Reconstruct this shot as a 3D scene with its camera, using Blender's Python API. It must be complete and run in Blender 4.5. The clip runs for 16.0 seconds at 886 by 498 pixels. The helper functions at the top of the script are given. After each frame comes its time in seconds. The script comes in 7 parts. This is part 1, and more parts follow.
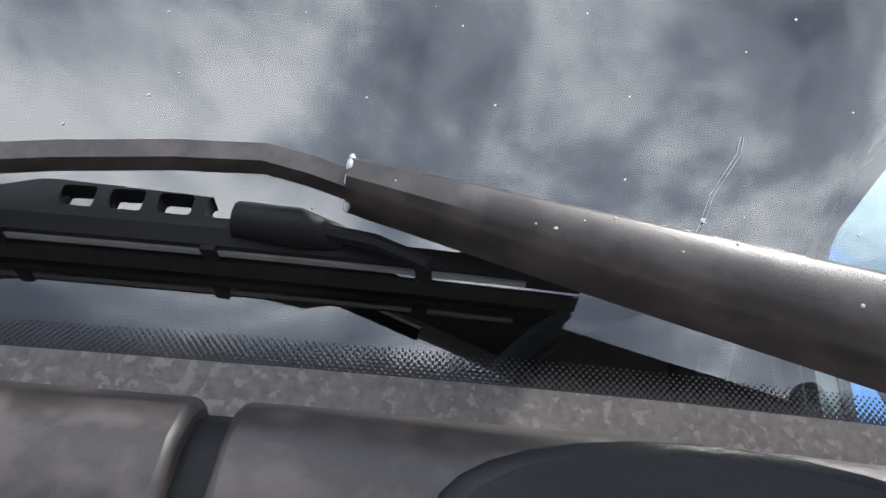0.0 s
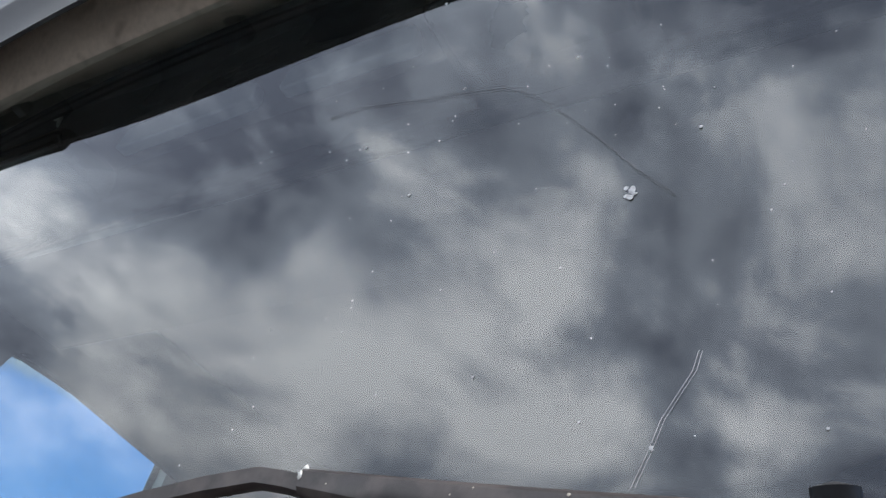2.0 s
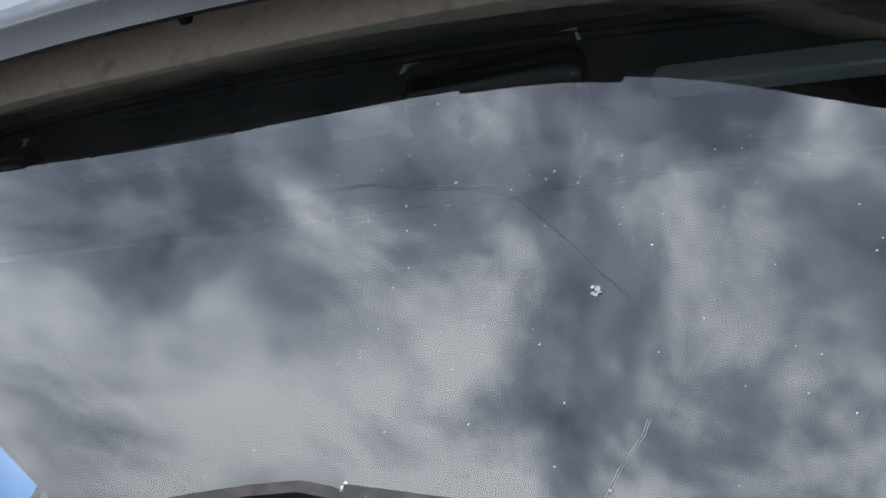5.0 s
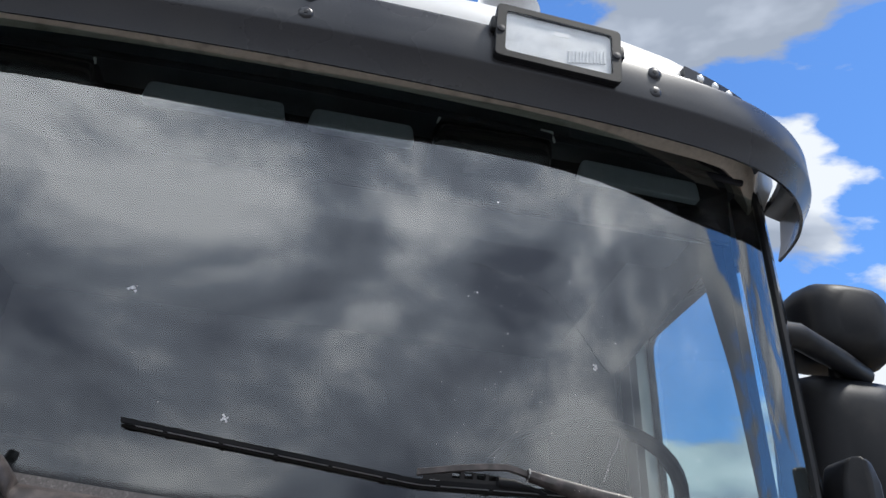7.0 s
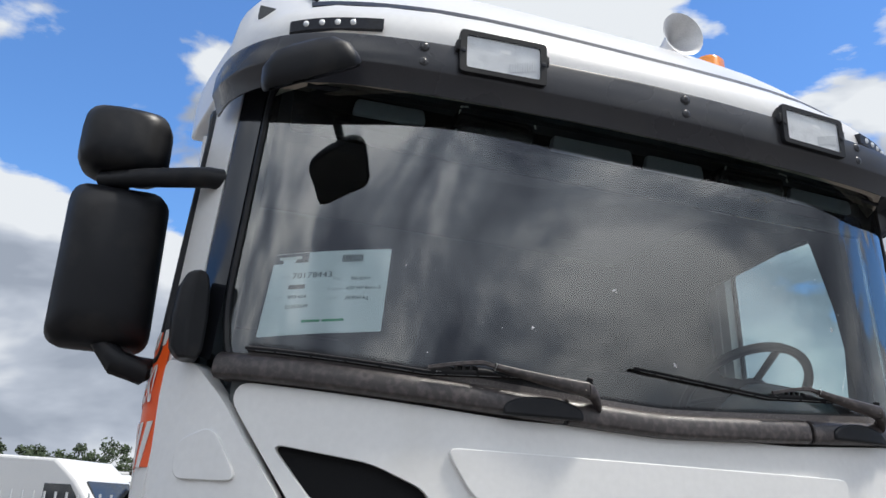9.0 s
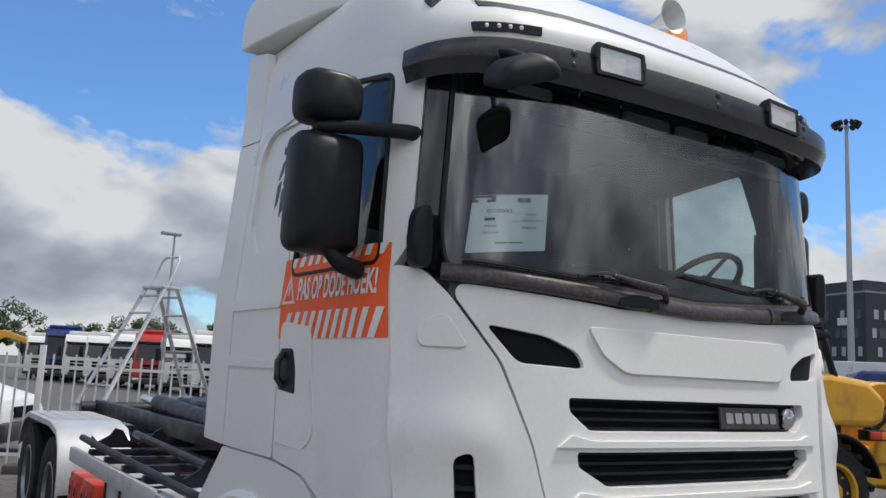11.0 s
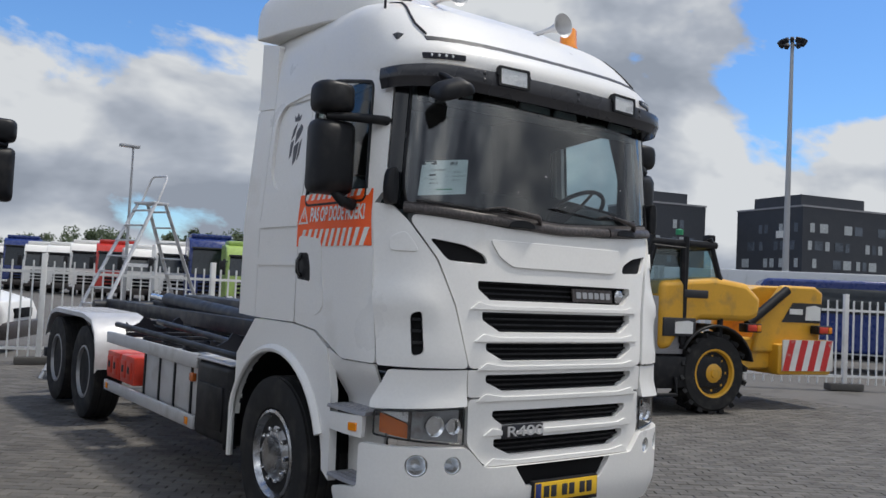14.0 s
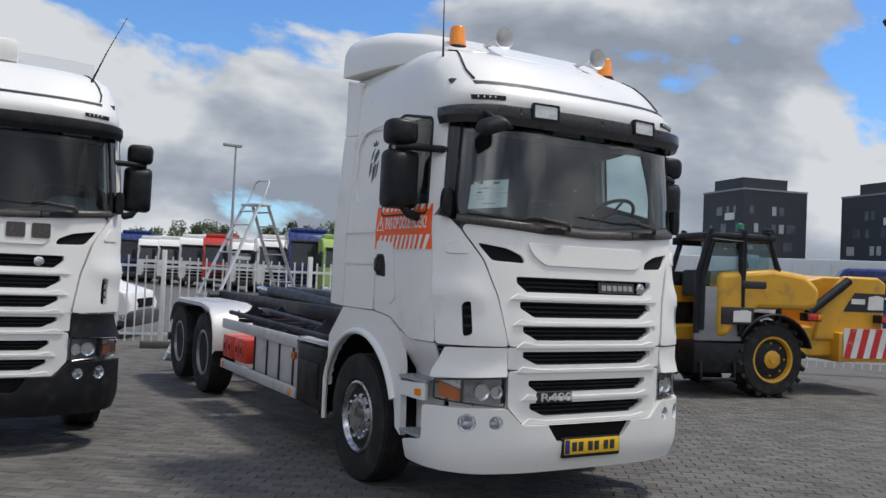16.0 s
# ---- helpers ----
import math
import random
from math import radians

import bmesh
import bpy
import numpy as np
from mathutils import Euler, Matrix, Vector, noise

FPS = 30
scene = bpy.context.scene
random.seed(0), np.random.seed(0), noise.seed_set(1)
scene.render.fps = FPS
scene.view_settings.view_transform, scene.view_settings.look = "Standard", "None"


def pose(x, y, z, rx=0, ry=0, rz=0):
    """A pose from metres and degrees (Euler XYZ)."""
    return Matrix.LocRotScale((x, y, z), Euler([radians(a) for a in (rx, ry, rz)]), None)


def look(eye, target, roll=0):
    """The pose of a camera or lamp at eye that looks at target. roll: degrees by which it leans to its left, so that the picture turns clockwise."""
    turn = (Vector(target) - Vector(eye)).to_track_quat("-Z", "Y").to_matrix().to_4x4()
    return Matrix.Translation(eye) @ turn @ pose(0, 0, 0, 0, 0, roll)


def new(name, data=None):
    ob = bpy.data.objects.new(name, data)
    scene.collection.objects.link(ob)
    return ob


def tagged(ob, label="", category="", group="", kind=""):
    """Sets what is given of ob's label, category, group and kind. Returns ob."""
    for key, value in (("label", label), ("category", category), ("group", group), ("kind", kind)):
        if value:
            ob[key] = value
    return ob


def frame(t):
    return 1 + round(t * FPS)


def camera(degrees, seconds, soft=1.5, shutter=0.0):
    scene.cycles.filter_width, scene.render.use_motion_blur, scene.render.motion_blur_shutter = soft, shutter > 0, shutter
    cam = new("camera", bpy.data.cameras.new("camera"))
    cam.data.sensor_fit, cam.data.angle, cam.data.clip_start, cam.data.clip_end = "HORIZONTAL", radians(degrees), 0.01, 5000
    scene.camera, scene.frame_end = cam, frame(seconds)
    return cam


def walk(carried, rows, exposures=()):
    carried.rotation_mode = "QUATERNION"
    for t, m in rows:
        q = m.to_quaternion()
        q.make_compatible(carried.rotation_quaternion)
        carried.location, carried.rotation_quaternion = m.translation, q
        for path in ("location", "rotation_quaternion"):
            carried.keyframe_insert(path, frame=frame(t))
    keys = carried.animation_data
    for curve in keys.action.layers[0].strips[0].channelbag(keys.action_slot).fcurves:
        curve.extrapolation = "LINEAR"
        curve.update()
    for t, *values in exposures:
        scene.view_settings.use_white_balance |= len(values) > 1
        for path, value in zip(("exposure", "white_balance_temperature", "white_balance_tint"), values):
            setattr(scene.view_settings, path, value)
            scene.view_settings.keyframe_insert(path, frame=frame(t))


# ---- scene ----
cam = camera(55.3, 16.0)
PATH = [
    (0, (0.528, -0.199, 2.061), (0.397, 1.533, 3.053), 8.7),
    (0.5, (0.604, -0.217, 2.091), (0.397, 1.505, 3.087), 8.8),
    (1, (0.645, -0.167, 2.125), (0.177, 1.513, 3.103), 9.6),
    (1.5, (0.693, -0.208, 2.103), (-0.112, 1.308, 3.129), 11.4),
    (2, (0.717, -0.226, 2.083), (-0.234, 1.029, 3.317), 13.0),
    (2.5, (0.749, -0.22, 2.057), (-0.228, 0.947, 3.355), 14.5),
    (3, (0.766, -0.176, 2.079), (-0.258, 0.951, 3.376), 16.4),
    (3.2, (0.79, -0.157, 2.077), (-0.277, 0.921, 3.381), 17.6),
    (5.5, (0.639, -0.457, 1.94), (0.179, 0.889, 3.346), 10.8),
    (6, (0.548, -0.653, 1.877), (0.355, 0.784, 3.254), 6.7),
    (6.5, (0.385, -0.966, 1.956), (0.397, 0.707, 3.052), 6.5),
    (7, (0.183, -1.112, 1.946), (0.402, 0.65, 2.867), 5.6),
    (7.5, (-0.086, -1.353, 1.942), (0.305, 0.389, 2.842), 4.9),
    (8, (-0.442, -1.473, 1.895), (0.036, 0.303, 2.68), 3.9),
    (8.5, (-0.828, -1.562, 1.893), (-0.284, 0.264, 2.503), 3.6),
    (8.7, (-0.98, -1.639, 1.878), (-0.418, 0.185, 2.477), 3.5),
    (10.8, (-2.471, -2.14, 1.839), (-1.408, -0.479, 2.178), 2.7),
    (11, (-2.611, -2.144, 1.813), (-1.531, -0.485, 2.104), 2.8),
    (11.5, (-2.896, -2.197, 1.832), (-1.773, -0.556, 2.052), 3.0),
    (12, (-3.174, -2.425, 1.807), (-2.016, -0.807, 2.001), 3.1),
    (12.5, (-3.315, -2.762, 1.752), (-2.133, -1.154, 1.889), 3.0),
    (13, (-3.463, -3.119, 1.745), (-2.263, -1.523, 1.855), 3.0),
    (13.5, (-3.672, -3.442, 1.724), (-2.469, -1.847, 1.821), 2.9),
    (14, (-3.736, -3.773, 1.711), (-2.547, -2.166, 1.799), 2.8),
    (14.5, (-3.791, -4.096, 1.696), (-2.659, -2.45, 1.774), 2.8),
    (15, (-3.95, -4.4, 1.71), (-2.897, -2.701, 1.778), 2.7),
    (15.5, (-4.131, -4.685, 1.755), (-3.099, -2.973, 1.816), 2.6),
    (16, (-4.197, -4.971, 1.763), (-3.191, -3.244, 1.817), 2.6),
]
walk(cam, [(t, look(eye, target, roll)) for t, eye, target, roll in PATH],
     exposures=[(0.0, 1.35, 6200, 8), (1.0, 1.2, 6200, 8), (2.5, 0.9, 6200, 8), (5.5, 1.05, 6150, 8), (7.0, 0.75, 6200, 8), (8.5, 0.65, 6300, 8), (11.0, 0.32, 6500, 8), (13.0, 0.3, 6450, 8), (16.0, 0.3, 6400, 8)])

# ---- sky, sun ----
SUN_EL, SUN_AZ = radians(66), radians(108)
world = bpy.data.worlds.new("sky")
scene.world = world
world.use_nodes = True


def sky_nodes():
    nt = world.node_tree
    nt.nodes.clear()
    N, L = nt.nodes.new, nt.links.new
    out, bg = N("ShaderNodeOutputWorld"), N("ShaderNodeBackground")
    sky = N("ShaderNodeTexSky")
    sky.sky_type, sky.sun_disc = "NISHITA", False
    sky.sun_elevation, sky.sun_rotation = SUN_EL, SUN_AZ
    sky.air_density, sky.dust_density, sky.ozone_density = 1.1, 0.1, 4.0
    geo, sep = N("ShaderNodeTexCoord"), N("ShaderNodeSeparateXYZ")
    L(geo.outputs["Generated"], sep.inputs[0])

    def math_node(op, a, b=0.0, c=0.0):
        n = N("ShaderNodeMath"); n.operation = op
        for k, v in enumerate((a, b, c)):
            if isinstance(v, (int, float)):
                n.inputs[k].default_value = v
            else:
                L(v, n.inputs[k])
        return n.outputs[0]

    def span(v, a, b, c, d, soft=True):
        n = N("ShaderNodeMapRange")
        n.interpolation_type = "SMOOTHSTEP" if soft else "LINEAR"
        for k, q in enumerate((a, b, c, d)):
            n.inputs[k + 1].default_value = q
        L(v, n.inputs[0])
        return n.outputs[0]

    def field(offset, scale, detail, rough, dist=0.0, flat=(1.0, 1.0, 1.9)):
        """Cloud mass on the dome, flattened towards the horizon."""
        mp = N("ShaderNodeMapping")
        mp.inputs["Location"].default_value, mp.inputs["Scale"].default_value = offset, flat
        L(geo.outputs["Generated"], mp.inputs["Vector"])
        n = N("ShaderNodeTexNoise")
        n.inputs["Scale"].default_value, n.inputs["Detail"].default_value = scale, detail
        n.inputs["Roughness"].default_value, n.inputs["Distortion"].default_value = rough, dist
        L(mp.outputs[0], n.inputs["Vector"])
        return n.outputs["Fac"]

    def ramp(src, stops):
        r = N("ShaderNodeValToRGB")
        while len(r.color_ramp.elements) < len(stops):
            r.color_ramp.elements.new(0.5)
        for e, (p, c) in zip(r.color_ramp.elements, stops):
            e.position, e.color = p, (*c, 1)
        L(src, r.inputs[0])
        return r.outputs[0]

    def blend(f, a, b, kind="MIX"):
        n = N("ShaderNodeMixRGB"); n.blend_type = kind
        if isinstance(f, float):
            n.inputs[0].default_value = f
        else:
            L(f, n.inputs[0])
        L(a, n.inputs[1]); L(b, n.inputs[2])
        return n.outputs[0]

    up = math_node("MAXIMUM", sep.outputs[2], 0.0)
    away = math_node("ADD", math_node("MULTIPLY", sep.outputs[1], -0.95), math_node("MULTIPLY", sep.outputs[0], -0.28))
    south = span(away, -0.15, 0.30, 0.0, 1.0)
    # broken cumulus: lit tops, grey bases, cover thinning with height; a closed grey deck on the south-west side
    SEED, FLAT = (4.3, 1.75, 0.6), (1.0, 1.0, 2.1)
    mass = field(SEED, 2.9, 13, 0.54, 0.2, FLAT)
    body = field(SEED, 2.9, 5, 0.5, 0.2, FLAT)
    above = field((SEED[0] + 0.03, SEED[1] - 0.02, SEED[2] + 0.10), 2.9, 5, 0.5, 0.2, FLAT)
    more = math_node("ADD", math_node("ADD", mass, span(up, 0.08, 0.38, 0.125, -0.015)), span(south, 0.0, 1.0, 0.0, 0.30))
    cover = ramp(more, [(0.492, (0, 0, 0)), (0.535, (1, 1, 1))])
    lit = math_node("ADD", math_node("MULTIPLY", math_node("SUBTRACT", body, above), 3.2), math_node("ADD", math_node("MULTIPLY", mass, -1.1), 1.10))
    cumulus = ramp(lit, [(0.30, (2.3, 2.55, 3.05)), (0.52, (3.3, 3.55, 4.1)), (0.76, (5.5, 5.6, 5.8))])
    deck = field((1.2, 7.4, 2.2), 3.3, 6, 0.58, 0.3, (0.8, 0.8, 1.9))
    grey = ramp(deck, [(0.37, (1.35, 1.5, 1.95)), (0.50, (3.3, 3.6, 4.2)), (0.64, (8.6, 8.7, 8.9))])
    height = N("ShaderNodeCombineXYZ")
    for k in range(3):
        L(span(up, 0.22, 0.62, 0.95, 1.6), height.inputs[k])
    grey = blend(1.0, grey, height.outputs[0], "MULTIPLY")
    # the deck is darkest low in the south-east
    rain = N("ShaderNodeCombineXYZ")
    for k in range(3):
        L(span(math_node("SUBTRACT", sep.outputs[0], math_node("MULTIPLY", up, 2.0)), -0.5, 0.3, 1.0, 0.6), rain.inputs[k])
    grey = blend(1.0, grey, rain.outputs[0], "MULTIPLY")
    clear = N("ShaderNodeRGB")
    clear.outputs[0].default_value = (0.72, 0.95, 1.22, 1)
    L(blend(cover, blend(1.0, sky.outputs[0], clear.outputs[0], "MULTIPLY"), blend(south, cumulus, grey)), bg.inputs[0])
    bg.inputs[1].default_value = 0.1
    L(bg.outputs[0], out.inputs[0])


sky_nodes()
sun = new("sun", bpy.data.lights.new("sun", "SUN"))
sun.data.energy, sun.data.angle, sun.data.color = 2.2, radians(7), (1.0, 0.93, 0.84)
sun.matrix_basis = pose(0, 0, 30, math.degrees(math.pi / 2 - SUN_EL), 0, 180 - math.degrees(SUN_AZ))

# ---- materials ----


def mat(name, base, rough=0.5, metal=0.0, var=0.06, scale=6.0, fine=120.0, bump=0.05, coat=0.0, spread=0.12, rnd=0.0, dirt=None, dirt_at=(0.6, 0.75), dirt_scale=3.0, spec=0.5):
    """Surface with grain at two sizes, uneven gloss, and optional dirt in patches."""
    m = bpy.data.materials.new(name)
    m.use_nodes = True
    nt = m.node_tree
    N, L = nt.nodes.new, nt.links.new
    p = nt.nodes["Principled BSDF"]
    tc = N("ShaderNodeTexCoord")
    big, small = N("ShaderNodeTexNoise"), N("ShaderNodeTexNoise")
    for n, s, d in ((big, scale, 5), (small, fine, 3)):
        n.inputs["Scale"].default_value, n.inputs["Detail"].default_value = s, d
        L(tc.outputs["Object"], n.inputs["Vector"])
    add = N("ShaderNodeMath"); add.operation = "MULTIPLY_ADD"; add.inputs[1].default_value = 0.6
    L(big.outputs["Fac"], add.inputs[0]); L(small.outputs["Fac"], add.inputs[2])
    mr = N("ShaderNodeMapRange")
    mr.inputs[1].default_value, mr.inputs[2].default_value = 0.5, 1.1
    mr.inputs[3].default_value, mr.inputs[4].default_value = 1 - var * 2, 1 + var * 2
    L(add.outputs[0], mr.inputs[0])
    src = mr.outputs[0]
    if rnd:
        oi = N("ShaderNodeObjectInfo")
        r2 = N("ShaderNodeMapRange")
        r2.inputs[3].default_value, r2.inputs[4].default_value = 1 - rnd, 1 + rnd
        L(oi.outputs["Random"], r2.inputs[0])
        mu = N("ShaderNodeMath"); mu.operation = "MULTIPLY"
        L(src, mu.inputs[0]); L(r2.outputs[0], mu.inputs[1])
        src = mu.outputs[0]
    col = N("ShaderNodeMixRGB"); col.blend_type = "MULTIPLY"; col.inputs[0].default_value = 1
    col.inputs[1].default_value = (*base, 1)
    L(src, col.inputs[2])
    c = col.outputs[0]
    if dirt:
        dn = N("ShaderNodeTexNoise")
        dn.inputs["Scale"].default_value, dn.inputs["Detail"].default_value = dirt_scale, 8
        L(tc.outputs["Object"], dn.inputs["Vector"])
        dr = N("ShaderNodeMapRange")
        dr.inputs[1].default_value, dr.inputs[2].default_value = dirt_at
        L(dn.outputs["Fac"], dr.inputs[0])
        dm = N("ShaderNodeMixRGB"); dm.inputs[2].default_value = (*dirt, 1)
        L(dr.outputs[0], dm.inputs[0]); L(c, dm.inputs[1])
        c = dm.outputs[0]
    L(c, p.inputs["Base Color"])
    rr = N("ShaderNodeMapRange")
    rr.inputs[1].default_value, rr.inputs[2].default_value = 0.3, 0.7
    rr.inputs[3].default_value, rr.inputs[4].default_value = max(0.02, rough - spread), min(1, rough + spread)
    L(big.outputs["Fac"], rr.inputs[0]); L(rr.outputs[0], p.inputs["Roughness"])
    p.inputs["Metallic"].default_value = metal
    p.inputs["Specular IOR Level"].default_value = spec
    p.inputs["Coat Weight"].default_value = coat
    p.inputs["Coat Roughness"].default_value = 0.06
    if bump:
        b = N("ShaderNodeBump")
        b.inputs["Strength"].default_value, b.inputs["Distance"].default_value = bump, 0.0012
        L(small.outputs["Fac"], b.inputs["Height"]); L(b.outputs[0], p.inputs["Normal"])
    return m


def glass_mat(name, tint, mirror=0.05, rough=0.0, dust=0.0, dust_scale=30.0):
    """Clear pane: looks through with a tint, mirrors more at a glancing angle; optional thin film of dust."""
    m = bpy.data.materials.new(name)
    m.use_nodes = True
    nt = m.node_tree
    nt.nodes.clear()
    N, L = nt.nodes.new, nt.links.new
    out, mix = N("ShaderNodeOutputMaterial"), N("ShaderNodeMixShader")
    tr, gl, lw = N("ShaderNodeBsdfTransparent"), N("ShaderNodeBsdfGlossy"), N("ShaderNodeLayerWeight")
    tr.inputs[0].default_value = (*tint, 1)
    gl.inputs["Roughness"].default_value = rough
    lw.inputs["Blend"].default_value = 0.5
    p5, fr = N("ShaderNodeMath"), N("ShaderNodeMapRange")
    p5.operation = "POWER"; p5.inputs[1].default_value = 5.0
    fr.inputs[3].default_value = mirror
    L(lw.outputs["Facing"], p5.inputs[0]); L(p5.outputs[0], fr.inputs[0])
    L(fr.outputs[0], mix.inputs[0]); L(tr.outputs[0], mix.inputs[1]); L(gl.outputs[0], mix.inputs[2])
    last = mix.outputs[0]
    if dust:
        df, m2 = N("ShaderNodeBsdfDiffuse"), N("ShaderNodeMixShader")
        df.inputs[0].default_value = (0.62, 0.58, 0.52, 1)
        tc, no = N("ShaderNodeTexCoord"), N("ShaderNodeTexNoise")
        no.inputs["Scale"].default_value, no.inputs["Detail"].default_value = dust_scale, 6
        L(tc.outputs["Object"], no.inputs["Vector"])
        mr = N("ShaderNodeMapRange")
        mr.inputs[1].default_value, mr.inputs[2].default_value, mr.inputs[4].default_value = 0.35, 0.7, dust
        L(no.outputs["Fac"], mr.inputs[0]); L(mr.outputs[0], m2.inputs[0])
        L(last, m2.inputs[1]); L(df.outputs[0], m2.inputs[2])
        last = m2.outputs[0]
    L(last, out.inputs[0])
    return m


def emit_mat(name, col, strength):
    m = bpy.data.materials.new(name)
    m.use_nodes = True
    p = m.node_tree.nodes["Principled BSDF"]
    p.inputs["Base Color"].default_value = (*col, 1)
    p.inputs["Emission Color"].default_value = (*col, 1)
    p.inputs["Emission Strength"].default_value = strength
    return m


WHITE = mat("white_paint", (0.82, 0.81, 0.79), 0.38, var=0.015, scale=2, fine=60, bump=0.02, coat=0.18, dirt=(0.6, 0.57, 0.5), dirt_at=(0.62, 1.0), dirt_scale=2.2)
BLACKP = mat("black_plastic", (0.010, 0.0105, 0.013), 0.5, var=0.12, scale=5, fine=500, bump=0.12, dirt=(0.035, 0.033, 0.032), dirt_at=(0.5, 0.85), dirt_scale=9, spec=0.3)
GREYP = mat("faded_black_plastic", (0.045, 0.038, 0.037), 0.40, var=0.14, scale=30, fine=2200, bump=0.12, dirt=(0.092, 0.076, 0.073), dirt_at=(0.46, 0.66), dirt_scale=60)
GLOSSB = mat("glossy_black", (0.012, 0.013, 0.016), 0.16, var=0.08, bump=0.0, coat=0.4)
RUBBER = mat("tyre_rubber", (0.02, 0.02, 0.021), 0.78, var=0.15, scale=8, fine=200, bump=0.15, dirt=(0.07, 0.064, 0.058), dirt_at=(0.5, 0.9), dirt_scale=6, spec=0.3)
STEELW = mat("painted_rim_silver", (0.42, 0.43, 0.45), 0.42, 0.55, var=0.08, dirt=(0.22, 0.17, 0.13), dirt_at=(0.55, 0.85), dirt_scale=12)
BRIGHTRIM = mat("polished_rim_steel", (0.5, 0.51, 0.53), 0.24, 0.9, var=0.1, dirt=(0.16, 0.13, 0.1), dirt_at=(0.5, 0.8), dirt_scale=14)
CHROME = mat("chrome", (0.75, 0.76, 0.78), 0.14, 1.0, var=0.04)
ALU = mat("brushed_aluminium", (0.62, 0.62, 0.63), 0.5, 0.45, var=0.07, scale=9, fine=220, bump=0.08, dirt=(0.3, 0.28, 0.25), dirt_at=(0.55, 0.9))
DARKSTEEL = mat("dark_chassis_steel", (0.018, 0.02, 0.028), 0.45, 0.1, var=0.2, dirt=(0.07, 0.06, 0.05), dirt_at=(0.52, 0.9), dirt_scale=7, spec=0.35)
ORANGE = mat("orange_film", (1.0, 0.12, 0.012), 0.4, var=0.03, bump=0.02)
REDP = mat("red_plastic", (0.62, 0.05, 0.025), 0.42, var=0.1, bump=0.05)
AMBER = mat("amber_lens", (0.9, 0.28, 0.01), 0.2, var=0.05, coat=0.5)
AMBERD = mat("amber_indicator_lens", (0.5, 0.13, 0.03), 0.2, var=0.05, coat=0.6)
YELLOW = mat("machine_yellow_paint", (0.72, 0.38, 0.03), 0.4, var=0.07, scale=3, bump=0.04, coat=0.2, dirt=(0.3, 0.2, 0.08), dirt_at=(0.55, 0.9), dirt_scale=4)
PLATEY = mat("yellow_plate_film", (0.82, 0.5, 0.02), 0.4, var=0.04)
PAPER = mat("white_paper", (0.85, 0.86, 0.87), 0.7, var=0.02, bump=0.02)
INK = mat("black_ink", (0.03, 0.03, 0.035), 0.7, var=0.05, bump=0)
GREYINK = mat("grey_ink", (0.42, 0.43, 0.46), 0.7, var=0.05, bump=0)
DARKINK = mat("charcoal_film", (0.09, 0.09, 0.10), 0.6, var=0.1, bump=0)
GREENINK = mat("green_ink", (0.05, 0.3, 0.14), 0.7, var=0.05, bump=0)
STRIPEW = mat("white_film", (0.8, 0.8, 0.78), 0.42, var=0.04, dirt=(0.55, 0.5, 0.45), dirt_at=(0.5, 0.9))
REDFILM = mat("red_film", (0.6, 0.03, 0.03), 0.42, var=0.08, dirt=(0.5, 0.35, 0.3), dirt_at=(0.6, 0.75), dirt_scale=10)
BLUEP = mat("blue_paint", (0.012, 0.03, 0.16), 0.3, var=0.06, coat=0.3)
GREENP = mat("lime_paint", (0.36, 0.5, 0.13), 0.35, var=0.06, coat=0.3)
REDPAINT = mat("red_paint", (0.5, 0.03, 0.02), 0.35, var=0.06, coat=0.3)
DASH = mat("dash_plastic", (0.08, 0.092, 0.098), 0.62, var=0.1, fine=300, bump=0.1, dirt=(0.15, 0.14, 0.13), dirt_at=(0.45, 0.9), dirt_scale=14)
TRIMIN = mat("cab_lining", (0.02, 0.023, 0.028), 0.75, var=0.1, bump=0.1)
HEADL = mat("overhead_shelf_lining", (0.06, 0.065, 0.075), 0.7, var=0.1, bump=0.1)
BEIGE = mat("roof_lip_beige", (0.62, 0.55, 0.47), 0.5, var=0.06, scale=9, dirt=(0.2, 0.16, 0.12), dirt_at=(0.55, 0.85), dirt_scale=30)
LENS = glass_mat("clear_lens", (0.93, 0.94, 0.95), 0.05)
GLASS = glass_mat("windscreen_glass", (0.72, 0.82, 0.82), 0.18, dust=0.014, dust_scale=12)
GLASS2 = glass_mat("side_glass", (0.7, 0.82, 0.84), 0.08, dust=0.02)
CLEAR = bpy.data.materials.new("inner_glass_face")
CLEAR.use_nodes = True
CLEAR.node_tree.nodes.clear()
CLEAR.node_tree.links.new(CLEAR.node_tree.nodes.new("ShaderNodeBsdfTransparent").outputs[0], CLEAR.node_tree.nodes.new("ShaderNodeOutputMaterial").inputs[0])
DARKGLASS = mat("dark_window_glass", (0.02, 0.025, 0.03), 0.08, var=0.1, bump=0, coat=0.6)
REFLECTOR = mat("lamp_reflector", (0.78, 0.79, 0.8), 0.3, 0.35, var=0.05)
MESH = mat("black_mesh", (0.008, 0.008, 0.009), 0.75, var=0.2, bump=0.3, fine=600, spec=0.15)
VISORM = mat("visor_dark_grey", (0.032, 0.032, 0.038), 0.3, var=0.08, scale=4, fine=300, bump=0.02, coat=0.15, dirt=(0.05, 0.048, 0.048), dirt_at=(0.5, 0.9), dirt_scale=5)
PALEGREY = mat("pale_grey_rectangle", (0.34, 0.36, 0.4), 0.5, var=0.1)
LAMPW = mat("ribbed_lamp_glass", (0.82, 0.83, 0.84), 0.35, var=0.08, scale=30, fine=300, bump=0.2)
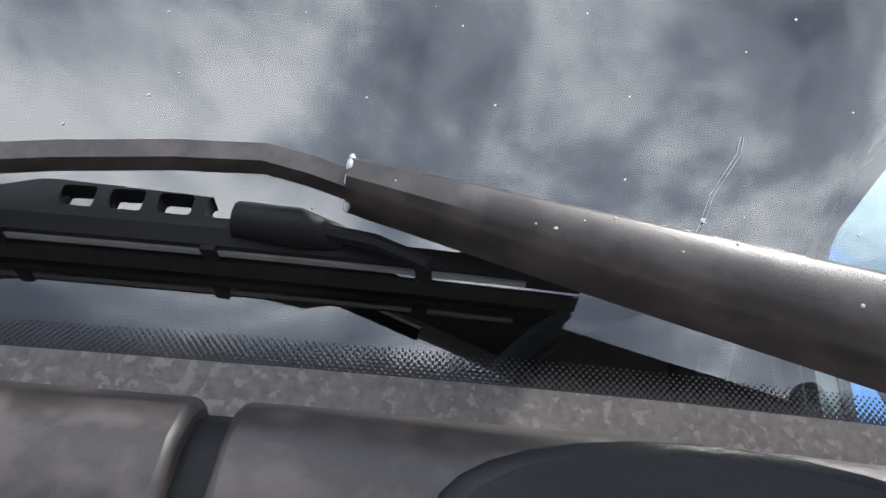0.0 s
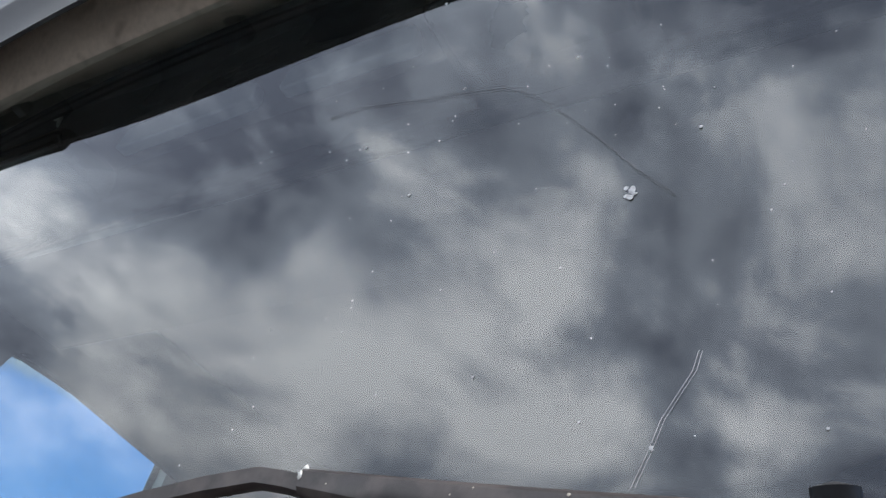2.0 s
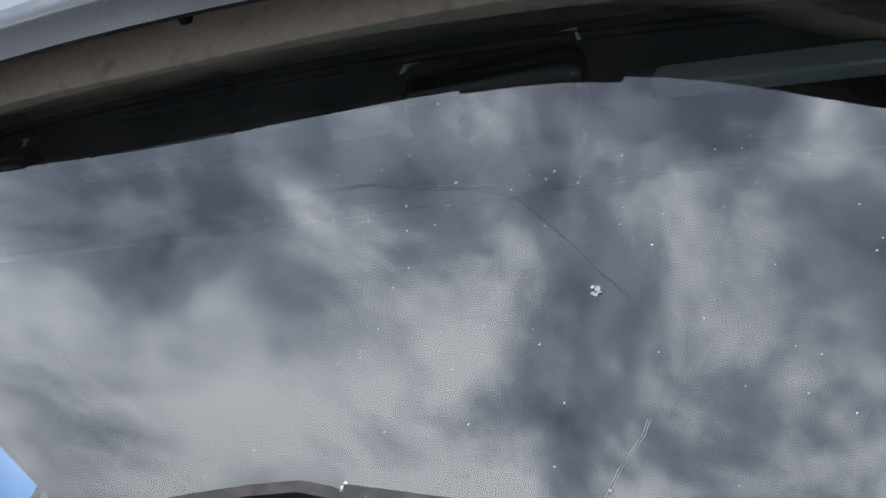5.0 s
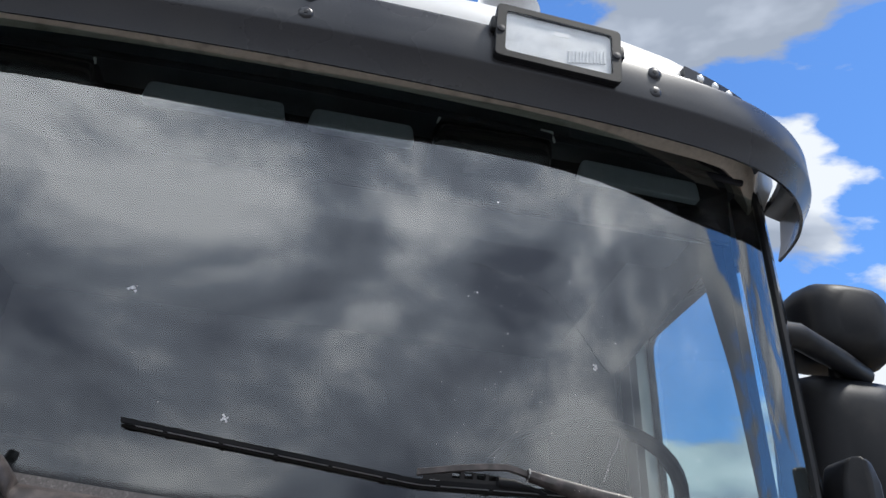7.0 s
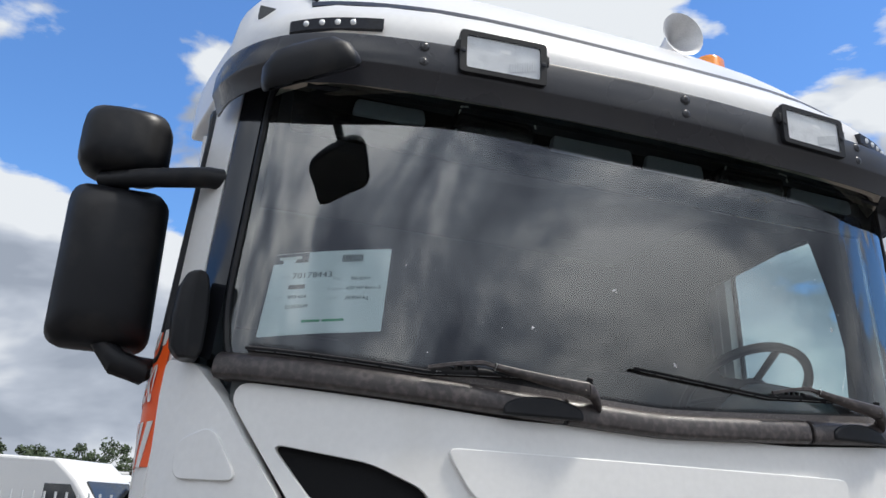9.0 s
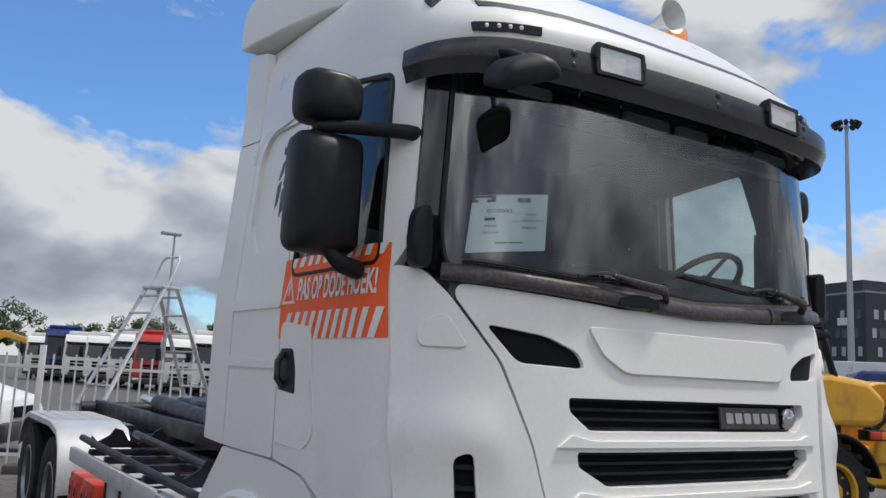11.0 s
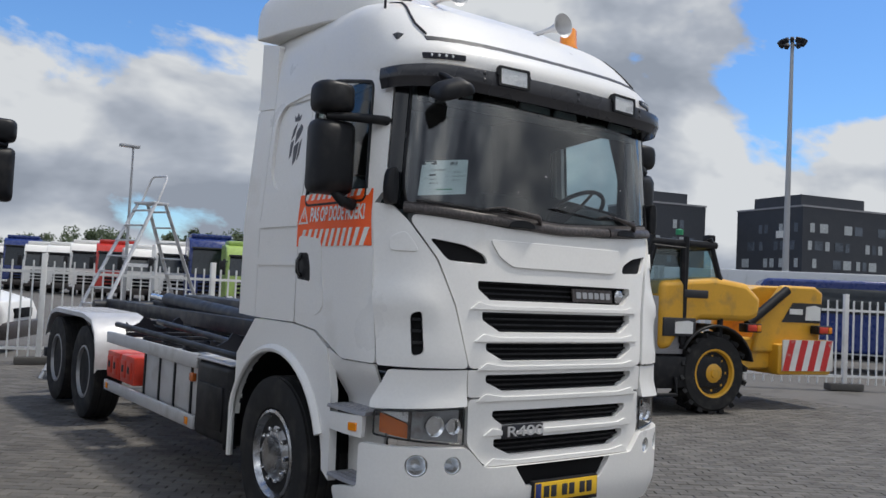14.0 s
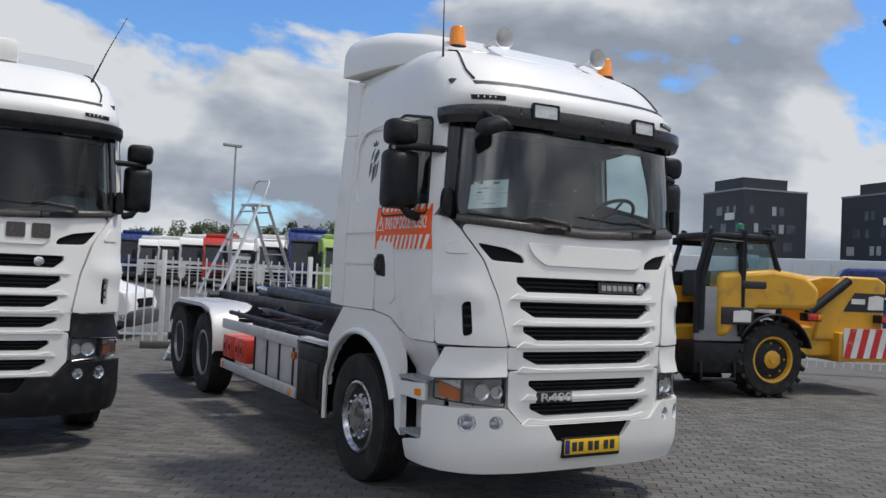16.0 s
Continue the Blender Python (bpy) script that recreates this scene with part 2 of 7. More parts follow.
STEPM = mat("step_tread_grey", (0.33, 0.33, 0.35), 0.5, 0.4, var=0.12, bump=0.2)

# ---- mesh helpers ----
from mathutils.geometry import delaunay_2d_cdt


def thing(name, base, label="", category="", group="", kind=""):
    ob = new(name)
    ob.empty_display_size = 0.2
    ob.location = base
    return tagged(ob, label, category, group, kind)


def part(name, bm, material, parent=None, label="", smooth=40, bevel=0.0, seg=2):
    """Links a bmesh as one mesh object, in world places, under a thing or a part."""
    me = bpy.data.meshes.new(name)
    bmesh.ops.recalc_face_normals(bm, faces=bm.faces)
    bm.to_mesh(me)
    bm.free()
    for m in material if isinstance(material, (list, tuple)) else (material,):
        me.materials.append(m)
    if smooth:
        me.polygons.foreach_set("use_smooth", [True] * len(me.polygons))
        me.set_sharp_from_angle(angle=radians(smooth))
    ob = new(name, me)
    if parent is not None:
        ob.parent = parent
        if parent.parent is None:
            ob.matrix_parent_inverse = parent.matrix_basis.inverted()
    if label:
        tagged(ob, label)
    if bevel:
        b = ob.modifiers.new("edge", "BEVEL")
        b.width, b.segments, b.limit_method, b.angle_limit = bevel, seg, "ANGLE", radians(35)
    return ob


def BM():
    return bmesh.new()


def box(bm, lo, hi, bev=0.0, m=None, seg=2):
    """A box from corner to corner, with rounded edges, turned by m."""
    g = bmesh.ops.create_cube(bm, size=1.0)
    vs = g["verts"]
    c, s = (Vector(lo) + Vector(hi)) / 2, Vector(hi) - Vector(lo)
    for v in vs:
        v.co = Vector((v.co.x * s.x, v.co.y * s.y, v.co.z * s.z)) + c
    if bev:
        es = list({e for v in vs for e in v.link_edges})
        r = bmesh.ops.bevel(bm, geom=es, offset=bev, segments=seg, affect="EDGES", profile=0.5)
        vs = list({v for v in vs if v.is_valid} | {v for f in r["faces"] for v in f.verts})
    if m is not None:
        for v in vs:
            v.co = m @ v.co
    return bm


def axes_for(d):
    d = Vector(d).normalized()
    a = d.orthogonal().normalized() if abs(d.z) > 0.95 else d.cross(Vector((0, 0, 1))).normalized()
    return a, d.cross(a).normalized()


def lathe(bm, origin, axis, profile, seg=24):
    """Turns (radius, along) points about an axis."""
    o, d = Vector(origin), Vector(axis).normalized()
    a, b = axes_for(d)
    rings = []
    for r, h in profile:
        rings.append([bm.verts.new(o + d * h + (a * math.cos(t) + b * math.sin(t)) * max(r, 1e-4)) for t in (2 * math.pi * i / seg for i in range(seg))])
    for p, q in zip(rings, rings[1:]):
        for i in range(seg):
            bm.faces.new((p[i], p[(i + 1) % seg], q[(i + 1) % seg], q[i]))
    bm.faces.new(rings[0][::-1])
    bm.faces.new(rings[-1])
    return bm


def cyl(bm, p0, p1, r0, r1=None, seg=14):
    d = Vector(p1) - Vector(p0)
    return lathe(bm, p0, d, [(r0, 0), (r0 if r1 is None else r1, d.length)], seg)


def tube(bm, pts, r, seg=8, closed=False, flat=1.0):
    """A round bar along a line of points; flat squeezes it across its second axis."""
    pts = [Vector(p) for p in pts]
    n = len(pts)
    rings, up = [], None
    for i, p in enumerate(pts):
        d = (pts[(i + 1) % n] if closed or i < n - 1 else p) - (pts[i - 1] if closed or i else p)
        d.normalize()
        if up is None:
            up, _ = axes_for(d)
        up = (up - d * up.dot(d)).normalized()
        w = d.cross(up)
        rr = r[i] if isinstance(r, (list, tuple)) else r
        rings.append([bm.verts.new(p + (up * math.cos(t) + w * math.sin(t) * flat) * rr) for t in (2 * math.pi * k / seg for k in range(seg))])
    for p, q in zip(rings, rings[1:] + (rings[:1] if closed else [])):
        for k in range(seg):
            bm.faces.new((p[k], p[(k + 1) % seg], q[(k + 1) % seg], q[k]))
    if not closed:
        bm.faces.new(rings[0][::-1]); bm.faces.new(rings[-1])
    return bm


def loft(bm, rings, cap=True, closed=True):
    vs = [[bm.verts.new(p) for p in ring] for ring in rings]
    n = len(vs[0])
    for p, q in zip(vs, vs[1:]):
        for k in range(n if closed else n - 1):
            bm.faces.new((p[k], p[(k + 1) % n], q[(k + 1) % n], q[k]))
    if cap:
        bm.faces.new(vs[0][::-1]); bm.faces.new(vs[-1])
    return bm


def prism(bm, outline, lift, depth):
    """Extrudes a flat outline: lift(a, b, h) gives the place, h runs from 0 to depth."""
    n = len(outline)
    lo = [bm.verts.new(lift(a, b, 0)) for a, b in outline]
    hi = [bm.verts.new(lift(a, b, depth)) for a, b in outline]
    for i in range(n):
        bm.faces.new((lo[i], lo[(i + 1) % n], hi[(i + 1) % n], hi[i]))
    bm.faces.new(lo[::-1]); bm.faces.new(hi)
    return bm


def inside(p, poly):
    hit, n = False, len(poly)
    for i in range(n):
        (x1, y1), (x2, y2) = poly[i], poly[(i + 1) % n]
        if (y1 > p[1]) != (y2 > p[1]) and p[0] < (x2 - x1) * (p[1] - y1) / (y2 - y1) + x1:
            hit = not hit
    return hit


def dense(poly, step):
    out = []
    for (x1, y1), (x2, y2) in zip(poly, poly[1:] + poly[:1]):
        n = max(1, int(math.hypot(x2 - x1, y2 - y1) / step))
        out += [(x1 + (x2 - x1) * i / n, y1 + (y2 - y1) * i / n) for i in range(n)]
    return out


def rounded(poly, r, k=4):
    """The outline with its corners cut round."""
    out, n = [], len(poly)
    for i in range(n):
        p, a, b = Vector(poly[i]), Vector(poly[i - 1]), Vector(poly[(i + 1) % n])
        ra = min(r, (a - p).length * 0.45)
        rb = min(r, (b - p).length * 0.45)
        s, e = p + (a - p).normalized() * ra, p + (b - p).normalized() * rb
        for j in range(k + 1):
            t = j / k
            q = s * (1 - t) ** 2 + p * 2 * t * (1 - t) + e * t * t
            out.append((q.x, q.y))
    return out


def sheet(outline, F, thick, holes=(), grid=0.07, step=0.06, two=None, keep=False):
    """A panel of the given outline (u, v), with holes, laid on the surface F(u, v, off) and thick inwards. two: material index of its inner side and rim."""
    loops = [dense(list(l), step) for l in (outline, *holes)]
    pts, edges = [], []
    for l in loops:
        s = len(pts)
        pts += [Vector(p) for p in l]
        edges += [(s + i, s + (i + 1) % len(l)) for i in range(len(l))]
    us, vs_ = [p[0] for p in loops[0]], [p[1] for p in loops[0]]
    nu, nv = int((max(us) - min(us)) / grid) + 1, int((max(vs_) - min(vs_)) / grid) + 1
    for i in range(1, nu):
        for j in range(1, nv):
            p = (min(us) + (max(us) - min(us)) * i / nu, min(vs_) + (max(vs_) - min(vs_)) * j / nv)
            if inside(p, loops[0]) and not any(inside(p, l) for l in loops[1:]):
                if min(abs(p[0] - q[0]) + abs(p[1] - q[1]) for l in loops for q in l) > grid * 0.35:
                    pts.append(Vector(p))
    vv, _, ff, *_ = delaunay_2d_cdt(pts, edges, [], 0, 1e-6)
    bm = BM()
    if keep:
        lu, lv = bm.verts.layers.float.new("su"), bm.verts.layers.float.new("sv")
    front = [bm.verts.new(F(p.x, p.y, 0)) for p in vv]
    back = [bm.verts.new(F(p.x, p.y, -thick)) for p in vv]
    if keep:
        for row in (front, back):
            for q, p in zip(row, vv):
                q[lu], q[lv] = p.x, p.y
    count = {}
    for f in ff:
        c = sum((vv[i] for i in f), Vector((0, 0))) / len(f)
        if not inside(c, loops[0]) or any(inside(c, l) for l in loops[1:]):
            continue
        bm.faces.new([front[i] for i in f])
        b = bm.faces.new([back[i] for i in reversed(f)])
        if two is not None:
            b.material_index = two
        for i in range(len(f)):
            e = (f[i], f[(i + 1) % len(f)])
            if (e[1], e[0]) in count:
                del count[(e[1], e[0])]
            else:
                count[e] = True
    for a, b in count:
        w = bm.faces.new((front[b], front[a], back[a], back[b]))
        if two is not None:
            w.material_index = two
    bmesh.ops.delete(bm, geom=[v for v in bm.verts if not v.link_faces], context="VERTS")
    return bm


def words(text, size, place, m, material, name, parent=None, depth=0.0008, width=None):
    """Letters as a mesh, on the plane of the pose m (x along, y up, z out of the surface)."""
    cu = bpy.data.curves.new(name, "FONT")
    cu.body, cu.size, cu.extrude = text, size, depth
    cu.align_x, cu.align_y = "LEFT", "CENTER"
    tmp = new(name + "_tmp", cu)
    bpy.context.view_layer.update()
    me = bpy.data.meshes.new_from_object(tmp.evaluated_get(bpy.context.evaluated_depsgraph_get()))
    bpy.data.objects.remove(tmp)
    bm = BM()
    bm.from_mesh(me)
    bpy.data.meshes.remove(me)
    if width:
        xs = [v.co.x for v in bm.verts]
        k = width / max(1e-6, max(xs) - min(xs))
        for v in bm.verts:
            v.co.x *= k
    for v in bm.verts:
        v.co = m @ (v.co + Vector(place))
    return part(name, bm, material, parent, smooth=0)

# ---- cab surface: plan line of the front, corner and side, leaning back with height ----
PL = [(0, -0.05), (0.4, -0.045), (0.66, -0.02), (0.85, 0.03), (1.0, 0.10), (1.1, 0.19), (1.16, 0.29), (1.195, 0.42), (1.2, 0.6), (1.2, 1.2), (1.2, 2.15)]


def spline(pts, k=40):
    """Points along a line through pts whose bend changes evenly; symmetric about its first point."""
    q = [Vector((-p[0], p[1])) for p in reversed(pts[1:])] + [Vector(p) for p in pts]
    d = np.concatenate(([0.0], np.cumsum([(b - a).length for a, b in zip(q, q[1:])])))
    n, h = len(q), np.diff(d)
    A = np.eye(n)
    for i in range(1, n - 1):
        A[i, i - 1 : i + 2] = h[i - 1], 2 * (h[i - 1] + h[i]), h[i]
    out = []
    for ax in (0, 1):
        v = np.array([p[ax] for p in q])
        r = np.zeros(n)
        r[1:-1] = 6 * (np.diff(v)[1:] / h[1:] - np.diff(v)[:-1] / h[:-1])
        m = np.linalg.solve(A, r)
        col = []
        for i in range(n // 2, n - 1):
            for t in np.arange(k) / k * h[i]:
                b = h[i] - t
                col.append(m[i] * b**3 / (6 * h[i]) + m[i + 1] * t**3 / (6 * h[i]) + (v[i] / h[i] - m[i] * h[i] / 6) * b + (v[i + 1] / h[i] - m[i + 1] * h[i] / 6) * t)
        out.append(col + [v[-1]])
    return [Vector(p) for p in zip(*out)]


PLAN = spline(PL)
ARC = [0.0]
for _a, _b in zip(PLAN, PLAN[1:]):
    ARC.append(ARC[-1] + (_b - _a).length)
PX, PY, PA = np.array([p.x for p in PLAN]), np.array([p.y for p in PLAN]), np.array(ARC)


def ux(x):
    return math.copysign(float(np.interp(abs(x), PX[:280], PA[:280])), x)


def uy(y, side=-1):
    return side * float(np.interp(y, PY[80:], PA[80:]))


def lean(z):
    return float(np.interp(z, [0, 1.3, 2.1, 2.95, 3.05], [0, 0, 0.11, 0.1525, 0.16]))


def surf(u, z, off=0.0):
    a, s = abs(u), (1 if u >= 0 else -1)
    x, y = float(np.interp(a, PA, PX)), float(np.interp(a, PA, PY))
    x2, y2 = float(np.interp(a + 0.01, PA, PX)), float(np.interp(a + 0.01, PA, PY))
    x1, y1 = float(np.interp(a - 0.01, PA, PX)) if a > 0.01 else -float(np.interp(0.01 - a, PA, PX)), float(np.interp(abs(a - 0.01), PA, PY))
    n = Vector((y2 - y1, -(x2 - x1))).normalized()
    k = 1 - 0.06 * max(0.0, min(1.0, (z - 2.1) / 0.95))
    w = max(0.0, min(1.0, 1 - (y - 0.25) / 0.8))
    return Vector((s * (x * k + n.x * off), y + lean(z) * w + n.y * off, z))


def shifted(o):
    o = Vector(o)
    return lambda u, z, off=0.0: surf(u, z, off) + o


def both(poly):
    return poly + [(-a, b) for a, b in reversed(poly)]


def slot(xt, zt, xb, zb):
    """Outline of an air slot: straight short ends, then cut in to a narrower lower edge."""
    zm = zt - (zt - zb) * 0.42
    return [(-ux(xt), zt), (-ux(xt), zm), (-ux(xb), zb), (ux(xb), zb), (ux(xt), zm), (ux(xt), zt)]


SLOTS_UP = [(0.652, 1.752, 0.575, 1.643), (0.632, 1.574, 0.515, 1.46), (0.616, 1.397, 0.50, 1.296)]
SLOT_MID = (0.616, 1.216, 0.492, 1.12)
SLOTS_LOW = [(0.561, 1.01, 0.481, 0.923), (0.545, 0.847, 0.42, 0.752)]


def slats(S, z0, z1, xw, n, truck):
    """Mesh backing and thin slats inside an air slot."""
    bm = sheet(rounded([(-ux(xw), z0), (ux(xw), z0), (ux(xw), z1), (-ux(xw), z1)], 0.01), lambda u, z, o: S(u, z, o - 0.055), 0.01, grid=0.3, step=0.15)
    b = part("grille_backing", bm, MESH, truck)
    for i in range(n):
        z = z0 + (z1 - z0) * (i + 0.5) / n
        bm = sheet([(-ux(xw), z - 0.005), (ux(xw), z - 0.005), (ux(xw), z + 0.005), (-ux(xw), z + 0.005)], lambda u, v, o: S(u, v, o - 0.035), 0.018, grid=0.3, step=0.15)
        part("grille_slat", bm, BLACKP, b, smooth=30)


def front_panels(S, truck, paint, bumper_paint):
    """Bonnet flap with its slots, middle and lower grille, bumper, lamps, corner panels."""
    vent = rounded([(-ux(0.93), 1.985), (-ux(0.72), 1.955), (-ux(0.60), 1.905), (-ux(0.575), 1.85), (-ux(0.83), 1.86)], 0.03)
    ventR = [(-a, b) for a, b in reversed(vent)]
    flap = rounded([(-ux(0.725), 1.252), (ux(0.725), 1.252), (ux(0.79), 1.6), (ux(0.88), 1.86), (ux(1.02), 2.078), (ux(1.005), 2.120), (ux(0.7), 2.096), (ux(0.4), 2.074), (-ux(0.4), 2.074), (-ux(0.7), 2.096), (-ux(1.005), 2.120), (-ux(1.02), 2.078), (-ux(0.88), 1.86), (-ux(0.79), 1.6)], 0.03)
    part("bonnet_flap", sheet(flap, S, 0.05, [vent, ventR] + [rounded(slot(*s), 0.012, 2) for s in SLOTS_UP]), paint, truck, bevel=0.008)
    for v in (vent, ventR):
        part("vent_mesh", sheet(v, lambda u, z, o: S(u, z, o - 0.02), 0.012), MESH, truck, "black mesh vent insert")
    bm = sheet(rounded([(-ux(0.40), 1.842), (ux(0.48), 1.842), (ux(0.54), 1.90), (ux(0.56), 2.0), (-ux(0.56), 2.0), (-ux(0.50), 1.90)], 0.03), lambda u, z, o: S(u, z, o + 0.012), 0.014)
    part("flap_emboss", bm, paint, truck, bevel=0.009, seg=3)
    mid = rounded([(-ux(0.725), 1.088), (ux(0.725), 1.088), (ux(0.73), 1.242), (-ux(0.73), 1.242)], 0.015)
    part("middle_grille_panel", sheet(mid, S, 0.05, [rounded(slot(*SLOT_MID), 0.012, 2)]), paint, truck, bevel=0.007)
    low = rounded([(-ux(0.60), 0.70), (ux(0.60), 0.70), (ux(0.715), 0.82), (ux(0.72), 1.078), (-ux(0.72), 1.078), (-ux(0.715), 0.82)], 0.03)
    part("lower_grille_panel", sheet(low, S, 0.05, [rounded(slot(*s), 0.012, 2) for s in SLOTS_LOW]), paint, truck, bevel=0.007)
    for xt, zt, xb, zb in SLOTS_UP + [SLOT_MID] + SLOTS_LOW:
        slats(S, zb - 0.01, zt + 0.01, xt + 0.02, 4, truck)
        # proud lip below each slot
        bm = sheet(rounded([(-ux(xt), zb - 0.012), (-ux(xb), zb - 0.03), (ux(xb), zb - 0.03), (ux(xt), zb - 0.012), (ux(xt + 0.06), zb - 0.055), (-ux(xt + 0.06), zb - 0.055)], 0.008, 2), lambda u, z, o: S(u, z, o + 0.012), 0.016)
        part("slot_lip", bm, paint, truck, bevel=0.006)
    # bumper with openings for the fog lamps and the lower intake
    fogs = []
    for sx in (-1, 1):
        for fx, r in ((0.99, 0.062), (0.805, 0.05)):
            c = ux(fx * sx)
            fogs.append([(c + r * math.cos(t), 0.713 + r * math.sin(t)) for t in np.linspace(0, 2 * math.pi, 21)[:-1]])
    intake = rounded([(-ux(0.40), 0.69), (-ux(0.31), 0.565), (ux(0.31), 0.565), (ux(0.40), 0.69)], 0.02)
    e = abs(uy(0.60))
    bl = rounded([(-e, 0.37), (-ux(0.9), 0.345), (ux(0.9), 0.345), (e, 0.37), (e, 0.52), (abs(uy(0.36)), 0.56), (abs(uy(0.36)), 0.812), (ux(0.728), 0.812), (ux(0.61), 0.692), (-ux(0.61), 0.692), (-ux(0.728), 0.812), (-abs(uy(0.36)), 0.812), (-abs(uy(0.36)), 0.56), (-e, 0.52)], 0.03)

    def B(u, z, o):
        t = max(0.0, min(1.0, (z - 0.345) / 0.2))
        return S(u, z, o + 0.03 - 0.05 * (1 - t) ** 2)

    part("bumper", sheet(bl, B, 0.05, fogs + [intake]), bumper_paint, truck, bevel=0.012)
    part("intake_mesh", sheet(intake, lambda u, z, o: S(u, z, o - 0.01), 0.01), MESH, truck, "black lower intake mesh")
    for sx in (-1, 1):
        for fx, r in ((0.99, 0.058), (0.805, 0.046)):
            c = S(ux(fx * sx), 0.713, 0.012)
            n = (S(ux(fx * sx), 0.713, 0.1) - c).normalized()
            f = part("fog_lamp", lathe(BM(), c - n * 0.07, n, [(r * 0.5, 0), (r * 0.85, 0.03), (r, 0.07), (r * 1.0, 0.075), (r * 0.92, 0.072), (r * 0.5, 0.02), (0.001, 0.012)], 24), CHROME, truck)
            part("fog_lens", lathe(BM(), c - n * 0.004, n, [(r * 0.93, 0), (r * 0.93, 0.004), (r * 0.4, 0.009), (0.001, 0.01)], 24), LENS, f)
        # headlight unit
        a, b = ux(0.742), abs(uy(0.285))
        for o in ((a, b),):
            body = [(sx * a, 0.822), (sx * b, 0.865), (sx * b, 1.0), (sx * a, 1.028)]
            h = part("headlight", sheet(rounded(body, 0.015), lambda u, z, o_: S(u, z, o_ - 0.075), 0.02), STEELW, truck, "headlight with clear lens and orange indicator")
            m = a + (b - a) * 0.60
            part("indicator", sheet(rounded([(sx * (m + 0.01), 0.85), (sx * (b - 0.015), 0.875), (sx * (b - 0.015), 0.985), (sx * (m + 0.01), 0.93)], 0.012), lambda u, z, o_: S(u, z, o_ - 0.035), 0.02), AMBERD, h, "orange indicator")
            part("parking_lamp", sheet(rounded([(sx * (m + 0.01), 0.94), (sx * (b - 0.015), 0.992), (sx * (b - 0.015), 1.0), (sx * (m + 0.01), 1.0)], 0.004), lambda u, z, o_: S(u, z, o_ - 0.04), 0.02), REFLECTOR, h)
            for q, rr in ((0.34, 0.058), (0.12, 0.045)):
                cc = S(sx * (a + (b - a) * q), 0.925, -0.06)
                nn = Vector((0.12 * sx, -1, 0)).normalized()
                part("reflector_bowl", lathe(BM(), cc, nn, [(0.012, 0), (rr * 0.6, 0.01), (rr, 0.045), (rr * 1.04, 0.046), (rr * 1.04, 0.03)], 20), CHROME, h)
            part("headlight_divider", sheet([(sx * (m - 0.012), 0.84), (sx * (m + 0.008), 0.845), (sx * (m + 0.008), 1.015), (sx * (m - 0.012), 1.018)], lambda u, z, o_: S(u, z, o_ - 0.012), 0.05), GREYP, h)
            g = part("headlight_lens", sheet(rounded(body, 0.015), lambda u, z, o_: S(u, z, o_ + 0.004), 0.006, two=1), [LENS, CLEAR], h)
            g.visible_shadow = False
            rim = dense(rounded(body, 0.015), 0.04)
            part("headlight_seal", tube(BM(), [S(u, z, 0.002) for u, z in rim], 0.006, 6, closed=True), GLOSSB, h)
        # white corner above the lamp
        c0 = rounded([(sx * ux(0.735), 1.04), (sx * abs(uy(0.30)), 1.015), (sx * abs(uy(0.30)), 1.06), (sx * abs(uy(0.22)), 1.232), (sx * ux(0.735), 1.242)], 0.012)
        part("lamp_corner_panel", sheet(c0, lambda u, z, o: S(u, z, o + 0.004 + 0.03 * max(0.0, 1 - (z - 1.015) / 0.12)), 0.04), bumper_paint, truck, bevel=0.01)
        # air deflector at the corner, from the flap to the door
        cv = rounded([(sx * ux(0.975), 1.33), (sx * abs(uy(0.125)), 1.31), (sx * abs(uy(0.125)), 1.55), (sx * ux(0.98), 1.57)], 0.03)
        d = [(sx * ux(0.735), 1.252), (sx * abs(uy(0.285)), 1.252), (sx * abs(uy(0.292)), 2.18), (sx * ux(1.10), 2.165), (sx * ux(1.035), 2.085), (sx * ux(0.895), 1.86), (sx * ux(0.803), 1.6)]
        part("corner_deflector", sheet(rounded(d, 0.03), lambda u, z, o: S(u, z, o + 0.012 + 0.028 * math.exp(-(((z - 1.62) / 0.09) ** 2)) * max(0.0, min(1.0, (abs(u) - ux(0.86)) / 0.1))), 0.05, [cv]), paint, truck, bevel=0.012)
        part("deflector_vent", sheet(cv, lambda u, z, o: S(u, z, o - 0.03), 0.01), MESH, truck, "black slatted corner vent")
        for i in range(3):
            z = 1.38 + i * 0.065
            part("vent_slat", sheet([(sx * ux(0.97), z), (sx * abs(uy(0.13)), z), (sx * abs(uy(0.13)), z + 0.016), (sx * ux(0.97), z + 0.016)], lambda u, v, o: S(u, v, o - 0.006), 0.02), BLACKP, truck)
        # raised rib above the corner vent
        rb = [(sx * ux(0.98), 1.90), (sx * abs(uy(0.2)), 1.90), (sx * abs(uy(0.2)), 1.98), (sx * ux(1.04), 2.02)]
        part("deflector_blister", sheet(rounded(rb, 0.035), lambda u, z, o: S(u, z, o + 0.022), 0.02), paint, truck, bevel=0.012, seg=3)


WS = rounded([(-ux(1.04), 2.165), (-0.5, 2.10), (0.5, 2.10), (ux(1.04), 2.165), (ux(1.065), 2.3), (ux(1.06), 2.915), (-ux(1.06), 2.915), (-ux(1.065), 2.3)], 0.05)


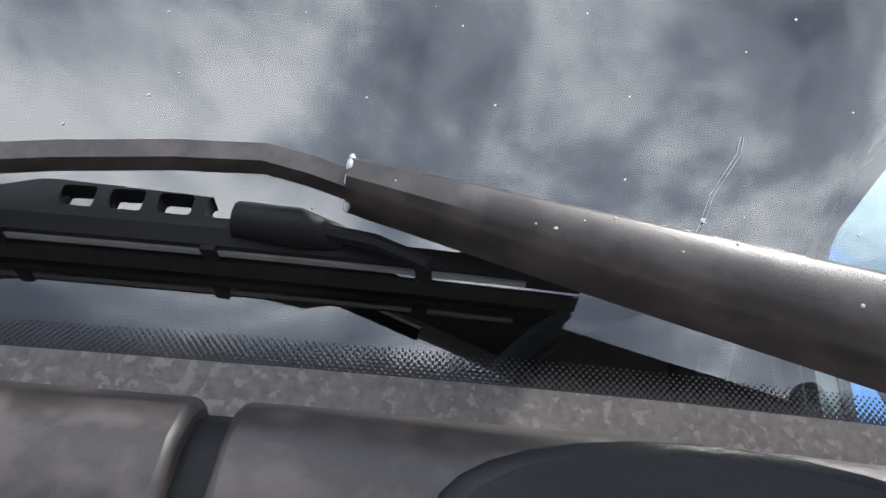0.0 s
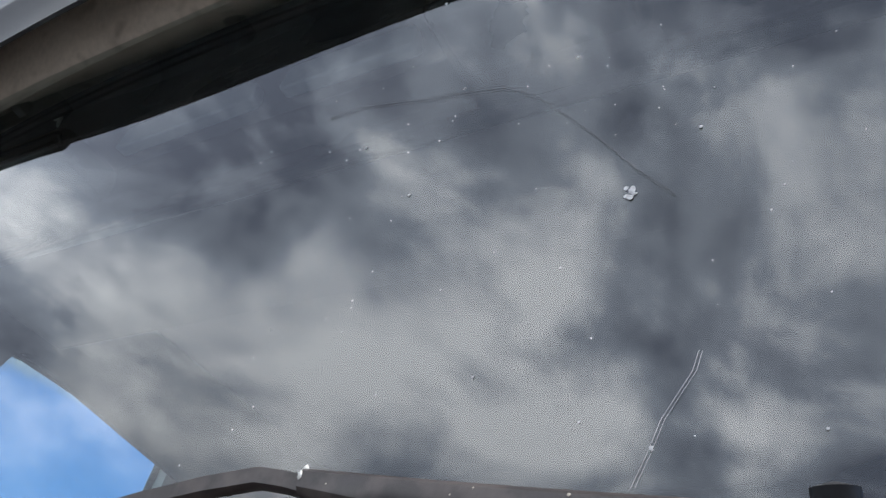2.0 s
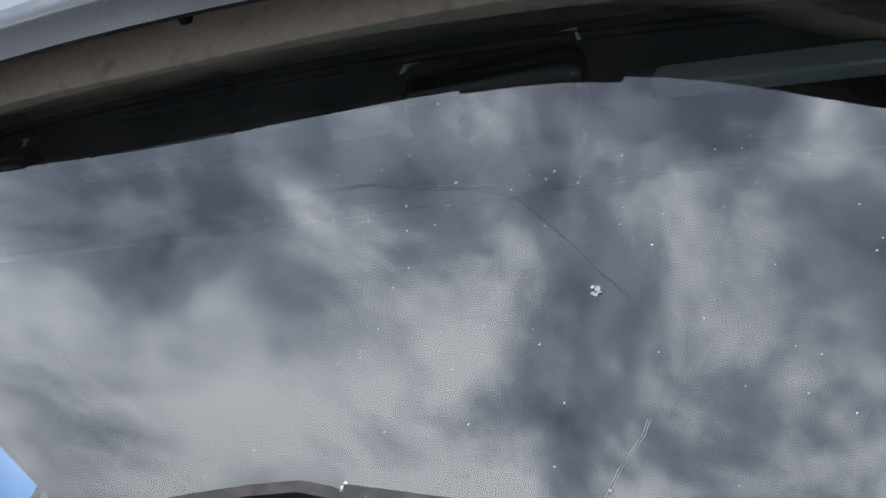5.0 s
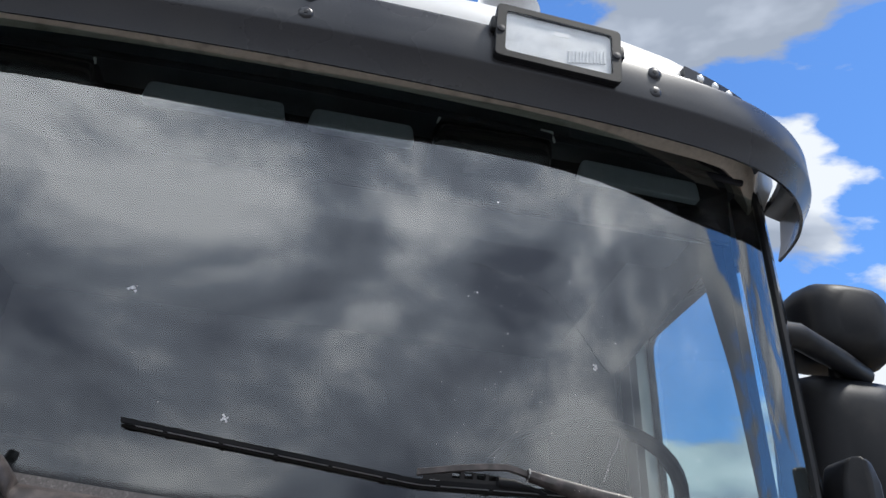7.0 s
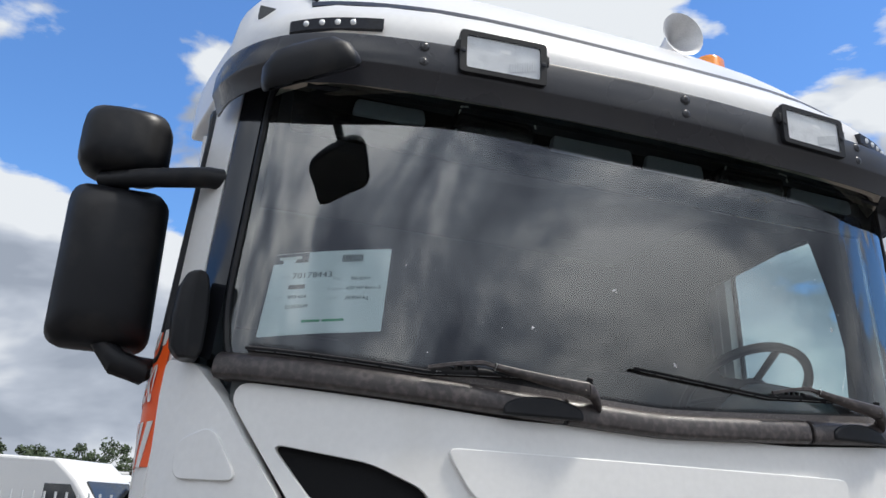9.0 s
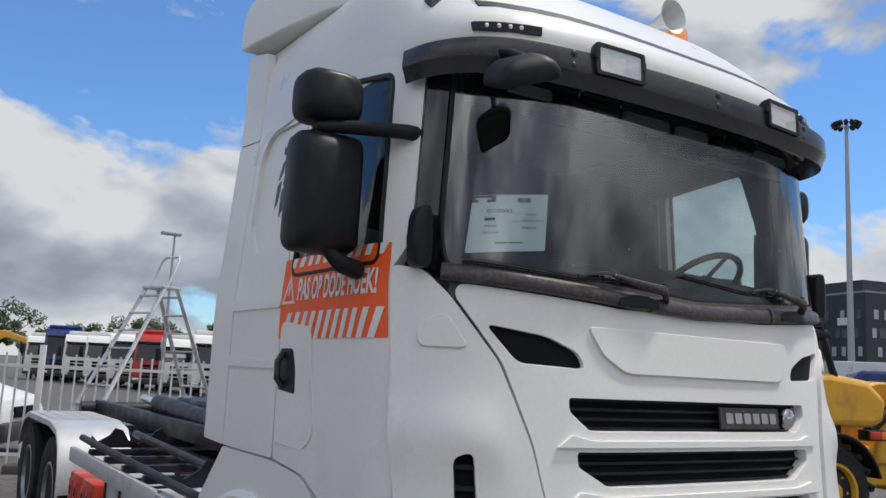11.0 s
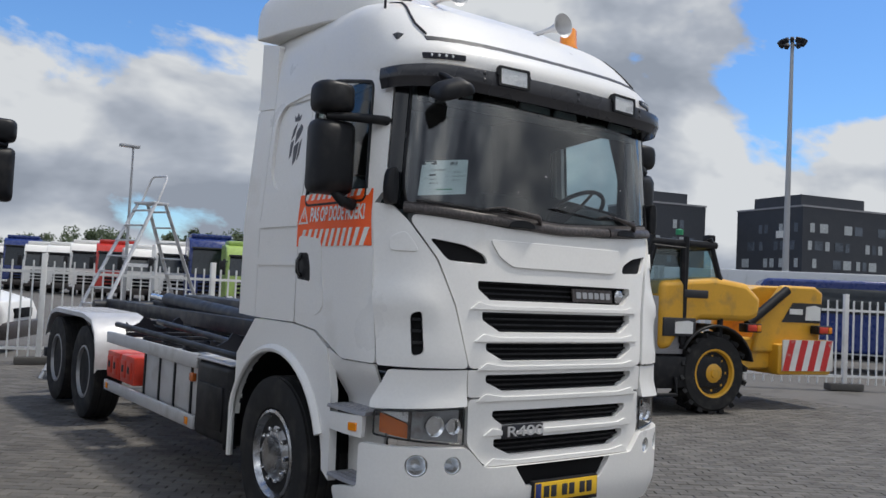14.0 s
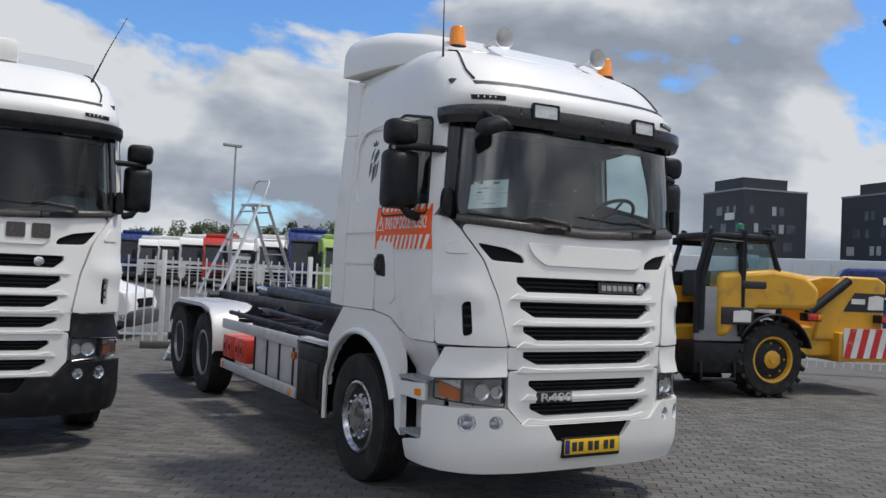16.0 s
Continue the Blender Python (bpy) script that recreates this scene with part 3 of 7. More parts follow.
def glasshouse(S, truck, paint, glassmat=None):
    """Windscreen, pillars, cowl, header, doors' upper frames and side windows."""
    ws = part("windscreen", sheet(WS, S, 0.006, grid=0.05, step=0.04, two=1, keep=True), [glassmat or GLASS, CLEAR], truck, "windscreen of tinted glass mirroring the clouds")
    # even normals, so that the pane mirrors like rolled glass
    su, sv = ([q.value for q in ws.data.attributes[k].data] for k in ("su", "sv"))
    nrm = []
    for u, z, v in zip(su, sv, ws.data.vertices):
        n = (S(u + 0.03, z) - S(u - 0.03, z)).cross(S(u, z + 0.03) - S(u, z - 0.03)).normalized()
        nrm.append(n if (v.co - S(u, z)).length < 0.003 else -n)
    ws.data.normals_split_custom_set_from_vertices(nrm)
    ws.visible_shadow = False
    part("windscreen_seal", tube(BM(), [S(u, z, 0.0) for u, z in dense(WS, 0.05)], 0.009, 6, closed=True), BLACKP, truck)
    for sx in (-1, 1):
        p = rounded([(sx * ux(1.075), 2.17), (sx * abs(uy(0.225)), 2.19), (sx * abs(uy(0.225)), 2.985), (sx * ux(1.07), 2.985)], 0.01)
        part("a_pillar", sheet(p, lambda u, z, o: S(u, z, o + 0.004), 0.06), GLOSSB, truck, "black windscreen pillar", bevel=0.008)


def cowl(S, truck):
    """Black scuttle panel under the windscreen, in three lengths with a groove between, and dark patches for the wiper
    wells.
    """
    cuts = [-1.06, -0.27, 0.447, 1.06]
    for a, b in zip(cuts, cuts[1:]):
        a2, b2 = a + 0.006, b - 0.006
        z0 = lambda x: 2.085 + 0.06 * abs(x) ** 1.3
        xs = np.linspace(a2, b2, 24)
        rings = []
        for x in xs:
            u, zb = ux(float(x)), z0(float(x))
            q = [(-0.06, -0.026), (0.018, -0.022), (0.028, -0.014), (0.031, 0.002), (0.028, 0.020), (0.020, 0.032), (0.009, 0.039), (-0.03, 0.040), (-0.06, 0.03)]
            rings.append([S(u, zb + h, o) for o, h in q])
        part("cowl_panel", loft(BM(), rings), GREYP, truck, "weathered black plastic cowl panel", bevel=0.003)
    # black raised half-ovals paint the shade inside the wiper wells
    for xc in (-0.33, 0.615):
        well = [(ux(xc) + 0.10 * math.cos(t), 2.082 + 0.06 * abs(xc) ** 1.3 + 0.034 * math.sin(t)) for t in np.linspace(0, math.pi, 18)] + [(ux(xc) - 0.10, 2.068 + 0.06 * abs(xc) ** 1.3), (ux(xc) + 0.10, 2.068 + 0.06 * abs(xc) ** 1.3)]
        part("wiper_well_shade", sheet(well, lambda u, z, f: S(u, z, f + 0.037), 0.03, grid=0.03, step=0.02), BLACKP, truck, "black patch painting the wiper well's dark hollow", bevel=0.006)
    for x in cuts[1:3]:
        rings = []
        for xx in (x - 0.010, x + 0.010):
            rings.append([S(ux(xx), 2.085 + 0.06 * abs(xx) ** 1.3 + h, o) for o, h in [(-0.06, -0.026), (0.010, -0.022), (0.019, -0.014), (0.022, 0.002), (0.019, 0.018), (0.012, 0.030), (0.001, 0.036), (-0.06, 0.03)]])
        part("cowl_joint", loft(BM(), rings), BLACKP, truck)


def wheel(parent_name, c, r, w, front, sx, parent, rimmat=None, tread=True):
    """Truck wheel with tyre, rim, hub and nuts, axle along x."""
    c = Vector(c)
    ax = Vector((sx, 0, 0))
    h = w / 2
    prof = [(r * 0.56, -h * 0.7), (r * 0.6, -h * 0.92), (r * 0.8, -h), (r * 0.93, -h * 0.96), (r * 0.985, -h * 0.82)]
    for k in (-0.62, -0.2, 0.2, 0.62):
        prof += [(r, h * (k - 0.15)), (r, h * (k + 0.15)), (r * 0.982, h * (k + 0.17)), (r * 0.982, h * (k + 0.24))]
    prof += [(r * 0.985, h * 0.9), (r * 0.93, h * 0.96), (r * 0.8, h), (r * 0.6, h * 0.92), (r * 0.56, h * 0.7)]
    wh = part("wheel", lathe(BM(), c, ax, prof, 48), RUBBER, parent, "black truck tyre on a silver steel rim")
    if front:
        rp = [(r * 0.56, h * 0.5), (r * 0.57, h * 0.9), (r * 0.535, h * 0.95), (r * 0.50, h * 0.8), (r * 0.47, h * 0.55), (r * 0.40, h * 0.62), (r * 0.30, h * 0.8), (r * 0.24, h * 0.85), (r * 0.235, h * 1.0), (r * 0.17, h * 1.04), (0.001, h * 1.06)]
    else:
        rp = [(r * 0.56, h * 0.5), (r * 0.57, h * 0.9), (r * 0.53, h * 0.92), (r * 0.5, h * 0.2), (r * 0.44, -h * 0.15), (r * 0.3, -h * 0.2), (r * 0.27, h * 0.3), (r * 0.2, h * 0.4), (0.001, h * 0.42)]
    rim = part("rim", lathe(BM(), c, ax, rp, 40), rimmat or (BRIGHTRIM if front else STEELW), wh)
    if front:
        # solid black discs paint the shaded openings round the rim
        for i in range(10):
            t = 2 * math.pi * (i + 0.5) / 10
            rad = Vector((0, math.cos(t), math.sin(t)))
            part("hand_hole_dark", lathe(BM(), c + rad * r * 0.435 + ax * h * 0.585, (ax * 0.9 - rad * 0.25), [(r * 0.042, -0.004), (r * 0.042, 0.006), (r * 0.034, 0.004), (0.001, 0.002)], 12), INK, rim, "black disc painting the dark of a rim hand hole")
    for i in range(10):
        t = 2 * math.pi * i / 10
        rr = r * (0.33 if front else 0.35)
        p = c + Vector((sx * h * (0.66 if front else -0.18), rr * math.cos(t), rr * math.sin(t)))
        part("wheel_nut", lathe(BM(), p, ax, [(0.017, 0), (0.017, 0.03), (0.012, 0.045), (0.001, 0.046)], 8), CHROME, rim)
    return wh


def mirror_set(S, truck, sx, full=True):
    """Main mirror, wide-angle mirror above it and their arm."""
    bm = tube(BM(), [(sx * 1.07, 0.40, 2.66), (sx * 1.13, 0.40, 2.662), (sx * 1.28, 0.50, 2.67), (sx * 1.40, 0.58, 2.67)], [0.03, 0.028, 0.026, 0.024], 12)
    o = S(0, 0) - surf(0, 0)
    M = Matrix.Translation(o)
    bm.transform(M)
    arm = part("mirror_arm", bm, BLACKP, truck)

    def shell(y0, y1, x0, x1, z0, z1, rad):
        rings = []
        for t, k in ((0.0, 0.90), (0.15, 0.97), (0.45, 1.0), (0.75, 0.93), (0.93, 0.72), (1.0, 0.45)):
            cx, cz = (x0 + x1) / 2, (z0 + z1) / 2
            hw, hh = (x1 - x0) / 2 * k, (z1 - z0) / 2 * (1 - (1 - k) * 0.6)
            pl = rounded([(-hw, -hh), (hw, -hh), (hw, hh), (-hw, hh)], rad, 5)
            rings.append([M @ Vector((sx * (cx + a), y1 + (y0 - y1) * t, cz + b)) for a, b in pl])
        return loft(BM(), rings)

    a = part("main_mirror", shell(0.50, 0.70, 1.215, 1.475, 2.215, 2.655, 0.05), BLACKP, truck, "large black mirror housing")
    part("mirror_glass", box(BM(), (min(sx * 1.24, sx * 1.45), 0.702, 2.24), (max(sx * 1.24, sx * 1.45), 0.708, 2.63), 0.002, M), CHROME, a)
    b = part("wide_angle_mirror", shell(0.50, 0.68, 1.235, 1.475, 2.69, 2.88, 0.06), BLACKP, truck, "black wide-angle mirror housing")
    part("mirror_glass", box(BM(), (min(sx * 1.26, sx * 1.45), 0.682, 2.71), (max(sx * 1.26, sx * 1.45), 0.688, 2.86), 0.002, M), CHROME, b)
    bm = tube(BM(), [(sx * 1.35, 0.60, 2.62), (sx * 1.35, 0.60, 2.72)], 0.022, 10)
    bm.transform(M)
    part("mirror_stalk", bm, BLACKP, arm)
    bm = tube(BM(), [(sx * 1.19, 0.60, 2.185), (sx * 1.225, 0.55, 2.165), (sx * 1.285, 0.55, 2.18), (sx * 1.34, 0.58, 2.24)], [0.022, 0.036, 0.034, 0.024], 12)
    bm.transform(M)
    part("lower_mirror_bracket", bm, BLACKP, truck)
    vane = [[M @ Vector((sx * (1.12 + f * w), 0.275 + e * 0.04, z)) for f, e in ((-0.5, -0.6), (0.3, -1.0), (0.9, -0.7), (1.0, 0.4), (0.6, 1.2), (-0.5, 1.2))] for z, w in ((2.165, 0.03), (2.19, 0.05), (2.26, 0.056), (2.33, 0.05), (2.365, 0.035), (2.375, 0.012))]
    part("pillar_vane", loft(BM(), vane), BLACKP, truck, "black moulded vane at the pillar foot", bevel=0.006)


def doors(S, truck, paint):
    """Side doors with window openings, rear side panels, black window glass and handles."""
    for sx in (-1, 1):
        F = S
        Y = lambda y: sx * abs(uy(y))
        door = rounded([(Y(0.30), 1.258), (Y(0.62), 1.258), (Y(0.95), 1.40), (Y(1.245), 1.43), (Y(1.255), 3.0), (Y(1.15), 3.075), (Y(0.42), 2.985), (Y(0.235), 2.965), (Y(0.235), 2.26), (Y(0.30), 2.17)], 0.02)
        win = rounded([(Y(0.37), 2.19), (Y(1.195), 2.19), (Y(1.20), 2.94), (Y(0.98), 2.995), (Y(0.40), 2.91)], 0.05)
        part("door", sheet(door, F, 0.05, [win]), paint, truck, "white cab door", bevel=0.008)
        part("window_seal", tube(BM(), [F(u, z, -0.004) for u, z in dense(win, 0.05)], 0.012, 6, closed=True), BLACKP, truck)
        g = part("door_window", sheet(win, lambda u, z, o: F(u, z, o - 0.014), 0.005, two=1), [GLASS2, CLEAR], truck, "clear side window")
        g.visible_shadow = False
        hd = rounded([(Y(1.235), 1.885), (Y(1.10), 1.885), (Y(1.065), 1.80), (Y(1.055), 1.70), (Y(1.235), 1.715)], 0.025)
        b = part("door_handle", sheet(hd, lambda u, z, o: F(u, z, o + 0.006), 0.01), BLACKP, truck, "black plastic door handle", bevel=0.004)
        part("grip", tube(BM(), [F(Y(1.19), 1.87, 0.008), F(Y(1.185), 1.83, 0.035), F(Y(1.18), 1.76, 0.035), F(Y(1.18), 1.73, 0.008)], 0.014, 8), GLOSSB, b)
        er = rounded([(Y(1.24), 2.0), (Y(0.93), 1.97), (Y(0.86), 1.55), (Y(0.95), 1.49), (Y(1.24), 1.50)], 0.05)
        part("door_emboss", sheet(er, lambda u, z, o: F(u, z, o + 0.006), 0.01, [hd]), paint, truck, bevel=0.005)
        side = rounded([(Y(1.262), 1.43), (Y(1.86), 1.43), (Y(1.86), 3.05), (Y(1.3), 3.08), (Y(1.262), 3.0)], 0.015)
        rec = rounded([(Y(1.29), 2.33), (Y(1.70), 2.33), (Y(1.80), 2.45), (Y(1.80), 2.83), (Y(1.70), 2.93), (Y(1.29), 2.97)], 0.06)
        part("side_panel", sheet(side, F, 0.05, [rec]), paint, truck, bevel=0.008)
        part("side_recess", sheet(rec, lambda u, z, o: F(u, z, o - 0.022), 0.02), paint, truck)
        for z in (1.80, 2.06):
            part("panel_rib", sheet(rounded([(Y(1.27), z), (Y(1.86), z), (Y(1.86), z + 0.05), (Y(1.27), z + 0.03)], 0.012), lambda u, v, o: F(u, v, o + 0.01), 0.012), paint, truck, bevel=0.009)
        fl = rounded([(Y(1.868), 1.43), (Y(2.148), 1.44), (Y(2.148), 2.945), (Y(1.868), 2.925)], 0.015)
        part("side_fairing", sheet(fl, F, 0.04), paint, truck, bevel=0.008)
        fl = rounded([(Y(1.868), 2.935), (Y(2.148), 2.955), (Y(2.148), 3.46), (Y(1.868), 3.40)], 0.015)
        part("side_fairing", sheet(fl, F, 0.04), paint, truck, bevel=0.008)


def ring_plan(z, kx, yf, o, n=44, rear=2.13):
    us = np.linspace(-PA[-1], PA[-1], n)
    out = []
    for u in us:
        a = abs(u)
        x, y = float(np.interp(a, PA, PX)), float(np.interp(a, PA, PY))
        out.append(Vector(((1 if u >= 0 else -1) * x * kx, yf + (y + 0.05) * (rear - yf) / 2.2, z)) + Vector(o))
    return out


def roof(truck, o, paint):
    lv = [(2.93, 0.938, 0.12), (2.985, 0.94, 0.05), (3.03, 0.94, 0.045), (3.09, 0.938, 0.065), (3.14, 0.934, 0.12), (3.20, 0.93, 0.19), (3.28, 0.92, 0.27), (3.36, 0.905, 0.36), (3.43, 0.88, 0.45), (3.49, 0.84, 0.57), (3.535, 0.78, 0.73), (3.57, 0.68, 0.88), (3.59, 0.52, 1.05), (3.60, 0.3, 1.25)]
    bm = loft(BM(), [ring_plan(z, k, y, o) for z, k, y in lv], cap=False)
    bm.verts.ensure_lookup_table()
    bm.faces.new(bm.verts[-44:])
    part("roof", bm, paint, truck, "white high roof")
    st = ring_plan(3.155, 0.932, 0.145, o, 90)
    st2 = ring_plan(3.185, 0.931, 0.175, o, 90)
    bm = BM()
    ids = [i for i in range(90) if abs(st[i].x - o[0]) < 0.95]
    rings = []
    for i in ids:
        n = Vector((0, -0.006, 0.002))
        rings.append([st[i], st[i] + n, st2[i] + n, st2[i]])
    part("roof_stripe", loft(bm, rings), DARKSTEEL, truck, "dark grey strip across the roof front")
    # black roof seams at both sides
    for sx in (-1, 1):
        pts = []
        for z, k, y in lv[5:12]:
            t = (z - 3.2) / 0.37
            x = 0.93 - 0.12 * t * t
            u = ux(x)
            yy = float(np.interp(x / k * k, PX * k, PY))
            r = ring_plan(z, k, y, o, 160)
            p = min(r, key=lambda q: abs(q.x - o[0] - sx * x) + (10 if q.y - o[1] > 1.5 else 0))
            pts.append(p + Vector((0, -0.003, 0.004)))
        part("roof_seam", tube(BM(), pts, 0.007, 6), BLACKP, truck)


def spoiler(truck, o, paint):
    rings = []
    for y, w, zb, zt in ((0.72, 0.70, 3.50, 3.54), (0.85, 0.86, 3.47, 3.60), (1.05, 0.97, 3.46, 3.71), (1.35, 1.06, 3.47, 3.80), (1.7, 1.12, 3.48, 3.885), (2.0, 1.165, 3.48, 3.915), (2.13, 1.18, 3.48, 3.91), (2.17, 1.175, 3.49, 3.885)):
        pl = []
        for k in range(25):
            t = math.pi * k / 24
            c, s = math.cos(t), math.sin(t)
            pl.append(Vector((-w * math.copysign(abs(c) ** 0.35, c), y, zb + (zt - zb) * s**0.45)) + Vector(o))
        rings.append(pl)
    part("roof_spoiler", loft(BM(), rings), paint, truck, "white roof air deflector", bevel=0.01)


def visor_y(x):
    """Plan line of the visor's face."""
    return float(np.interp(abs(x), (0, 0.2, 0.4, 0.6, 0.75, 0.85, 0.95, 1.03, 1.09, 1.13, 1.147), (-0.005, -0.0015, 0.009, 0.026, 0.045, 0.06, 0.106, 0.163, 0.238, 0.33, 0.43)))


def visor(truck, o, S, dark):
    """Sun visor across the windscreen's top, wrapping round the corners, on brackets."""
    line = spline([(x, visor_y(x)) for x in (0, 0.4, 0.75, 0.95, 1.03, 1.09, 1.13, 1.147)], 8)
    line = [Vector((-p.x, p.y)) for p in reversed(line[1:])] + line
    rings = []
    for i, p in enumerate(line):
        d = line[min(i + 1, len(line) - 1)] - line[max(i - 1, 0)]
        n = Vector((d.y, -d.x)).normalized()
        a = abs(p.x)
        zt = 2.988 - 0.012 * (a / 1.1) ** 2
        zb = 2.840 + 0.010 * (a / 1.1) ** 2
        q = [(-0.05, zt + 0.004), (-0.012, zt + 0.002), (0.0, zt - 0.004), (0.003, zt - 0.012), (0.006, zb + 0.058), (0.004, zb + 0.052), (-0.001, zb + 0.044), (-0.016, zb), (-0.022, zb + 0.002), (-0.012, zb + 0.045), (-0.008, zt - 0.02), (-0.045, zt - 0.006)]
        rings.append([Vector((p.x + n.x * f, p.y + n.y * f, z)) + Vector(o) for f, z in q])
    part("sun_visor", loft(BM(), rings), dark, truck, "dark grey sun visor over the windscreen", smooth=35)
    # beige roof lip behind it
    rings = []
    for x in np.linspace(-1.03, 1.03, 41):
        a = abs(x)
        y = 0.16 + 0.07 * (a / 0.9) ** 2 + 0.2 * max(0.0, (a - 0.84) / 0.2) ** 2
        rings.append([Vector((x, y + d, z)) + Vector(o) for d, z in ((-0.12, 2.995), (-0.12, 2.975), (-0.09, 2.92), (-0.07, 2.893), (-0.055, 2.888), (0.05, 2.99))])
    part("roof_lip", loft(BM(), rings), BEIGE, truck, "beige painted lip above the windscreen")
    for x in (-0.42, 0.02, 0.48):
        part("visor_bracket", box(BM(), (x - 0.01, 0.02, 2.93), (x + 0.01, 0.10, 2.955), 0.004, Matrix.Translation(o)), BLACKP, truck)

# ---- ground ----
PAVER = mat("grey_paver", (0.115, 0.108, 0.10), 0.85, var=0.12, scale=5, fine=260, bump=0.35, rnd=0.25, dirt=(0.06, 0.056, 0.052), dirt_at=(0.5, 0.8), dirt_scale=1.3)
g = BM()
bmesh.ops.create_grid(g, x_segments=40, y_segments=40, size=600)
for v in g.verts:
    v.co.z = -0.012
tagged(part("ground", g, PAVER, smooth=0), "grey paved yard running to the horizon", "ground", kind="structure")

# ---- fittings of a cab ----


def interior(S, truck, o):
    """Dark lining, dashboard, steering wheel, seats, overhead shelf with its lockers."""
    M = Matrix.Translation(o)
    tub = BM()
    box(tub, (-1.1, 2.02, 1.5), (1.1, 2.06, 3.3))
    part("rear_wall_lining", tub, TRIMIN, truck).matrix_basis = M
    part("cab_floor", box(BM(), (-1.1, 0.2, 1.5), (1.1, 2.02, 1.54), 0, M), TRIMIN, truck)
    part("headlining", box(BM(), (-1.06, 0.40, 3.16), (1.06, 2.02, 3.20), 0, M), HEADL, truck)
    for sx in (-1, 1):
        Y = lambda y: sx * abs(uy(y))
        op = rounded([(Y(0.40), 2.30), (Y(1.27), 2.48), (Y(1.28), 2.86), (Y(0.56), 2.92), (Y(0.46), 2.62)], 0.04)
        part("door_lining", sheet(rounded([(Y(0.30), 1.5), (Y(2.02), 1.5), (Y(2.02), 3.2), (Y(0.30), 3.2)], 0.02), lambda u, z, f: S(u, z, f - 0.075), 0.02, [op], grid=0.2, step=0.12), TRIMIN, truck)
    # dashboard with a hood over the instruments
    rings = []
    for x in np.linspace(-1.02, 1.02, 35):
        u = ux(float(x))
        y0 = S(u, 2.15, -0.03).y - o[1]
        hood = math.exp(-(((x - 0.74) / 0.26) ** 4))
        rings.append([M @ Vector((x, y, z)) for y, z in ((y0, 2.02), (y0, 2.085 + 0.05 * abs(x)), (y0 + 0.14, 2.13 + 0.02 * hood), (y0 + 0.26, 2.16 + 0.13 * hood), (y0 + 0.36, 2.17 + 0.145 * hood), (y0 + 0.42, 2.13 + 0.12 * hood), (y0 + 0.46, 1.6))])
    part("dashboard", loft(BM(), rings), DASH, truck, "dusty dark grey dashboard")
    part("dash_vent", box(BM(), (0.50, 0.20, 2.135), (0.78, 0.25, 2.142), 0.003, M), BLACKP, truck)
    c, n = Vector((0.74, 0.66, 2.30)), Vector((0, 0.62, 0.78)).normalized()
    a, b = Vector((1, 0, 0)), n.cross(Vector((1, 0, 0)))
    w = part("steering_wheel", tube(BM(), [M @ (c + (a * math.cos(t) + b * math.sin(t)) * 0.225) for t in np.linspace(0, 2 * math.pi, 41)[:-1]], 0.016, 8, closed=True), BLACKP, truck, "black steering wheel")
    part("steering_hub", lathe(BM(), M @ (c - n * 0.03), n, [(0.05, -0.25), (0.05, 0), (0.085, 0.01), (0.08, 0.035), (0.001, 0.04)], 20), BLACKP, w)
    for t in (0.3, math.pi - 0.3, -math.pi / 2):
        part("spoke", tube(BM(), [M @ c, M @ (c + (a * math.cos(t) + b * math.sin(t)) * 0.22)], 0.016, 8, flat=0.5), BLACKP, w)
    for x in (-0.72, 0.72):
        s = part("seat", box(BM(), (x - 0.25, 0.95, 1.75), (x + 0.25, 1.45, 1.98), 0.05, M), TRIMIN, truck)
        part("backrest", box(BM(), (x - 0.25, 1.40, 1.95), (x + 0.25, 1.55, 2.48), 0.05, M), TRIMIN, s)
    # overhead shelf seen through the upper glass: a dark header with lockers and pale grey rectangles between
    part("header_shelf", box(BM(), (-0.98, 0.15, 2.93), (0.98, 0.70, 2.96), 0.01, M), HEADL, truck)
    part("header_lip", tube(BM(), [M @ Vector((x, 0.145 + 0.07 * (x / 0.95) ** 2, 2.886)) for x in np.linspace(-0.93, 0.93, 21)], 0.007, 8), DARKSTEEL, truck)
    part("header_back", box(BM(), (-0.95, 0.30, 2.80), (0.95, 0.33, 2.95), 0.01, M), GLOSSB, truck)
    for x in (-0.42, 0.42):
        k = part("header_locker", box(BM(), (x - 0.115, 0.17, 2.825), (x + 0.115, 0.29, 2.895), 0.022, M, 3), GLOSSB, truck, "glossy black roof locker")
        for sx in (-1, 1):
            part("locker_hinge", tube(BM(), [M @ Vector((x + sx * 0.085, 0.166, 2.898)), M @ Vector((x + sx * 0.106, 0.163, 2.892)), M @ Vector((x + sx * 0.112, 0.164, 2.872))], [0.002, 0.004, 0.002], 6), STRIPEW, k, "pale corner catch")
    for x0, x1 in ((-0.80, -0.60), (-0.235, 0.03), (0.07, 0.275), (0.60, 0.86)):
        q = rounded([(x0, 2.852), (x1, 2.852), (x1 - 0.008, 2.895), (x0 + 0.008, 2.895)], 0.012)
        part("header_rectangle", prism(BM(), q, lambda a, b, h: M @ Vector((a, 0.215 + 0.04 * (a / 0.95) ** 2 + h, b)), 0.02), PALEGREY, truck, "pale grey rectangle behind the upper glass", bevel=0.003)


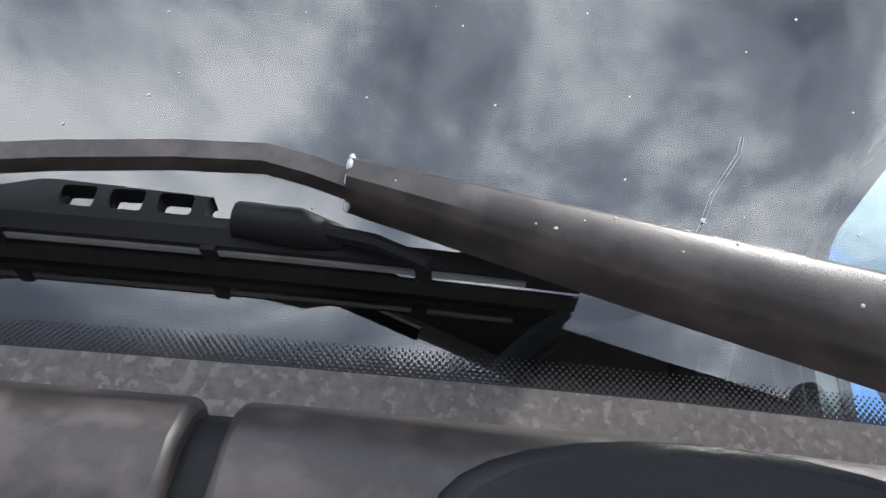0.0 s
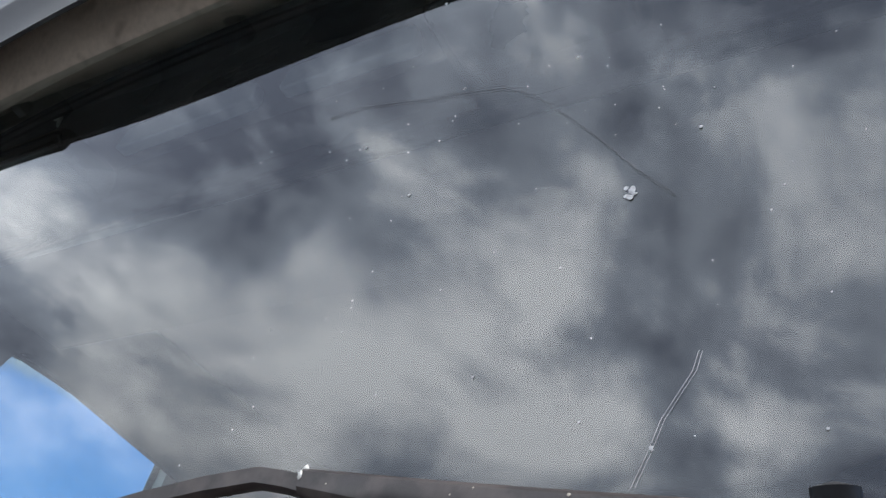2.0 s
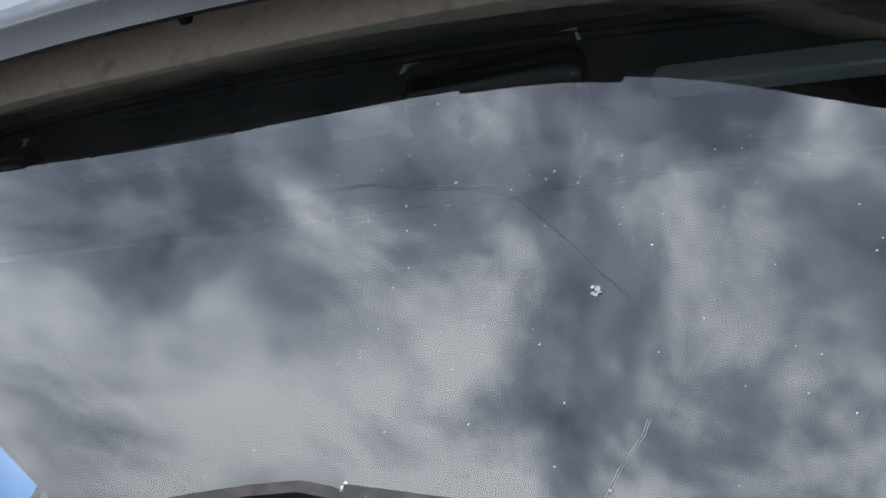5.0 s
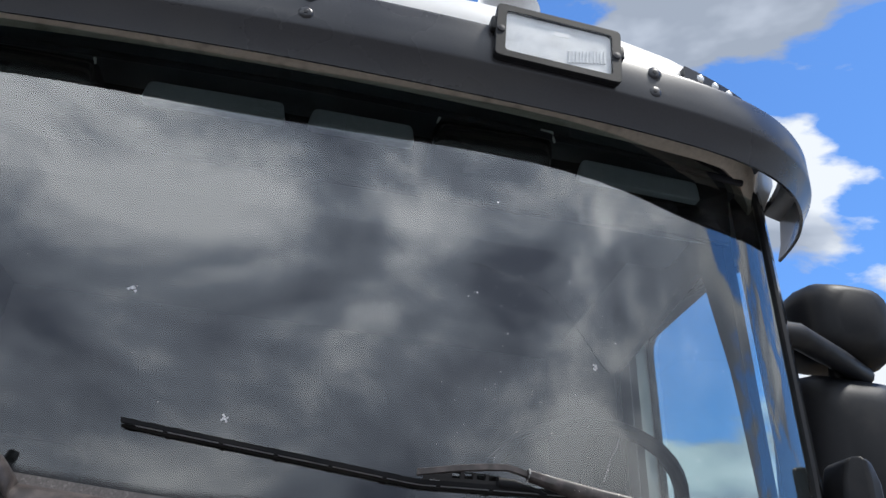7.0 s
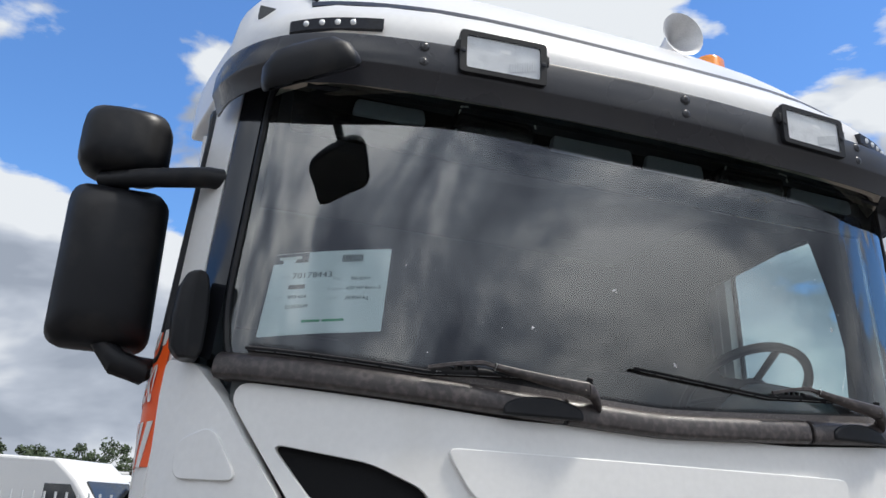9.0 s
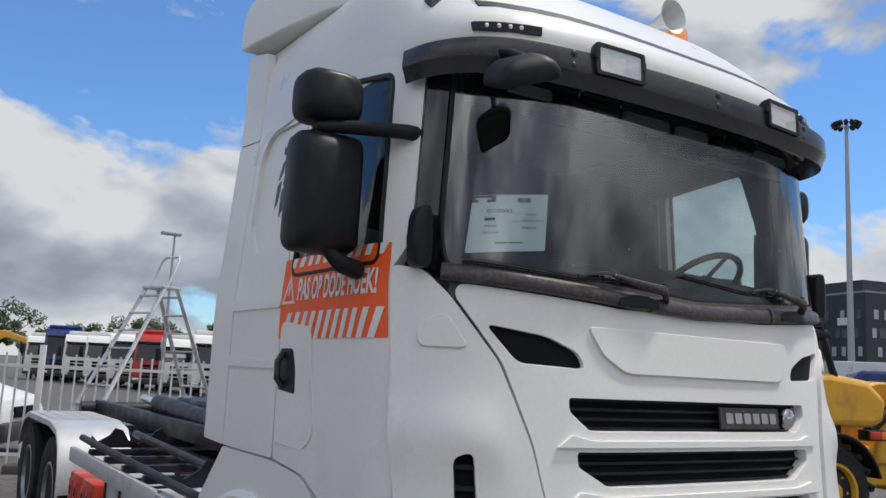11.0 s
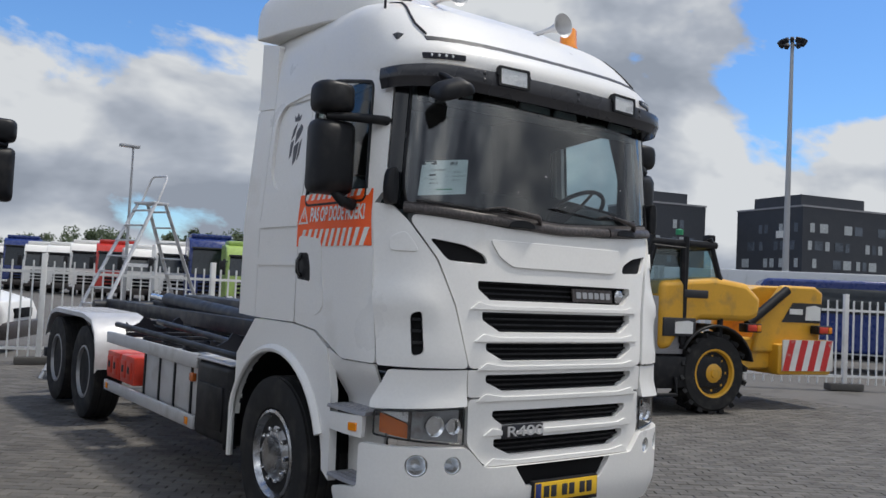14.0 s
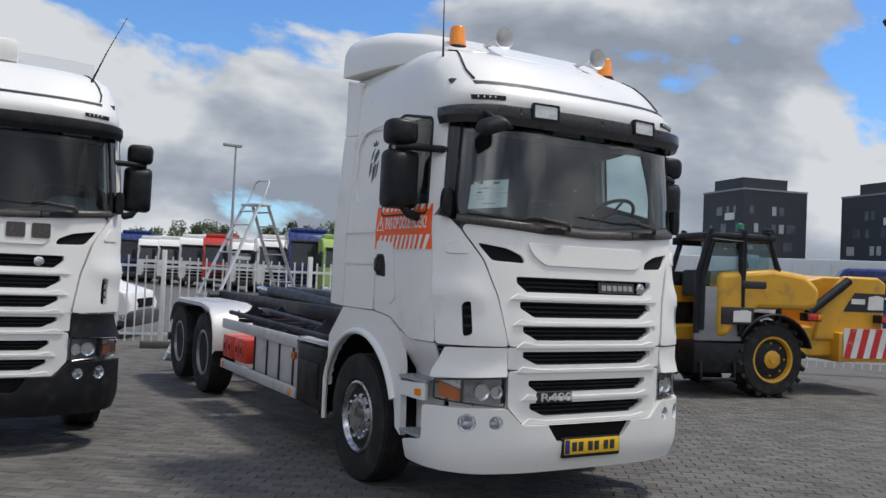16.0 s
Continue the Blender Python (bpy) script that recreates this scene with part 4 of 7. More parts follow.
def wiper(S, truck, xh, xk, xt, zoff):
    """Wiper: stub arm, thin strip, hose and a blade with an open bracket. xh hinge, xk knuckle, xt tip (x places)."""
    L = xk - xh

    def P(x, z, f):
        return S(ux(x), z + zoff, f)

    zh, zk = 2.219, 2.186
    rings = []
    for t in np.linspace(0, 1, 14):
        x = xh + L * t
        hz = 0.0070 + 0.0105 * t
        zc = zh + (zk - zh) * t - 0.002 * math.sin(t * math.pi)
        f0, d = 0.034 + 0.016 * t, 0.011 + 0.006 * t
        rings.append([P(x, zc + a * hz, f0 + b * d) for a, b in ((-1.0, -0.6), (-1.0, 0.1), (-0.92, 0.55), (-0.75, 0.85), (-0.5, 1.0), (0.55, 1.0), (0.8, 0.85), (0.95, 0.5), (1.0, 0.0), (1.0, -0.6))])
    arm = part("wiper_arm", loft(BM(), rings), GREYP, truck, "weathered dark wiper arm with paint chips")
    bm = BM()
    for a, b in ((-1.0, -0.1), (-0.4, 0.75), (0.2, 0.95), (0.7, 0.75)):
        p = P(xh + 0.0005, zh + a * 0.0075, 0.034 + b * 0.011)
        bmesh.ops.create_icosphere(bm, subdivisions=1, radius=0.0022, matrix=Matrix.Translation(p) @ Matrix.Diagonal((0.6, 0.8, 1.3, 1)))
    part("bare_metal_edge", bm, STRIPEW, arm, "chipped pale edge")
    rings = []
    for t in np.linspace(0, 1, 8):
        x = xk + 0.002 + 0.045 * t
        hz = 0.017 - 0.003 * t
        zc = zk - 0.0015 - 0.030 * t * t - 0.006 * t
        rings.append([P(x, zc + a * hz, 0.050 + b * 0.017 - 0.03 * t * t) for a, b in ((-1.0, -0.8), (-1.0, 0.3), (-0.8, 0.8), (-0.4, 1.0), (0.4, 1.0), (0.8, 0.8), (1.0, 0.3), (1.0, -0.8))])
    part("wiper_knuckle", loft(BM(), rings), GREYP, arm, "wiper arm root", bevel=0.002)
    part("knuckle_cap", lathe(BM(), P(xk + 0.01, zk + 0.016, 0.045), (0, -0.3, 1), [(0.008, 0), (0.008, 0.012), (0.001, 0.014)], 12), BLACKP, arm)
    rnd = random.Random(7)
    bm = BM()
    for _ in range(9):
        t, q = rnd.uniform(0.05, 0.98), rnd.uniform(-0.5, 0.5)
        x = xh + L * t
        p = P(x, zh + (zk - zh) * t + q * 0.014, 0.034 + 0.016 * t + 0.011 + 0.006 * t)
        r = rnd.uniform(0.0004, 0.0011) if t < 0.85 else 0.0016
        bmesh.ops.create_icosphere(bm, subdivisions=1, radius=r, matrix=Matrix.Translation(p) @ Matrix.Diagonal((1, 0.25, rnd.uniform(0.7, 1.2), 1)))
    part("paint_chips", bm, BEIGE, arm, "pale paint chips")
    # thin strip from the hinge to the blade's middle
    xb = xh - 0.12
    line = [(xh + 0.006, zh - 0.001), (xh - 0.014, zh + 0.004), (xh - 0.03, zh + 0.0065), (xh - 0.06, zh + 0.003), (xh - 0.10, zh - 0.004), (xh - 0.155, zh - 0.016)]
    rings = [[P(x, z + a * 0.0048, 0.034 + b) for a, b in ((-1, 0), (-0.8, 0.004), (0.8, 0.004), (1, 0.001), (1, -0.003), (-1, -0.003))] for x, z in line]
    part("wiper_strip", loft(BM(), rings), GREYP, arm, "flat steel wiper strip")
    part("washer_hose", tube(BM(), [P(xh - 0.025, zh - 0.010, 0.018), P(xh - 0.01, zh - 0.0125, 0.022), P(xh + 0.012, zh - 0.0165, 0.026), P(xh + 0.03, zh - 0.022, 0.026)], [0.0025, 0.003, 0.003, 0.003], 8), BLACKP, arm)
    # blade: long spine, rubber, bracket with windows
    x1 = xh + 0.085
    zl = lambda x: 2.203 + 0.055 * max(-0.15, x - xh) + 0.08 * max(0.0, -(x - xh) - 0.15)
    xs = np.linspace(xt, x1, 40)
    blade = part("wiper_blade", loft(BM(), [[P(float(x), zl(float(x)) + a, 0.010 + b) for a, b in ((-0.004, 0.0), (-0.004, 0.008), (0.002, 0.010), (0.003, 0.0))] for x in xs]), BLACKP, truck, "black wiper blade")
    part("rubber_lip", loft(BM(), [[P(float(x), zl(float(x)) + a, 0.0 + b) for a, b in ((-0.0075, 0.002), (-0.0055, 0.009), (-0.0045, 0.009), (-0.0045, 0.002))] for x in xs]), RUBBER, blade)
    part("blade_rail", loft(BM(), [[P(float(x), zl(float(x)) + a, 0.012 + b) for a, b in ((-0.005, 0.0), (-0.005, 0.003), (-0.002, 0.003), (-0.002, 0.0))] for x in np.linspace(xt + 0.02, x1 - 0.02, 30)]), STEELW, blade, "steel blade rail")
    for x in np.arange(xt + 0.06, x1 - 0.01, 0.075):
        part("blade_claw", box(BM(), (-0.003, -0.004, -0.006), (0.003, 0.006, 0.003), 0.001, Matrix.Translation(P(float(x), zl(float(x)), 0.014))), BLACKP, blade)
    # bracket: upper and lower rails with cross webs leaving windows
    xa, xc = xh - 0.115, xh - 0.036
    Fb = lambda u, z, f: S(u, z + zoff, 0.018 + f)
    win = []
    for i in range(4):
        a = xa + 0.012 + i * 0.0175
        zz = zl(a) + 0.0065
        win.append(rounded([(ux(a), zz + 0.001), (ux(a + 0.0125), zz + 0.0016), (ux(a + 0.0125), zz + 0.0105), (ux(a), zz + 0.0095)], 0.0015, 2))
    out = rounded([(ux(xa - 0.03), zl(xa) - 0.003), (ux(xh + 0.004), zl(xh) - 0.003), (ux(xh + 0.004), zl(xh) + 0.006), (ux(xc - 0.004), zl(xc) + 0.0155), (ux(xa + 0.005), zl(xa) + 0.0185), (ux(xa - 0.03), zl(xa) + 0.006)], 0.003, 2)
    part("blade_bracket", sheet(out, Fb, 0.009, win, grid=0.02, step=0.01), BLACKP, blade, "black bracket with square windows", bevel=0.0012)
    part("bracket_marks", box(BM(), (-0.007, -0.0005, -0.0012), (0.007, 0.0003, 0.0012), 0, Matrix.Translation(P(xa - 0.012, zl(xa) + 0.001, 0.0185))), GREYINK, blade, "pale printed marks")
    part("bracket_fairing", tube(BM(), [P(xc - 0.002, zl(xc) + 0.006, 0.020), P(xc + 0.02, zl(xc) + 0.005, 0.022), P(xh - 0.001, zl(xh) + 0.003, 0.018)], [0.0068, 0.0072, 0.005], 12), BLACKP, blade)


def visor_lamp(truck, x, o=(0, 0, 0)):
    """Rectangular spotlight on the visor."""
    o = Vector(o)
    m = Matrix.Translation(Vector((x, visor_y(x) + 0.026, 2.962)) + o) @ Matrix.Rotation(radians(-3), 4, "X") @ Matrix.Rotation(radians(4 if x > 0 else -4), 4, "Z")
    hw, hh = 0.116, 0.061
    shell = rounded([(-hw, -hh), (hw, -hh), (hw, hh), (-hw, hh)], 0.012)
    h = part("visor_lamp", loft(BM(), [[m @ Vector((a * k, y, b * k)) for a, b in shell] for k, y in ((0.80, 0.02), (0.93, -0.002), (0.985, -0.02), (0.985, -0.036))]), BLACKP, truck, "black rectangular spotlight")
    inn = [(-0.098, -0.046), (0.098, -0.046), (0.098, 0.046), (-0.098, 0.046)]
    part("lamp_bezel", sheet(shell, lambda a, b, f: m @ Vector((a, -0.046 - f, b)), 0.012, [rounded(inn, 0.008)], grid=0.2, step=0.1), BLACKP, h, bevel=0.003)
    part("lamp_reflector", loft(BM(), [[m @ Vector((a * k, yy, b * k)) for a, b in rounded(inn, 0.01)] for k, yy in ((1.0, -0.0405), (0.94, -0.0385), (0.7, -0.0372), (0.4, -0.0365))]), LAMPW, h)
    for k in range(11):
        a = 0.018 + k * 0.0066
        part("lens_rib", box(BM(), (a, -0.0425, -0.038 + 0.0016 * k), (a + 0.0026, -0.0405, -0.012 + 0.002 * k), 0, m), LAMPW, h)
    part("lamp_lens", sheet(rounded(inn, 0.008), lambda a, b, f: m @ Vector((a, -0.046 - f - 0.005 * math.cos(a * 14) * math.cos(b * 30), b)), 0.002, grid=0.03, two=1), [LENS, CLEAR], h).visible_shadow = False
    part("lamp_mark", box(BM(), (-0.014, -0.0545, 0.004), (0.014, -0.054, 0.014), 0, m), PAPER, h, "small white mark")
    for sx in (-1, 1):
        part("lamp_screw", lathe(BM(), m @ Vector((sx * 0.107, -0.044, -0.0)), m.to_3x3() @ Vector((0, -1, 0)), [(0.008, 0), (0.007, 0.004), (0.001, 0.005)], 10), DARKSTEEL, h)
        part("lamp_ear", box(BM(), (sx * 0.116 - 0.008, -0.044, 0.0), (sx * 0.116 + 0.008, -0.02, 0.03), 0.004, m), BLACKP, h)


def visor_bolts(truck, xs):
    for x in xs:
        for z in (2.962, 2.92):
            y = visor_y(x) - 0.007
            b = part("visor_bolt", lathe(BM(), (x, y + 0.004, z), (0, -1, 0), [(0.0145, 0), (0.0145, 0.0032), (0.013, 0.0035), (0.0125, 0.003), (0.011, 0.0055), (0.007, 0.007), (0.001, 0.0072)], 16), VISORM, truck)
            part("bolt_socket", lathe(BM(), (x, y - 0.0033, z), (0, -1, 0), [(0.0045, 0), (0.004, 0.0008), (0.001, 0.001)], 6), INK, b)


def led_strip(truck, x0, x1, o=(0, 0, 0)):
    o = Vector(o)
    a, b = min(x0, x1), max(x0, x1)
    pts = [Vector((x, float(np.interp(abs(x) / 0.937, PX, PY)) * 0.93 + 0.088, 3.045)) + o for x in np.linspace(a, b, 7)]
    s = part("led_strip", loft(BM(), [[p + Vector((0, d, h)) for d, h in ((0.02, -0.019), (-0.006, -0.017), (-0.006, 0.014), (0.02, 0.018))] for p in pts]), DARKSTEEL, truck, "clearance lamp with four diodes")
    for i in range(4):
        p = pts[1 + i] if i < 4 else pts[-1]
        part("diode", lathe(BM(), p + Vector((0, -0.004, 0)), (0, -1, 0), [(0.009, 0), (0.008, 0.004), (0.004, 0.006), (0.001, 0.006)], 12), REFLECTOR, s)


def beacon(truck, p):
    p = Vector(p)
    b = part("beacon", lathe(BM(), p + Vector((0, 0, 0.03)), (0, 0, 1), [(0.075, 0), (0.075, 0.02), (0.068, 0.03), (0.062, 0.15), (0.05, 0.165), (0.001, 0.17)], 24), AMBER, truck, "orange rotating beacon")
    part("beacon_foot", lathe(BM(), p - Vector((0, 0, 0.02)), (0, 0, 1), [(0.08, 0), (0.085, 0.03), (0.075, 0.055), (0.001, 0.055)], 24), BLACKP, b)


def horn(truck, p, s=1.0):
    p = Vector(p)
    d = Vector((0.0, -1, 0.02)).normalized()
    h = part("air_horn", lathe(BM(), p + Vector((0, 0.42, 0)), d, [(0.03, 0), (0.035, 0.02), (0.02, 0.05), (0.016, 0.18), (0.024, 0.30), (0.045, 0.37), (0.085, 0.415), (0.09, 0.42), (0.08, 0.416), (0.03, 0.36), (0.001, 0.33)], 24), ALU, truck, "trumpet air horn")
    part("horn_stand", tube(BM(), [p + Vector((0, 0.3, 0)), p + Vector((0, 0.3, -0.1))], 0.012, 8), BLACKP, h)


def front_mirror(S, truck):
    """Mirror hung before the windscreen's upper corner."""
    c = Vector((-0.955, -0.035, 2.785))
    a = Vector((0.86, -0.30, 0.33)).normalized()
    n = Vector((0.1, 0.42, -0.9))
    n = (n - a * n.dot(a)).normalized()
    b = n.cross(a)
    rim = rounded([(-0.125, -0.085), (0.105, -0.09), (0.115, 0.085), (-0.105, 0.085)], 0.045, 5)
    rings = [[c + a * p * k + b * q * k + n * d for p, q in rim] for k, d in ((0.25, -0.075), (0.62, -0.068), (0.88, -0.045), (0.98, -0.018), (1.0, 0.0), (0.97, 0.006), (0.92, 0.002))]
    m = part("front_mirror", loft(BM(), rings), BLACKP, truck, "black kerb-view mirror on a bracket")
    part("mirror_glass", prism(BM(), rounded([(p * 0.9, q * 0.9) for p, q in ((-0.125, -0.085), (0.105, -0.09), (0.115, 0.085), (-0.105, 0.085))], 0.04, 4), lambda p, q, h: c + a * p + b * q + n * (0.003 + h), 0.002), GLOSSB, m)
    part("mirror_bracket", tube(BM(), [c - n * 0.05, (-0.955, -0.03, 2.86), (-0.95, 0.05, 2.90), (-0.94, 0.14, 2.93)], 0.016, 10), BLACKP, m)


def fenders(S, truck, paint):
    """Wheel arch, step well with two treads, side marker and the arch lip."""
    for sx in (-1, 1):
        Y = lambda y: sx * abs(uy(y))
        cy, cz, r = 1.49, 0.53, 0.70
        arc = [(Y(cy + r * math.cos(t)), cz + r * math.sin(t)) for t in np.linspace(math.radians(-8), math.radians(177), 26)]
        out = [(Y(2.15), 0.50), (Y(2.15), 1.15), (Y(2.02), 1.27), (Y(1.86), 1.42), (Y(1.26), 1.42), (Y(0.97), 1.39), (Y(0.80), 1.30), (Y(0.72), 1.05), (Y(0.70), 0.52)]
        part("front_wing", sheet(out + arc[::-1], S, 0.05), paint, truck, "white wheel arch panel", bevel=0.01)
        lip = [S(Y(cy + (r + 0.01) * math.cos(t)), cz + (r + 0.01) * math.sin(t), 0.012) for t in np.linspace(math.radians(-10), math.radians(160), 24)]
        part("arch_lip", tube(BM(), lip, 0.03, 8, flat=0.8), paint, truck)
        inner = [Vector((sx * 1.15, cy + r * math.cos(t), cz + r * math.sin(t))) for t in np.linspace(math.radians(-5), math.radians(170), 18)]
        part("wheel_housing", loft(BM(), [[Vector((sx * x, p.y, p.z)) + (Vector((0, p.y - cy, p.z - cz)).normalized() * q) for x, q in ((1.16, 0.0), (0.72, 0.0), (0.72, 0.02), (1.16, 0.02))] for p in inner]), BLACKP, truck, "black wheel housing")
        # step well
        wl = rounded([(Y(0.36), 0.56), (Y(0.74), 0.50), (Y(0.76), 0.86), (Y(0.80), 1.30), (Y(0.62), 1.25), (Y(0.30), 1.25), (Y(0.30), 1.03)], 0.02)
        part("step_well", sheet(wl, lambda u, z, f: S(u, z, f - 0.012 - 0.15 * max(0.0, min(1.0, (1.22 - z) / 0.22))), 0.02), paint, truck)
        ap = rounded([(Y(0.36), 0.83), (Y(0.74), 0.83), (Y(0.74), 0.93), (Y(0.36), 0.955)], 0.012)
        part("step_apron", sheet(ap, lambda u, z, f: S(u, z, f + 0.008), 0.03), paint, truck, bevel=0.006)
        for z, y0, y1 in ((0.955, 0.34, 0.74), (0.555, 0.36, 0.70)):
            bm = BM()
            rings = []
            for y in np.linspace(y0, y1, 7):
                rings.append([S(Y(float(y)), z, 0.012), S(Y(float(y)), z + 0.022, 0.006), S(Y(float(y)), z + 0.022, -0.20), S(Y(float(y)), z - 0.01, -0.20)])
            st = part("step_tread", loft(bm, rings), STEPM, truck, "grey ribbed step tread", bevel=0.003)
            bm = BM()
            for i in range(7):
                for j in range(3):
                    p = S(Y(y0 + 0.04 + (y1 - y0 - 0.08) * i / 6), z + 0.024, -0.035 - 0.05 * j)
                    bmesh.ops.create_cone(bm, cap_ends=True, segments=8, radius1=0.015, radius2=0.010, depth=0.008, matrix=Matrix.Translation(p))
            tagged(part("tread_studs", bm, STEPM, st), kind="stuff")
        part("side_marker", sheet(rounded([(Y(0.40), 0.86), (Y(0.47), 0.86), (Y(0.47), 0.905), (Y(0.40), 0.91)], 0.008), lambda u, z, f: S(u, z, f + 0.018), 0.014), AMBER, truck, "orange side marker", bevel=0.003)
        part("step_light", box(BM(), (min(sx * 1.06, sx * 1.0), 0.44, 0.62), (max(sx * 1.06, sx * 1.0), 0.50, 0.74), 0.012), BLACKP, truck)


def warning_film(S, truck):
    """Orange blind-spot warning film on the door."""
    Y = lambda y: uy(y)
    F = lambda u, z, f: S(u, z, f + 0.0035)
    y0, y1 = 0.31, 1.27
    T = lambda y: 2.262 - 0.0 * y
    b = part("warning_film", sheet(rounded([(Y(y0), 1.925), (Y(y1), 1.925), (Y(y1), 2.262), (Y(y0), 2.262)], 0.006, 2), F, 0.002), ORANGE, truck, "orange blind-spot warning film with white stripes")
    F2 = lambda u, z, f: S(u, z, f + 0.0055)
    for lo, hi, sl in ((1.925, 2.033, 0.055), (2.222, 2.262, 0.022)):
        n = 11
        for i in range(n):
            a = y0 + 0.012 + (y1 - y0 - 0.06) * i / n
            w = (y1 - y0) / n * 0.46
            q = [(Y(a + sl), lo), (Y(a + w + sl), lo), (Y(a + w), hi), (Y(a), hi)]
            part("stripe", sheet(q, F2, 0.0015), STRIPEW, b)
    # the words, bent onto the door
    cu = bpy.data.curves.new("film_words", "FONT")
    cu.body, cu.size, cu.extrude = "PAS OP DODE HOEK!", 0.13, 0.0
    cu.offset = 0.004
    tmp = new("film_words_tmp", cu)
    bpy.context.view_layer.update()
    me = bpy.data.meshes.new_from_object(tmp.evaluated_get(bpy.context.evaluated_depsgraph_get()))
    bpy.data.objects.remove(tmp)
    bm = BM()
    bm.from_mesh(me)
    xs = [v.co.x for v in bm.verts]
    k = 0.74 / (max(xs) - min(xs))
    for v in bm.verts:
        v.co = S(Y(1.10 - (v.co.x - min(xs)) * k), 2.085 + v.co.y * 0.95, 0.0062)
    part("warning_words", bm, STRIPEW, b, "white letters", smooth=0)
    tri = [(Y(1.255), 2.07), (Y(1.125), 2.07), (Y(1.19), 2.19)]
    tin = [(Y(1.235), 2.082), (Y(1.145), 2.082), (Y(1.19), 2.165)]
    part("warning_triangle", sheet(tri, F2, 0.0015, [tin]), STRIPEW, b, "white warning triangle")
    part("warning_mark", sheet([(Y(1.194), 2.105), (Y(1.186), 2.105), (Y(1.184), 2.145), (Y(1.196), 2.145)], F2, 0.0015), STRIPEW, b)


def crest(S, truck):
    """Plain dark emblem on the side recess: a few bold curved strokes in the crest's outline."""
    Y = lambda y: uy(y)
    F = lambda u, z, f: S(u, z, f - 0.0195)
    bm_list = [[(0, 0.20), (-0.05, 0.15), (-0.075, 0.06), (-0.03, 0.10)], [(0.06, 0.18), (0.0, 0.12), (-0.01, 0.02), (0.05, 0.08), (0.09, 0.14)],
               [(-0.075, 0.04), (-0.03, 0.06), (-0.045, -0.06), (-0.075, -0.10)], [(-0.02, 0.0), (0.05, 0.04), (0.03, -0.10), (-0.01, -0.16)], [(0.06, 0.02), (0.09, 0.06), (0.07, -0.08), (0.045, -0.12)],
               [(-0.05, 0.21), (-0.055, 0.27), (-0.03, 0.235), (-0.005, 0.285), (0.015, 0.235), (0.045, 0.265), (0.035, 0.21)]]
    for q in bm_list:
        part("emblem_stroke", sheet(rounded([(Y(1.50 - a), 2.62 + b * 0.85) for a, b in q], 0.012, 3), F, 0.0015), DARKINK, truck)


def number_plate(truck, S):
    p = part("number_plate", box(BM(), (-0.262, -0.102, 0.47), (0.262, -0.096, 0.582), 0.004), PLATEY, truck, "yellow number plate with dark bars")
    part("plate_edge_band", box(BM(), (-0.258, -0.105, 0.475), (-0.215, -0.1015, 0.577), 0.001), BLUEP, p)
    for i, x in enumerate((-0.17, -0.11, -0.02, 0.04, 0.13, 0.19)):
        part("plate_bar", box(BM(), (x - 0.022, -0.105, 0.492), (x + 0.022, -0.1015, 0.56), 0.001), INK, p)
    part("plate_holder", box(BM(), (-0.27, -0.097, 0.445), (0.27, -0.06, 0.59), 0.004), BLACKP, p)

# ---- chassis and hook-lift of the white truck ----


